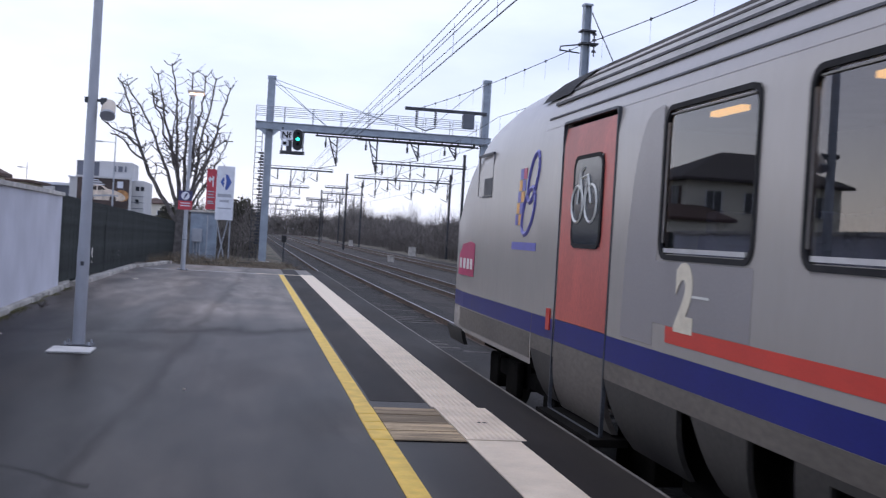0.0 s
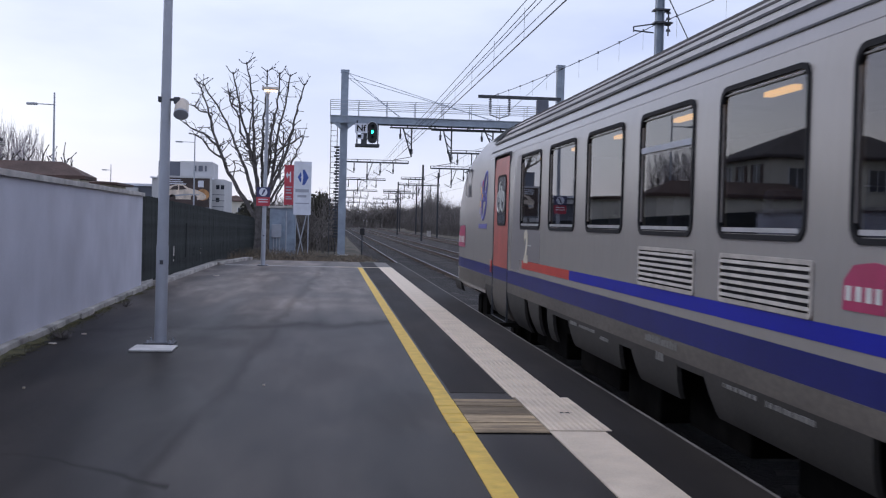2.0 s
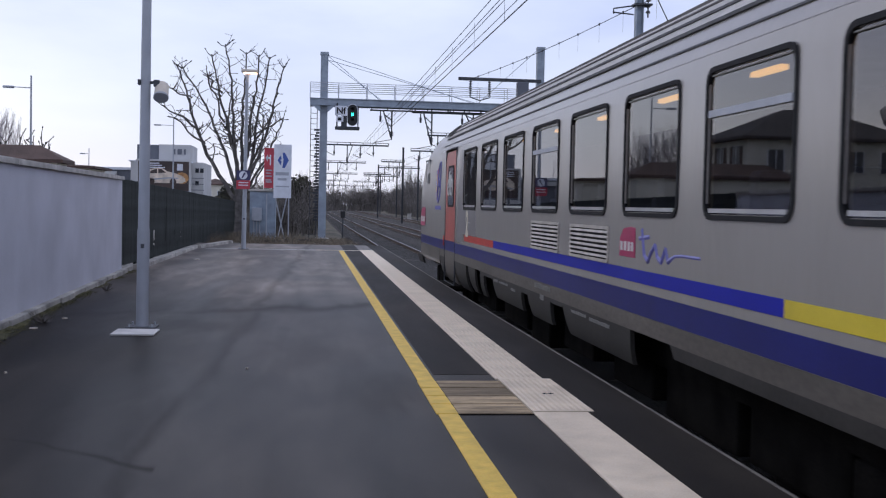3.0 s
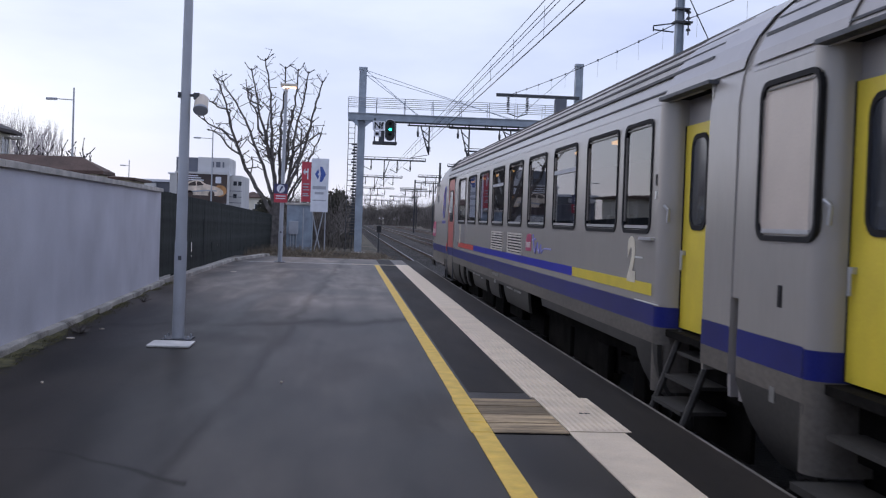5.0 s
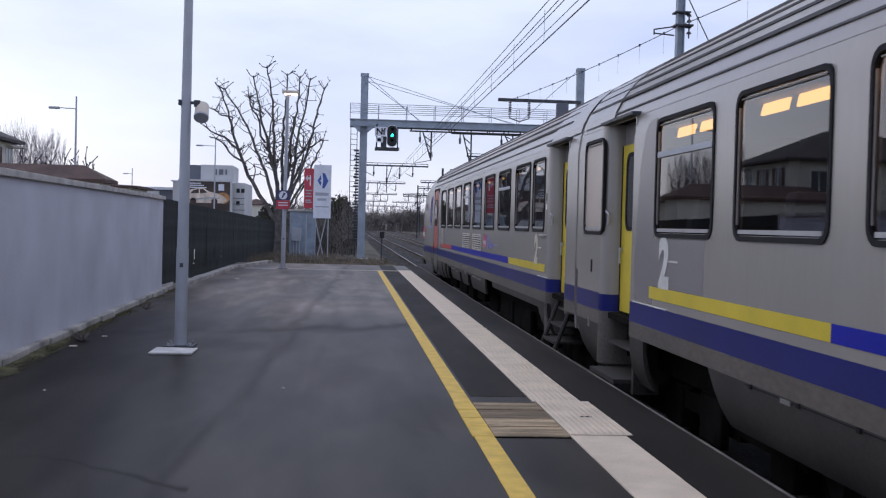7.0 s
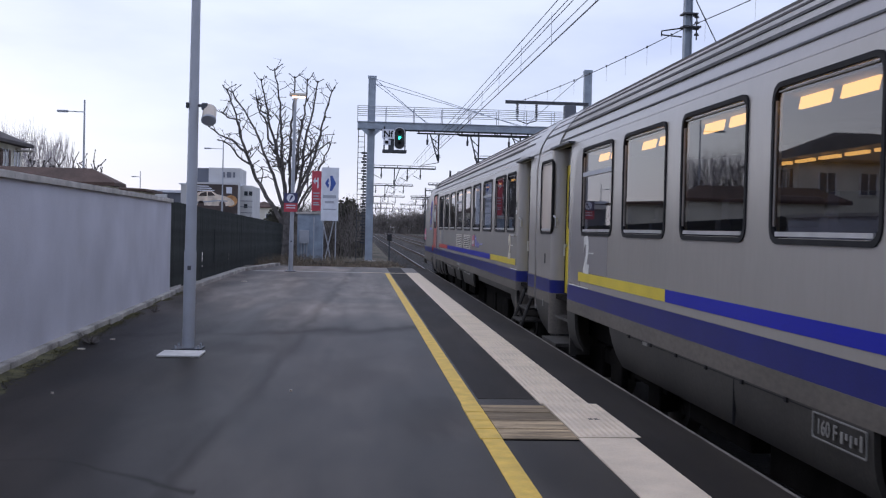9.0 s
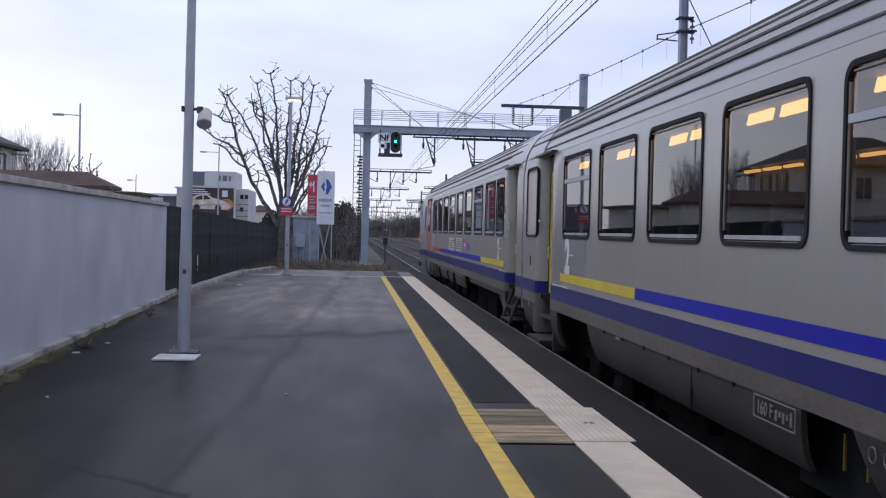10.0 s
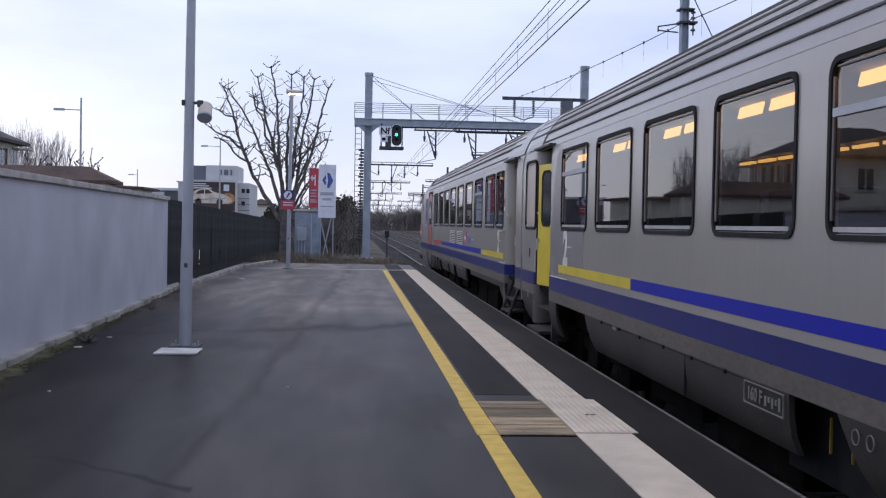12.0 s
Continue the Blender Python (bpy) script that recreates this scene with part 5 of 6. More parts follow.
def scrub(bm, rnd, x, y, z, h, w, count, r=0.02):
    for _ in range(count):
        a, rr = rnd.uniform(0, 6.28), w * math.sqrt(rnd.random())
        bx_, by_ = x + rr * 0.6 * math.cos(a), y + rr * 0.6 * math.sin(a)
        hh = h * rnd.uniform(0.45, 1.0)
        mid = Vector((bx_ + rnd.uniform(-.25, .25) * w, by_ + rnd.uniform(-.25, .25) * w, z + hh * 0.55))
        tube(bm, (bx_, by_, z), mid, r, r * 0.75, 3, cap=False)
        for _ in range(4):
            e = mid + Vector((rnd.uniform(-.5, .5) * w, rnd.uniform(-.5, .5) * w, rnd.uniform(0.1, 0.45) * hh))
            tube(bm, mid, e, r * 0.7, r * 0.3, 3, cap=False)
            for _ in range(2):
                tube(bm, mid.lerp(e, rnd.uniform(.3, .9)), e + Vector((rnd.uniform(-.3, .3) * w, rnd.uniform(-.3, .3) * w, rnd.uniform(-.1, .3) * hh * .6)), r * 0.45, r * 0.2, 3, cap=False)


rw = random.Random(33)
bm = bmesh.new()
for i in range(330):
    y = 66 + 240 * (i / 330) ** 1.3
    x = 19.5 + abs(rw.gauss(0, 4.0)) + (y - 66) * 0.006
    clump = 0.72 + 0.75 * noise.noise((x * 0.11, y * 0.055, 7.0))
    scrub(bm, rw, x, y, -0.8, (rw.uniform(4.4, 7.4) + (y - 66) * 0.014) * clump, rw.uniform(1.4, 2.6), 16, 0.028)
tagged(part("scrub_wood", bm, M_TWIG), "dense brown leafless scrub along the far side of the line", "scrub", kind="stuff")
bm = bmesh.new()
for i in range(70):
    y = rw.uniform(64, 130)
    scrub(bm, rw, rw.uniform(-2.6, 0.2) + (y - 64) * 0.0, y, -0.6, rw.uniform(2.0, 4.3), 1.3, 14, 0.022)
for i in range(60):
    scrub(bm, rw, rw.uniform(-9.5, -4.2), rw.uniform(63, 75), -0.4, rw.uniform(1.0, 2.2), 1.2, 12, 0.02)
tagged(part("scrub_hedge", bm, M_TWIG), "brown leafless bushes behind the sign and cabinet", "scrub", kind="stuff")


def evergreen(at, lumps, label, count=420, leaf=0.16):
    bush = thing("evergreen_bush", at, label, "bush", "evergreen bushes")
    bm = bmesh.new()
    for cx, cy, cz, cr in lumps:
        for _ in range(count):
            v = Vector((rw.gauss(0, 1), rw.gauss(0, 1), rw.gauss(0, 1))).normalized() * cr * rw.uniform(0.55, 1.1)
            c = Vector((cx, cy, max(0.05, cz + v.z))) + Vector((v.x, v.y, 0))
            a, q = rw.uniform(0, 6.28), rw.uniform(0.4, 1) * leaf
            bm.faces.new([bm.verts.new(c + Vector((q * math.cos(a + k * 2.1), q * rw.uniform(-0.8, 0.8), q * math.sin(a + k * 2.1)))) for k in range(3)])
    part("foliage", bm, M_EVERGREEN, bush)
    bm = bmesh.new()
    tube(bm, (0, 0, 0), (0, 0, 1.8), 0.12, 0.07, 6)
    part("trunk", bm, M_BARK, bush)


evergreen(pose(-7.6, 104, -0.3), ((0, 0, 1.6, 1.2), (-1.0, 0, 1.3, 0.9), (1.0, 0, 1.4, 1.0), (0.2, 0, 2.4, 0.9)), "dark evergreen bush before a distant house")
evergreen(pose(-0.62, 73, -0.6), ((0, 0, 2.2, 1.15), (-0.7, 0.4, 1.4, 1.1), (0.5, -0.2, 1.3, 1.0), (-0.1, 0.2, 3.1, 0.8), (0.2, 0, 0.7, 1.1)), "dark ivy-grown bush between a shop sign and a gantry", 520, 0.13)
bm = bmesh.new()
for i in range(260):
    y = 330 + rw.uniform(0, 160)
    x = rw.uniform(-70, 80)
    scrub(bm, rw, x, y, -0.8, rw.uniform(6, 10), 4.0, 22, 0.08)
for i in range(40):
    y = 140 + rw.uniform(0, 160)
    scrub(bm, rw, rw.uniform(-9, -1.5), y, -0.8, rw.uniform(4, 7), 2.4, 20, 0.045)
tagged(part("distant_wood", bm, M_TWIG), "hazy brown leafless wood far down the line", "wood", kind="stuff")
bm = bmesh.new()
for i in range(9000):
    x, y = rw.uniform(-4.2, 2.0), 40.4 + rw.random() ** 1.4 * 22
    if noise.noise((x * 1.5, y * 0.5, 1)) < (-0.05 if y > 42 else 0.12):
        continue
    h = rw.uniform(0.05, 0.32) * (1.5 if x < -0.8 else 0.8) * (1.2 if y > 43 else 0.7)
    a = rw.uniform(0, 6.28)
    z = ground_z(x, y) - 0.02
    dx, dy = math.cos(a) * 0.012, math.sin(a) * 0.012
    lx, ly = rw.uniform(-1.3, 1.3) * h, rw.uniform(-.5, .5) * h
    v = [bm.verts.new(p) for p in ((x - dx, y - dy, z), (x + dx, y + dy, z), (x + lx, y + ly, z + h))]
    bm.faces.new(v)
tagged(part("dry_grass", bm, M_DRYGRASS), "straw-coloured dead grass past the platform end", "grass", kind="stuff")
for x, y, w_ in ((-1.6, 47.0, 1.2), (-0.2, 52, 0.7), (-2.6, 49.5, 0.8)):
    bm = bmesh.new()
    box(bm, -w_ / 2, w_ / 2, -0.12, 0.12, 0, 0.16, bevel=0.02)
    tagged(part("old_sleeper", bm, M_SLEEPER, at=pose(x, y, ground_z(x, y) - 0.02, 0, 0, x * 20)), "old dark timber lying in the grass", "timber", "old timbers")


# ---- the train ----
PROFILE = [(-0.2, 1.10), (-0.1, 1.20), (0.0, 1.285), (0.1, 1.345), (0.2, 1.383), (0.3, 1.401), (0.4, 1.408), (0.5, 1.41), (2.40, 1.41), (2.60, 1.385), (2.75, 1.34), (2.90, 1.265),
           (3.05, 1.15), (3.18, 1.0), (3.30, 0.80), (3.40, 0.56), (3.47, 0.28), (3.50, 0.0)]


def half(z):
    for (za, xa), (zb, xb) in zip(PROFILE, PROFILE[1:]):
        if za <= z <= zb:
            return xa + (xb - xa) * (z - za) / (zb - za)
    return PROFILE[0][1] if z < 0 else 0.0


def shell(y0, y1, z0, z1, holes=(), side=-1, inset=0.0):
    """A stretch of the curved side, with square openings (ya, yb, za, zb) through it."""
    ys = sorted({y0, y1, *[h[0] for h in holes], *[h[1] for h in holes]})
    zs = sorted({z0, z1, *[z for z, _ in PROFILE if z0 < z < z1], *[h[2] for h in holes if z0 < h[2] < z1], *[h[3] for h in holes if z0 < h[3] < z1]})
    bm = bmesh.new()
    grid = {}

    def v(i, j):
        if (i, j) not in grid:
            grid[i, j] = bm.verts.new((side * (half(zs[j]) - inset), ys[i], zs[j]))
        return grid[i, j]
    for i in range(len(ys) - 1):
        for j in range(len(zs) - 1):
            cy, cz = (ys[i] + ys[i + 1]) / 2, (zs[j] + zs[j + 1]) / 2
            if any(h[0] < cy < h[1] and h[2] < cz < h[3] for h in holes):
                continue
            f = bm.faces.new((v(i, j), v(i + 1, j), v(i + 1, j + 1), v(i, j + 1)))
            f.smooth = True
    r = bmesh.ops.extrude_face_region(bm, geom=bm.faces[:])
    for e in r["geom"]:
        if isinstance(e, bmesh.types.BMVert):
            e.co.x -= side * 0.05
    return bm


SILL = 0.47     # where the side wall ends and the curved skirt begins


def skirt(y0, y1, zb, slant=0.9):
    """A curved skirt panel; its far edge leans back towards the bottom."""
    zs = sorted({zb, SILL, *[z for z, _ in PROFILE if zb < z < SILL]})
    bm = bmesh.new()
    lean = slant if y1 - y0 > 0.6 else 0.0
    rows = []
    for z in zs:
        a, b = y0, y1 - lean * (SILL - z)
        rows.append([bm.verts.new((-half(z), a + (b - a) * k / 4, z)) for k in range(5)])
    for p, q in zip(rows, rows[1:]):
        for k in range(4):
            bm.faces.new((p[k], p[k + 1], q[k + 1], q[k])).smooth = True
    r = bmesh.ops.extrude_face_region(bm, geom=bm.faces[:])
    for e in r["geom"]:
        if isinstance(e, bmesh.types.BMVert):
            e.co.x += 0.04
    return bm


def rounded(y0, y1, z0, z1, r, x, n=5):
    pts = []
    for cy, cz, a0 in ((y1 - r, z1 - r, 0), (y0 + r, z1 - r, 90), (y0 + r, z0 + r, 180), (y1 - r, z0 + r, 270)):
        for k in range(n):
            a = radians(a0 + 90 * k / (n - 1))
            pts.append(Vector((x, cy + r * math.cos(a), cz + r * math.sin(a))))
    return pts


def ring(y0, y1, z0, z1, w, r, x, d):
    """A rounded frame of width w in the plane x, of depth d."""
    bm = bmesh.new()
    o, i = rounded(y0, y1, z0, z1, r, x), rounded(y0 + w, y1 - w, z0 + w, z1 - w, max(0.02, r - w * 0.6), x)
    loops = []
    for pts, xx in ((o, x + d), (o, x), (i, x), (i, x + d)):
        loops.append([bm.verts.new(Vector((xx, p.y, p.z))) for p in pts])
    n = len(o)
    for a, b in zip(loops, loops[1:] + loops[:1]):
        for k in range(n):
            bm.faces.new((a[k], a[(k + 1) % n], b[(k + 1) % n], b[k]))
    return bm


def band(y0, y1, z0, z1, proud=0.004):
    """A painted stripe that follows the curved side."""
    bm = bmesh.new()
    zs = sorted({z0, z1, *[z for z, _ in PROFILE if z0 < z < z1]})
    for a, b in zip(zs, zs[1:]):
        q = [bm.verts.new((-(half(z) + proud), y, z)) for y, z in ((y0, a), (y1, a), (y1, b), (y0, b))]
        bm.faces.new(q)
    return bm


WIN_W, WIN_Z0, WIN_Z1 = 1.46, 1.44, 2.50
SEAT = bmesh.new()
box(SEAT, -0.48, 0.48, -0.06, 0.10, 0.45, 1.18, bevel=0.05)
box(SEAT, -0.48, 0.48, -0.5, 0.0, 0.28, 0.46, bevel=0.05)
box(SEAT, -0.42, -0.02, -0.08, 0.11, 1.1, 1.34, bevel=0.05)
box(SEAT, 0.02, 0.42, -0.08, 0.11, 1.1, 1.34, bevel=0.05)
SEAT_MESH = bpy.data.meshes.new("seat")
SEAT.to_mesh(SEAT_MESH)
SEAT_MESH.materials.append(M_SEAT)
LAMP_BM = bmesh.new()
plate(LAMP_BM, [Vector((-0.012, -0.235, -0.042)), Vector((0.006, -0.235, 0.042)), Vector((0.006, 0.235, 0.042)), Vector((-0.012, 0.235, -0.042))], (0.02, 0, -0.004))
LAMP_MESH = bpy.data.meshes.new("ceiling_light")
LAMP_BM.to_mesh(LAMP_MESH)
LAMP_MESH.materials.append(M_TUBE)
DIM_BM = bmesh.new()
box(DIM_BM, -0.03, 0.03, -0.24, 0.24, 0, 0.035)
DIM_MESH = bpy.data.meshes.new("ceiling_light")
DIM_BM.to_mesh(DIM_MESH)
DIM_MESH.materials.append(M_TUBEDIM)
LAMP_BM.free(), SEAT.free(), DIM_BM.free()


def train_window(parent, yn, width=WIN_W, hopper=False, material=M_GLASS, z0=WIN_Z0, z1=WIN_Z1):
    """A rubber-framed window whose near edge is at yn."""
    y0, y1 = yn, yn + width
    fr = part("window_frame", ring(y0, y1, z0, z1, 0.036, 0.12, -1.422, 0.035), M_BLACK, parent, "black rubber window frame")
    bm = bmesh.new()
    bm.faces.new([bm.verts.new((-1.40, y, z)) for y, z in ((y0 + 0.03, z0 + 0.03), (y0 + 0.03, z1 - 0.03), (y1 - 0.03, z1 - 0.03), (y1 - 0.03, z0 + 0.03))])
    bm.normal_update()
    if next(iter(bm.faces)).normal.x > 0:
        bmesh.ops.reverse_faces(bm, faces=bm.faces[:])
    pane = part("pane", bm, material, fr)
    pane.visible_shadow = False
    part("sill_strip", bmesh_box(-1.418, -1.404, y0 + 0.1, y1 - 0.1, z0 + 0.050, z0 + 0.080), M_ALU, fr, "pale metal strip")
    part("head_strip", bmesh_box(-1.414, -1.404, y0 + 0.1, y1 - 0.1, z1 - 0.066, z1 - 0.056), M_DIMPRINT, fr)
    if hopper:
        part("hopper_bar", bmesh_box(-1.42, -1.40, y0 + 0.06, y1 - 0.06, z1 - 0.35, z1 - 0.30), M_STEEL, fr, "pale bar of an opening window")


def numeral(parent, y, z, material, h=0.42):
    lettering("class_numeral", "2", h / 0.72, material, parent, pose(-1.416, y, z, 90, 0, -90), thick=0.002, bold=0.028, label="painted class numeral")
    part("numeral_line", bmesh_box(-1.417, -1.412, y - 0.38, y - 0.1, z + 0.21, z + 0.225), M_TWHITE, parent)


def yellow_door(parent, ya, yb):
    """A yellow door leaf in the deep doorway between ya and yb; it turns about its near edge."""
    w = yb - ya
    leaf = part("door", bmesh_box(-0.02, 0.03, 0.004, w - 0.004, 0.63, 2.40), M_TYELLOW, parent, "yellow entrance door with a tall window", at=pose(-1.20, ya, 0))
    part("door_window", ring(0.54, 0.98, 1.49, 2.31, 0.04, 0.13, -0.032, 0.02), M_BLACK, leaf)
    part("pane", bmesh_box(-0.026, -0.022, 0.57, 0.95, 1.52, 2.28), M_WINDOWDARK, leaf)
    part("edge_seal", bmesh_box(-0.032, 0.034, w - 0.004, w + 0.03, 0.63, 2.40), M_BLACK, leaf, "black rubber edge seal")
    bm = bmesh.new()
    tube(bm, (-0.05, 1.09, 1.14), (-0.05, 1.09, 1.31), 0.013, 0.013, 8)
    box(bm, -0.05, -0.02, 1.06, 1.10, 1.27, 1.31)
    part("handle", bm, M_ALU, leaf)
    return leaf


JAMB = 0.16


def jamb(yb, z0, z1):
    """A door pillar that rounds from the coach side into the doorway at yb."""
    bm = bmesh.new()
    pts = [(-1.41 + JAMB * (1 - math.cos(radians(a))), yb + JAMB - JAMB * math.sin(radians(a))) for a in range(0, 91, 15)] + [(-1.02, yb)]
    lo, hi = ([bm.verts.new((x, y, z)) for x, y in pts] for z in (z0, z1))
    for i in range(len(pts) - 1):
        bm.faces.new((lo[i], lo[i + 1], hi[i + 1], hi[i])).smooth = True
    r = bmesh.ops.extrude_face_region(bm, geom=bm.faces[:])
    for e in r["geom"]:
        if isinstance(e, bmesh.types.BMVert):
            e.co.y += 0.012
    return bm


def doorway(parent, ya, yb):
    """The jambs, lintel and floor of a recessed entrance."""
    part("far_jamb", jamb(yb, 0.80, 2.66), M_PAINT, parent, "rounded grey door pillar")
    part("jamb_band", jamb(yb, 0.618, 0.80), M_BLUE, parent)
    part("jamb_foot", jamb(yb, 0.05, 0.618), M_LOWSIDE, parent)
    bm = bmesh.new()
    box(bm, -1.40, -1.02, ya - 0.03, ya + 0.003, 0.42, 2.62)
    part("near_jamb", bm, M_PAINT, parent)
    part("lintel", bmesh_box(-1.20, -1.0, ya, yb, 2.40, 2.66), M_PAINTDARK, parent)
    # Soffit, step plate and threshold carry the doorway's shade in near-black.
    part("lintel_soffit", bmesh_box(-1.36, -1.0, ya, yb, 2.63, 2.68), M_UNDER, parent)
    part("step_shade", bmesh_box(-1.02, -0.98, ya - 0.1, yb + 0.1, -0.3, 0.6), M_UNDER, parent, "near-black plate for the shade behind the steps")
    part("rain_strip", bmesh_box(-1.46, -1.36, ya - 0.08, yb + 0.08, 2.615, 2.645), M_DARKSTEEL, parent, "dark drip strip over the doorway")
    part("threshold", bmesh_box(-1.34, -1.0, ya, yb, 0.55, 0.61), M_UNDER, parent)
    bm = bmesh.new()
    tube(bm, (-1.37, yb - 0.03, 1.55), (-1.37, yb - 0.045, 1.66), 0.014, 0.014, 8)
    tube(bm, (-1.37, yb - 0.045, 1.66), (-1.40, yb - 0.01, 1.70), 0.014, 0.014, 8)
    part("grab_handle", bm, M_ALU, parent)


WHEELS = []


def bogie(parent, y):
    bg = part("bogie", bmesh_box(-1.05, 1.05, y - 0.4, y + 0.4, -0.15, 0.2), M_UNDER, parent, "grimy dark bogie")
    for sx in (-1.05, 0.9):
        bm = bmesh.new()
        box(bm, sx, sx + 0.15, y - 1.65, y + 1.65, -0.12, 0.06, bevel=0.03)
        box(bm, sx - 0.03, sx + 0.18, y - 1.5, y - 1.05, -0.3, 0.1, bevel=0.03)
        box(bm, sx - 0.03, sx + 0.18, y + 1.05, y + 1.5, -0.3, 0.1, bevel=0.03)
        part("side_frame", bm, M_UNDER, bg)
        for dy in (-0.9, 0.9):
            bm = bmesh.new()
            for k in range(5):
                tube(bm, (sx + 0.05, y + dy, 0.08 + k * 0.07), (sx + 0.05, y + dy, 0.115 + k * 0.07), 0.1, 0.1, 10)
            part("spring", bm, M_UNDER, bg)
    for dy in (-1.28, 1.28):
        bm = bmesh.new()
        tube(bm, (-0.95, 0, 0), (0.95, 0, 0), 0.08, 0.08, 10)
        for sx in (-1, 1):
            tube(bm, (sx * 0.685, 0, 0), (sx * 0.82, 0, 0), 0.45, 0.45, 28)
            for k in range(4):
                box(bm, sx * 0.83 - 0.02, sx * 0.83 + 0.02, -0.04, 0.04, 0.16, 0.34, m=pose(0, 0, 0, 90 * k, 0, 0))
        w = part("wheelset", bm, M_WHEEL, parent, at=pose(0, y + dy, -0.095))
        WHEELS.append((w, y + dy))
    box_bm = bmesh.new()
    box(box_bm, -1.16, -1.08, y - 0.25, y + 0.3, -0.25, 0.15, bevel=0.03)
    part("damper", box_bm, M_UNDER, bg)


def coach(name, s0, y0, y1, windows, doors, skirts, label, category, nose=0.0, hoppers=(), lamp_z=2.60):
    """A coach whose origin is s0 along the track; the other numbers are along the same line. nose: where the raked front begins."""
    t = thing(name, pose(AXIS, s0, 0, 0, 0, LEAD), label, category, "coaches of the train")
    loc = lambda s: s - s0
    holes = [(loc(s) + 0.04, loc(s) + w - 0.04, WIN_Z0 + 0.04, WIN_Z1 - 0.04) for s, w, _ in windows]
    holes += [(loc(a), loc(b) + (0 if nose and a > 30 else JAMB), -1, 2.62) for a, b in doors]
    body_end = nose or y1
    part("side_wall", shell(loc(y0), loc(body_end), SILL, 2.90, holes), M_PAINT, t)
    part("side_wall", shell(loc(y0), loc(body_end), -0.1, 2.90, (), side=1), M_PAINT, t)
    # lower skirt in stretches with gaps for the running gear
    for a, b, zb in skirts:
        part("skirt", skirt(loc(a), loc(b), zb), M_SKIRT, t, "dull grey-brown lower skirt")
    solid = []
    cur = y0
    for a, b in sorted(doors):
        solid.append((cur, a))
        cur = b if nose and a > 30 else b + JAMB
    solid.append((cur, body_end))
    for a, b in solid:
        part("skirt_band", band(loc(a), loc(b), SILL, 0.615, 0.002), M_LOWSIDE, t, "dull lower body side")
        part("blue_band", band(loc(a), loc(b), 0.618, 0.81, 0.003), M_BLUE, t, "dark blue band")
    # roof
    bm = bmesh.new()
    zs = [z for z, _ in PROFILE if z >= 2.90]
    arc = [(-half(z), z) for z in zs] + [(half(z), z) for z in reversed(zs[:-1])]
    ring_a = [bm.verts.new((x, loc(y0), z)) for x, z in arc]
    ring_b = [bm.verts.new((x, loc(body_end), z)) for x, z in arc]
    for i in range(len(arc) - 1):
        bm.faces.new((ring_a[i], ring_a[i + 1], ring_b[i + 1], ring_b[i])).smooth = True
    part("roof", bm, M_ROOF, t, "dirty grey ribbed roof")
    for z, h, p in ((2.61, 0.006, 0.003), (2.72, 0.016, 0.012), (2.87, 0.026, 0.026), (2.99, 0.02, 0.02), (3.10, 0.016, 0.018), (3.20, 0.014, 0.016), (3.30, 0.014, 0.016), (3.39, 0.012, 0.014)):
        bm = bmesh.new()
        box(bm, -half(z) - p, -half(z) + 0.03, loc(y0) + 0.9, loc(body_end) - 0.05, z - h / 2, z + h / 2)
        part("gutter" if z < 3 else "roof_rib", bm, M_PAINTDARK if z < 2.7 else M_DARKSTEEL if z < 3 else M_RIB, t, "thin dark gutter line" if z < 3 else "")
    # ends, floor, inner lining
    for y in (y0, y1 if not nose else None):
        if y is None:
            continue
        bm = bmesh.new()
        pts = [(-half(z), z) for z, _ in PROFILE if z >= 0.3] + [(half(z), z) for z, _ in reversed(PROFILE[:-1]) if z >= 0.3]
        plate(bm, [Vector((x * 0.985, loc(y), z)) for x, z in pts], (0, 0.06 if y == y0 else -0.06, 0))
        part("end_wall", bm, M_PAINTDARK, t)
    part("floor", bmesh_box(-1.0, 1.35, loc(y0) + 0.07, loc(y1) - 1.2, 0.5, 0.7), M_INTERIOR, t)
    part("ceiling_panel", bmesh_box(-1.28, 1.28, loc(y0) + 0.07, loc(body_end), lamp_z + 0.045, lamp_z + 0.08), M_INTERIOR, t)
    part("inner_wall", bmesh_box(1.25, 1.30, loc(y0) + 0.07, loc(body_end), 0.7, 2.78), M_INTERIOR, t)
    ws = sorted(s for s, w, _ in windows)
    for s, w, _ in windows:
        if w < 1.2:
            continue
        for k in (0.2, 1.2):
            share("seat", SEAT_MESH, t, pose(-0.75, loc(s) + k, 0.45, 0, 0, 0 if k < 1 else 180))
        if nose:
            share("rack_light", DIM_MESH, t, pose(-1.16, loc(s) + 1.0, 2.425))
        else:
            for k in (0.80, 1.44):
                share("rack_light", LAMP_MESH, t, pose(-1.19, loc(s) + k, 2.395))
            for k in (0.33, 1.0, 1.68):
                share("rack_light", DIM_MESH, t, pose(1.13, loc(s) + k, 2.375))
    if not nose:
        for x in (-1.19, 1.13):
            part("luggage_rack", bmesh_box(x - 0.14, x + 0.14, loc(ws[0]), loc(ws[-2]) + 1.7, 2.435, 2.45), M_INTERIOR, t, "luggage rack above the windows")
    for i, (s, w, m) in enumerate(windows):
        train_window(t, loc(s), w, s in hoppers, m)
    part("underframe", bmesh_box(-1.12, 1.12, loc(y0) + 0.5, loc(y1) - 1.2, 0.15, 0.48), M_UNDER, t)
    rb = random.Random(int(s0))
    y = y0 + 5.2
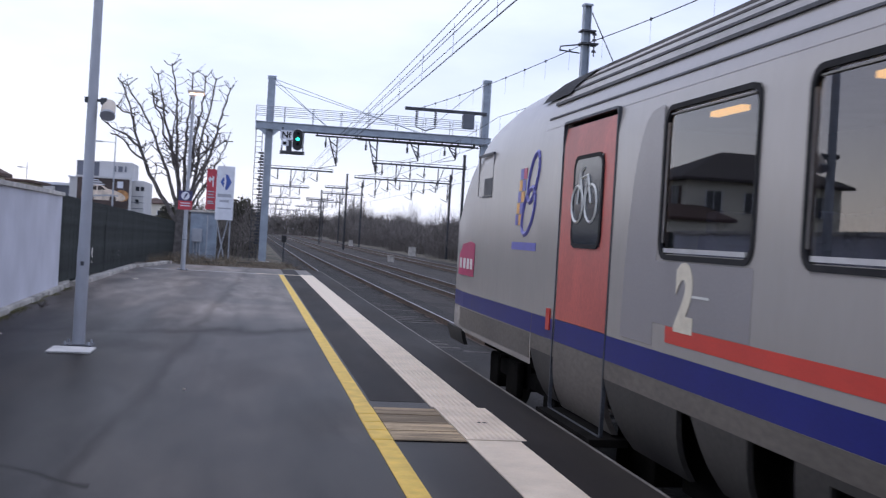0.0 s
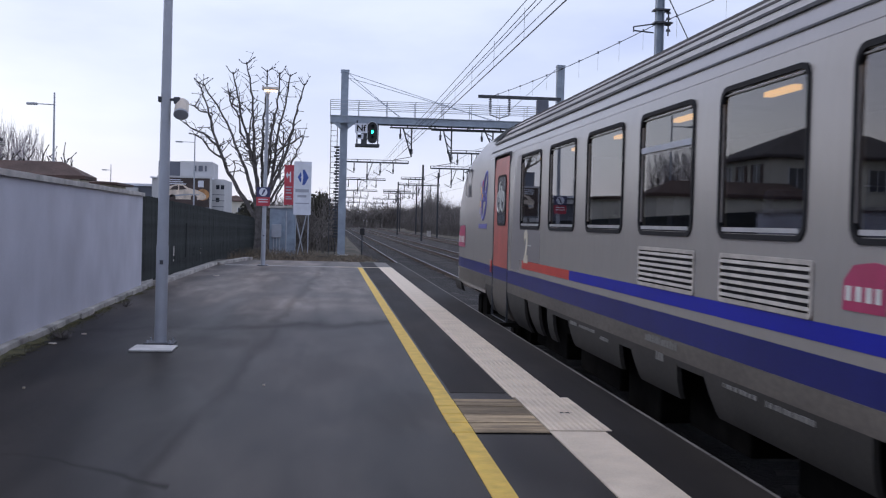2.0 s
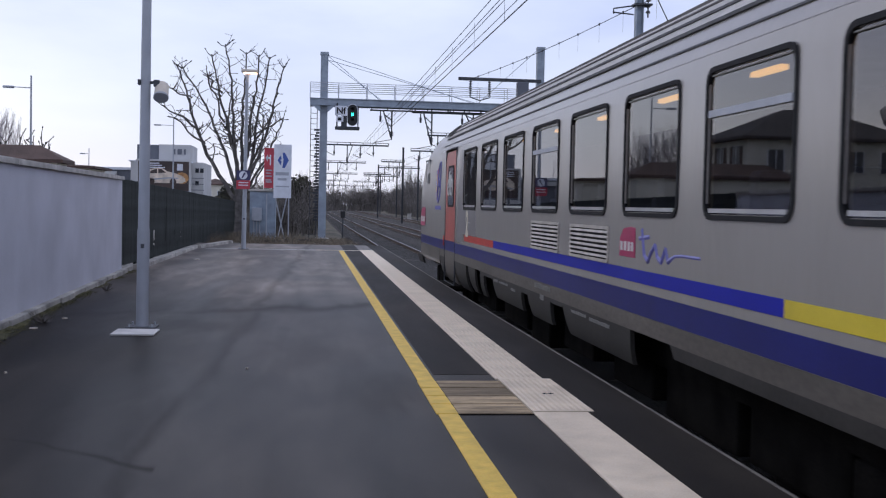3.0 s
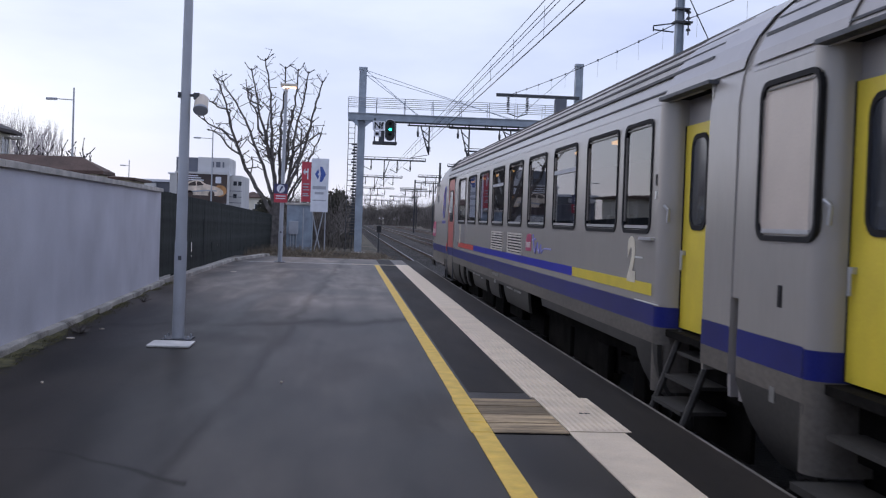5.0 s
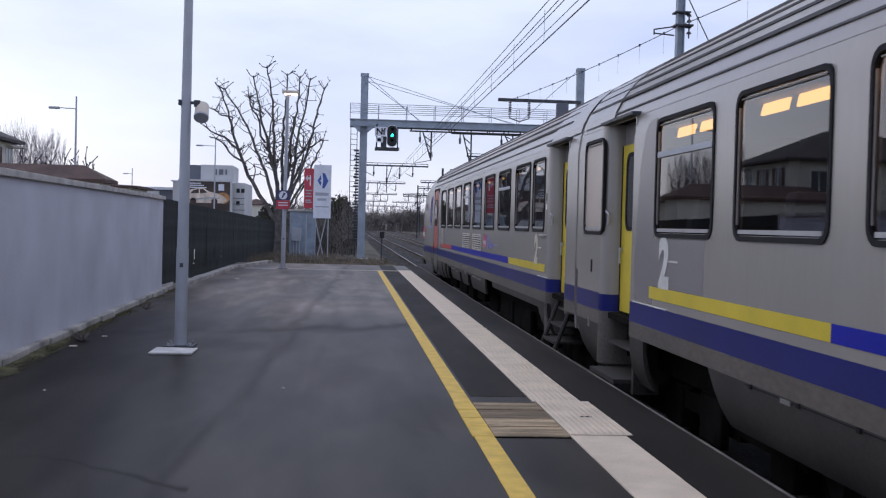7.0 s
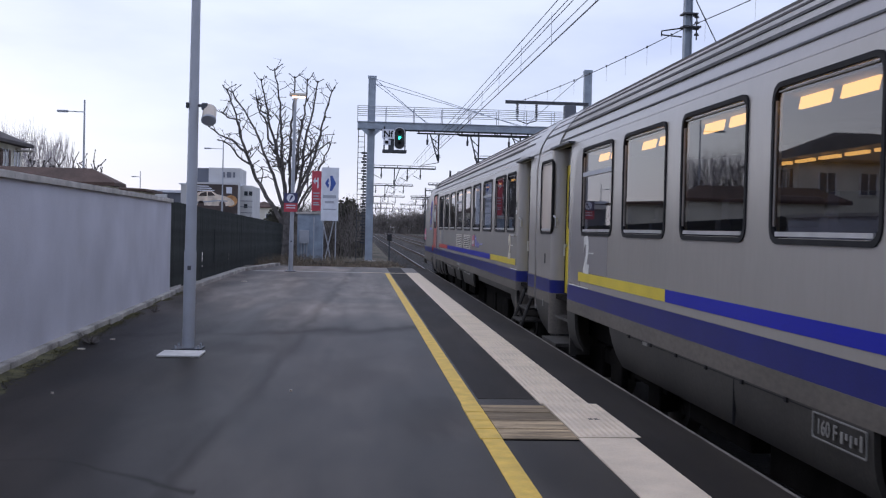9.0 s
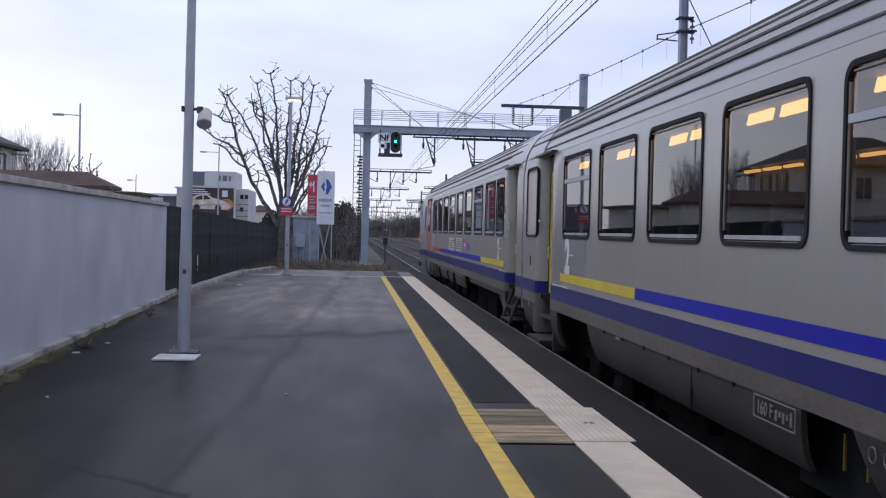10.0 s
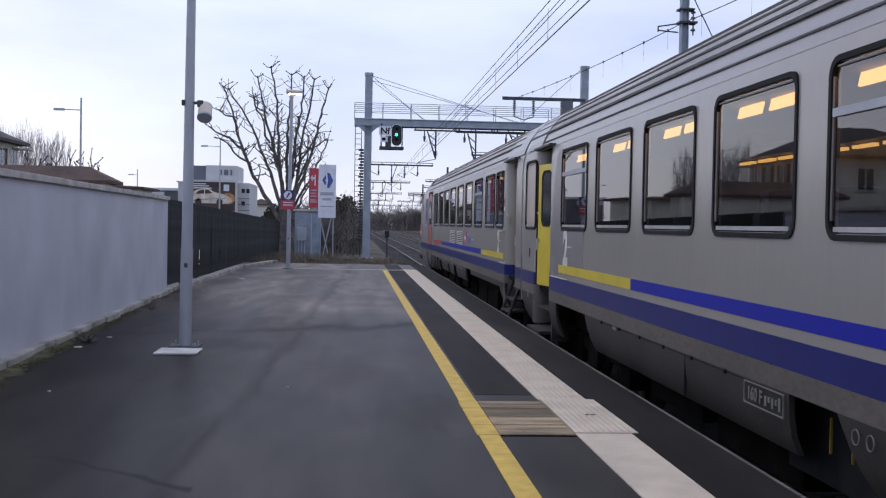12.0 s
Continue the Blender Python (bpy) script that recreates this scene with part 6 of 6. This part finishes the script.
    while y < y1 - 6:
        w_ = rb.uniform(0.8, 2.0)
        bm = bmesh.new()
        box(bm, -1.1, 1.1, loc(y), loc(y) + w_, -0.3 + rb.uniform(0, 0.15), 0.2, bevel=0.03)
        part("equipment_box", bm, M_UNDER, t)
        y += w_ + rb.uniform(0.2, 0.8)
    return t, loc


# leading coach with the driving cab
W1 = [(21.1 + 2.0 * k, WIN_W, M_GLASS) for k in range(8)] + [(19.85, 1.02, M_GLASS)]
C1, L1 = coach("driving_coach", 30.0, 17.72, 44.4, W1, [(18.33, 19.5), (37.6, 39.05)],
               [(19.5, 20.3, 0.0), (19.5, 25.2, 0.37), (26.25, 28.8, 0.16), (28.78, 29.4, 0.42), (29.38, 30.75, 0.16), (30.7, 31.2, 0.40), (31.1, 33.35, 0.16), (33.3, 34.2, 0.42), (34.15, 34.5, 0.08), (35.05, 35.85, 0.06), (36.08, 37.58, 0.0), (39.07, 39.85, 0.05)],
               "silver-grey driving coach with blue bands and a red door", "train coach", nose=39.85, lamp_z=2.68, hoppers=(W1[1][0], W1[4][0]))
# second coach
W2 = [(12.76 - 2.03 * k, 1.58, M_GLASS) for k in range(9)] + [(16.33, 0.95, M_BLIND)]
C2, L2 = coach("passenger_coach", 4.0, -8.9, 17.56, W2, [(15.12, 16.28)],
               [(16.42, 17.57, -0.05), (14.62, 15.1, 0.0), (6.71, 12.78, 0.08), (-4.0, 6.02, 0.08)],
               "silver-grey passenger coach with blue and yellow bands", "train coach", hoppers=(W2[0][0], W2[4][0]))

# raked cab front, built from cross-sections that shrink towards the nose
bm = bmesh.new()
rings = []
for s, wd, top in ((39.85, 1.0, 3.50), (41.2, 1.0, 3.48), (42.0, 1.0, 3.45), (42.8, 0.998, 3.33), (43.4, 0.99, 3.05),
                   (43.8, 0.98, 2.72), (44.15, 0.965, 2.25), (44.38, 0.93, 1.75), (44.5, 0.85, 1.25), (44.54, 0.7, 0.95)):
    knee = min(1.0, top * 0.6)
    pts = [(-half(z), z) for z, _ in PROFILE if z >= 0.3] + [(half(z), z) for z, _ in reversed(PROFILE[:-1]) if z >= 0.3]
    rings.append([bm.verts.new((x * wd, L1(s), z if z <= knee else knee + (z - knee) * (top - knee) / (3.5 - knee))) for x, z in pts])
for a, b in zip(rings, rings[1:]):
    for i in range(len(a) - 1):
        bm.faces.new((a[i], a[i + 1], b[i + 1], b[i])).smooth = True
bm.faces.new(rings[-1])
part("cab_front", bm, M_PAINT, C1, "rounded raked driving cab")
bm = bmesh.new()
for z0, z1 in ((0.618, 0.81),):
    ys = (39.86, 41.0, 42.0, 43.4, 44.1, 44.38)
    xs = (1.415, 1.415, 1.414, 1.402, 1.369, 1.318)
    for i in range(5):
        q = [bm.verts.new(p) for p in ((-xs[i], L1(ys[i]), z0), (-xs[i + 1], L1(ys[i + 1]), z0), (-xs[i + 1], L1(ys[i + 1]), z1), (-xs[i], L1(ys[i]), z1))]
        bm.faces.new(q)
part("blue_band", bm, M_BLUE, C1, "dark blue band")
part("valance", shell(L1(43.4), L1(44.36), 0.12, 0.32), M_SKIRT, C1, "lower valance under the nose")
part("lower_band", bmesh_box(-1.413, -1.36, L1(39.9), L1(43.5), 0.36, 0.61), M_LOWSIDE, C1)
part("roof_fairing", band(L1(39.5), L1(40.5), 2.95, 3.34, 0.03), M_BLACK, C1, "black roof fairing")

# red door of the cab coach: a flush leaf
rd = part("door", shell(L1(37.62), L1(39.03), 0.82, 2.56), M_REDDOOR, C1, "faded red luggage door")
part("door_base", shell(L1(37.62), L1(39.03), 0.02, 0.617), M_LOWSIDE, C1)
part("door_band", shell(L1(37.62), L1(39.03), 0.618, 0.815), M_BLUE, C1)
part("door_frame", ring(L1(37.57), L1(39.08), -0.02, 2.62, 0.022, 0.05, -1.418, 0.03), M_DARKSTEEL, rd)
part("door_window", ring(L1(37.85), L1(38.66), 1.48, 2.28, 0.035, 0.12, -1.425, 0.03), M_BLACK, rd)
part("pane", bmesh_box(-1.422, -1.414, L1(37.87), L1(38.64), 1.50, 2.26), M_WINDOWDARK, rd)
bm = bmesh.new()
for cy, r in ((38.12, 0.16), (38.50, 0.16)):
    for k in range(16):
        a0, a1 = k * 0.3927, (k + 1) * 0.3927
        tube(bm, (-1.426, L1(cy) + r * math.cos(a0), 1.86 + r * math.sin(a0)), (-1.426, L1(cy) + r * math.cos(a1), 1.86 + r * math.sin(a1)), 0.012, 0.012, 4)
for a, b in (((38.12, 1.86), (38.22, 2.1)), ((38.5, 1.86), (38.42, 2.14)), ((38.22, 2.1), (38.42, 2.08)), ((38.22, 2.1), (38.33, 1.86)), ((38.33, 1.86), (38.42, 2.08)), ((38.42, 2.14), (38.34, 2.17))):
    tube(bm, (-1.426, L1(a[0]), a[1]), (-1.426, L1(b[0]), b[1]), 0.012, 0.012, 4)
part("bicycle_symbol", bm, M_TWHITE, rd, "white bicycle symbol")
part("step", bmesh_box(-1.52, -1.2, L1(37.5), L1(39.1), -0.06, 0.0), M_UNDER, C1)
part("call_button", bmesh_box(-1.425, -1.41, L1(39.18), L1(39.30), 0.70, 0.90), M_RED, C1, "small red panel beside the door")

# stripes, numerals and emblems
for t, L, rows in ((C1, L1, ((33.3, 36.35, M_RED, "red stripe"), (23.19, 33.297, M_BRIGHTBLUE, "bright blue stripe"), (19.74, 23.187, M_TYELLOW, "yellow stripe"))),
                   (C2, L2, ((10.67, 14.45, M_TYELLOW, "yellow stripe"), (-8.7, 10.667, M_BRIGHTBLUE, "bright blue stripe")))):
    for a, b, m, lab in rows:
        part("stripe", band(L(a), L(b), 0.885, 0.995, 0.004), m, t, lab)
part("white_line", bmesh_box(-1.418, -1.41, L2(13.9), L2(15.0), 0.812, 0.822), M_TWHITE, C2)
part("white_line", bmesh_box(-1.418, -1.41, L1(20.3), L1(19.5), 0.812, 0.822), M_TWHITE, C1)
numeral(C1, L1(36.05), 1.0, M_CREAMPAINT)
numeral(C1, L1(20.45), 1.0, M_CREAMPAINT, 0.40)
numeral(C2, L2(14.0), 1.02, M_TWHITE)
for a in (26.98, 29.01):
    v = part("vent", ring(L1(a), L1(a + 1.5), 1.0, 1.34, 0.03, 0.035, -1.425, 0.03), M_VENT, C1, "slatted metal vent")
    part("backing", bmesh_box(-1.413, -1.409, L1(a) + 0.02, L1(a + 1.5) - 0.02, 1.02, 1.32), M_BLACK, v)
    for k in range(6):
        bm = bmesh.new()
        box(bm, -0.006, 0.003, L1(a) + 0.03, L1(a + 1.5) - 0.03, -0.012, 0.012, m=pose(-1.42, 0, 1.055 + k * 0.046, 0, 25, 0))
        part("slat", bm, M_VENT, v)


def emblem_square(parent, L, a, z, sz, wide=1.2):
    bm = bmesh.new()
    plate(bm, [Vector((-1.416, L(a) - x * sz * wide, z + zz * sz)) for x, zz in ((0, 0), (1, 0), (1, 0.95), (0.75, 1.0), (0.25, 0.92), (0.02, 0.6))][::-1], (0.004, 0, 0))
    e = part("emblem", bm, M_MAGENTA, parent, "crimson operator emblem")
    for k, (x, w_) in enumerate(((0.08, 0.2), (0.32, 0.2), (0.56, 0.2), (0.78, 0.18))):
        part("print_bar", bmesh_box(-1.419, -1.4165, L(a) - (x + w_ * 0.7) * sz * wide, L(a) - x * sz * wide, z + 0.2 * sz, z + 0.5 * sz), M_TWHITE, e)


emblem_square(C1, L1, 26.62, 1.09, 0.265, 1.75)
bm = bmesh.new()
pts = [(25.98, 1.34), (25.9, 1.12), (25.8, 1.08), (25.72, 1.16), (25.62, 1.22), (25.56, 1.12), (25.46, 1.09), (25.36, 1.2), (25.30, 1.1), (25.15, 1.15), (25.0, 1.16), (24.6, 1.16)]
for a, b in zip(pts, pts[1:]):
    tube(bm, (-1.395, L1(a[0]), a[1]), (-1.395, L1(b[0]), b[1]), 0.028 if a[0] > 25.2 else 0.02, 0.028 if b[0] > 25.2 else 0.02, 8)
tube(bm, (-1.395, L1(26.05), 1.26), (-1.395, L1(25.78), 1.28), 0.024, 0.024, 8)
part("script_emblem", bm, M_VIOLET, C1, "violet swash")
emblem_square(C1, L1, 43.75, 1.03, 0.44, 2.2)
re = None
for cy, cz, ry, rz in ((40.08, 2.16, 0.17, 0.25), (40.22, 1.82, 0.22, 0.24)):
    bm = bmesh.new()
    for k in range(16):
        a0, a1 = k * 0.3927, (k + 1) * 0.3927
        q = [(cy - 0.12 * math.sin(a) + ry * math.cos(a), cz + rz * math.sin(a)) for a in (a0, a1)]
        tube(bm, (-1.402, L1(q[0][0]), q[0][1]), (-1.402, L1(q[1][0]), q[1][1]), 0.028, 0.028, 6)
    re = part("region_emblem", bm, M_VIOLET, C1, "violet looped line emblem")
for k in range(10):
    r_, c_ = k // 2, k % 2
    y_ = 40.50 + 0.13 * c_ - 0.035 * r_
    part("emblem_patch", bmesh_box(-1.416, -1.411, L1(y_), L1(y_ + 0.12), 1.68 + 0.12 * r_, 1.79 + 0.12 * r_), (M_ORANGE, M_VIOLET, M_MAGENTA)[(r_ + c_) % 2 if r_ < 4 else 2 - c_], re)
part("print_bar", bmesh_box(-1.416, -1.411, L1(39.86), L1(40.85), 1.42, 1.50), M_VIOLET, C1)
hatch = part("cab_hatch", ring(L1(41.98), L1(42.8), 2.02, 2.54, 0.012, 0.03, -1.414, 0.02), M_PAINTDARK, C1, "flush hatch with a thin dark outline")
part("hatch_lip", bmesh_box(-1.424, -1.40, L1(41.98), L1(42.8), 2.515, 2.545), M_DARKSTEEL, hatch)
part("hatch_lip", bmesh_box(-1.418, -1.40, L1(41.98), L1(42.5), 2.01, 2.03), M_DARKSTEEL, hatch)
part("hatch_vent", bmesh_box(-1.417, -1.40, L1(42.0), L1(42.42), 2.04, 2.24), M_DARKSTEEL, hatch, "small dark vent")
# darker rounded paint fields beside and under the end windows
for t, L, near, far, edge in ((C1, L1, 35.1, 36.60, 37.25), (C2, L2, 12.95, 14.36, 14.98)):
    bm = bmesh.new()
    o = [Vector((-1.4125, L(far), 2.52))] + [Vector((-1.4125, L(far) + (L(edge) - L(far)) * math.sin(k * 0.157) ** 0.6, 0.84 + 1.68 * math.cos(k * 0.157))) for k in range(1, 11)] + [Vector((-1.4125, L(far), 0.84))]
    plate(bm, o, (0.003, 0, 0))
    part("paint_field", bm, M_PAINTDARK, t, "slightly darker rounded paint field")
    part("paint_field", bmesh_box(-1.4125, -1.4095, L(near), L(far), 1.0, 1.43), M_PAINTDARK, t, "slightly darker paint field")

# smooth light hoods over the coach ends
for t, L, a, b in ((C1, L1, 17.72, 19.65), (C2, L2, 16.1, 17.55)):
    part("end_hood", band(L(a), L(b), 2.66, 3.34, 0.016), M_PAINT, t, "smooth light grey roof hood at the coach end")
# entrances
doorway(C1, L1(18.33), L1(19.5))
yellow_door(C1, L1(18.33), L1(19.5))
doorway(C2, L2(15.12), L2(16.28))
DOOR2 = yellow_door(C2, L2(15.12), L2(16.28))
st = part("step_ladder", bmesh_box(-1.50, -1.12, L1(18.5), L1(19.3), 0.02, 0.05), M_SKIRT, C1, "folding entrance steps")
for dz, dx in ((0.22, 0.10), (0.42, 0.2)):
    part("tread", bmesh_box(-1.50 + dx, -1.15 + dx, L1(18.5), L1(19.3), dz, dz + 0.03), M_SKIRT, st)
for y in (18.44, 19.3):
    bm = bmesh.new()
    tube(bm, (-1.52, L1(y), -0.12), (-1.25, L1(y), 0.62), 0.03, 0.03, 6)
    part("side_rail", bm, M_SKIRT, st)
st = part("step_plate", bmesh_box(-1.52, -1.1, L2(15.25), L2(16.3), -0.02, 0.025), M_SKIRT, C2, "folding entrance step")
for dz, dx in ((0.30, 0.14),):
    part("tread", bmesh_box(-1.50 + dx, -1.1 + dx, L2(15.2), L2(16.2), dz, dz + 0.03), M_SKIRT, st)
part("step_side", bmesh_box(-1.36, -1.1, L2(15.1), L2(15.18), -0.1, 0.6), M_SKIRT, st)

# technical panel and markings on the second coach's skirt
for y, z, w_ in ((11.2, 0.43, 0.16), (3.5, 0.42, 0.5)):
    part("print_bar", bmesh_box(-1.418, -1.40, L2(y), L2(y + w_), z, z + 0.03), M_DIMPRINT, C2)
rm = random.Random(12)
for y, z, w_, h_ in ((29.38, 0.535, 0.86, 0.062), (29.72, 0.41, 0.22, 0.07), (32.05, 0.405, 0.7, 0.03), (32.85, 0.40, 0.35, 0.04), (31.5, 0.37, 0.3, 0.035), (26.9, 0.40, 0.7, 0.035), (27.75, 0.41, 0.6, 0.03)):
    k = 0.0
    while k < w_:
        q = rm.uniform(0.03, 0.07)
        part("print_bar", bmesh_box(-1.417, -1.38, L1(y + k), L1(y + min(w_, k + q)), z, z + h_ * rm.uniform(0.8, 1)), M_DIMPRINT, C1)
        k += q + rm.uniform(0.015, 0.035)
part("grab_bar", bmesh_box(-1.45, -1.41, L1(19.69), L1(20.12), 1.385, 1.41), M_ALU, C1, "short pale horizontal grab bar")
part("door_plate", bmesh_box(-1.416, -1.40, L1(19.69), L1(19.73), 1.76, 1.83), M_TWHITE, C1, "small white plate")
part("door_plate", bmesh_box(-1.416, -1.40, L1(19.69), L1(19.73), 1.88, 1.98), M_BLACK, C1, "small dark plate")
tp = part("marking_panel", ring(L2(6.76), L2(7.46), 0.30, 0.455, 0.008, 0.009, -1.425, 0.01), M_DIMPRINT, C2, "pale framed technical marking")
lettering("marking_text", "160 F", 0.125, M_DIMPRINT, tp, pose(-1.418, L2(7.27), 0.335, 90, 0, -90), bold=0.002)
for k in range(5):
    part("print_bar", bmesh_box(-1.424, -1.418, L2(7.05 - 0.06 * k), L2(7.08 - 0.06 * k), 0.335 + 0.03 * (k % 2), 0.40 + 0.02 * (k == 4)), M_DIMPRINT, tp)
part("flap_seam", bmesh_box(-1.414, -1.39, L2(7.5), L2(12.0), 0.452, 0.458), M_BLACK, C2)
part("flap_seam", bmesh_box(-1.412, -1.39, L2(8.86), L2(8.872), 0.12, 0.452), M_BLACK, C2)
part("mark", bmesh_box(-1.416, -1.40, L2(16.85), L2(16.93), 0.40, 0.50), M_DIMPRINT, C2, "small pale mark")
part("vent_slot", bmesh_box(-1.417, -1.40, L2(16.80), L2(16.86), 1.02, 1.16), M_BLACK, C2)
for k in range(6):
    part("hinge", bmesh_box(-1.425, -1.40, L2(11.9 - 0.8 * k), L2(11.86 - 0.8 * k), 0.440, 0.470), M_BLACK, C2)
for y in (5.76, 5.59):
    part("filler_cap", ring(L2(y) - 0.045, L2(y) + 0.045, 0.335, 0.425, 0.005, 0.044, -1.425, 0.008), M_DIMPRINT, C2, "thin pale ring of a filler cap")
for y in (6.47, 6.17):
    part("tap", bmesh_box(-1.24, -1.225, L2(y), L2(y + 0.013), 0.14, 0.36), M_OCHRE, C2, "yellow tap lever")
bogie(C1, L1(41.5)), bogie(C1, L1(22.5))
bogie(C2, L2(13.4)), bogie(C2, L2(-4.9))
part("gangway_cover", shell(L1(17.58), L1(17.74), 1.02, 2.9, inset=0.012), M_PAINT, C1, "grey rubber cover between the coaches")
part("gangway_cover", band(L1(17.58), L1(17.74), 2.9, 3.34, -0.012), M_PAINT, C1, "grey rubber cover between the coaches")
part("gangway_bellows", bmesh_box(-0.75, 0.75, L1(17.57), L1(17.75), 0.5, 3.0), M_BLACK, C1, "black rubber gangway")
for k in range(2):
    for sx in (-0.9, 0.8):
        bm = bmesh.new()
        tube(bm, (sx + 0.05, L1(17.75), 0.5), (sx + 0.05, L1(17.60), 0.5), 0.2 - 0.12 * k, 0.2 - 0.12 * k, 14)
        part("buffer", bm, M_UNDER, C1)
for t, L, a, b in ((C2, L2, 5.9, 7.3),):
    # A black plate fills the skirt opening in place of its shade.
    part("recess_shade", bmesh_box(-1.15, -1.05, L(a), L(b), -0.1, 0.4), M_BLACK, t)


# ---- what moves ----
def rolled(t):
    """Smooth interpolation of ROLL by cubic steps."""
    for i in range(len(ROLL) - 1):
        (ta, a), (tb, b) = ROLL[i], ROLL[i + 1]
        if ta <= t <= tb:
            pa = ROLL[max(0, i - 1)]
            pb = ROLL[min(len(ROLL) - 1, i + 2)]
            ma = (b - pa[1]) / (tb - pa[0])
            mb = (pb[1] - a) / (pb[0] - ta)
            h, f = tb - ta, (t - ta) / (tb - ta)
            return (2 * f**3 - 3 * f**2 + 1) * a + (f**3 - 2 * f**2 + f) * h * ma + (-2 * f**3 + 3 * f**2) * b + (f**3 - f**2) * h * mb
    return 0.0


def motions():
    sl = math.sin(radians(LEAD))
    for t, s0 in ((C1, 30.0), (C2, 4.0)):
        walk(t, [(k / 4, pose(AXIS - sl * (rolled(k / 4) + s0 - 8), s0 + rolled(k / 4), 0, 0, 0, LEAD)) for k in range(49)])
    for w, y in WHEELS:
        walk(w, [(k / 10, pose(0, y, -0.095, -math.degrees(rolled(k / 10) / 0.45), 0, 0)) for k in range(121)])
    b = DOOR2.matrix_basis.translation.copy()
    walk(DOOR2, [(0, pose(b.x, b.y, 0)), (9.9, pose(b.x, b.y, 0)), (10.5, pose(b.x, b.y, 0, 0, 0, 4)), (11, pose(b.x, b.y, 0, 0, 0, 7)),
                 (11.5, pose(b.x, b.y, 0, 0, 0, 8.5)), (12, pose(b.x, b.y, 0, 0, 0, 8.5))])


motions()
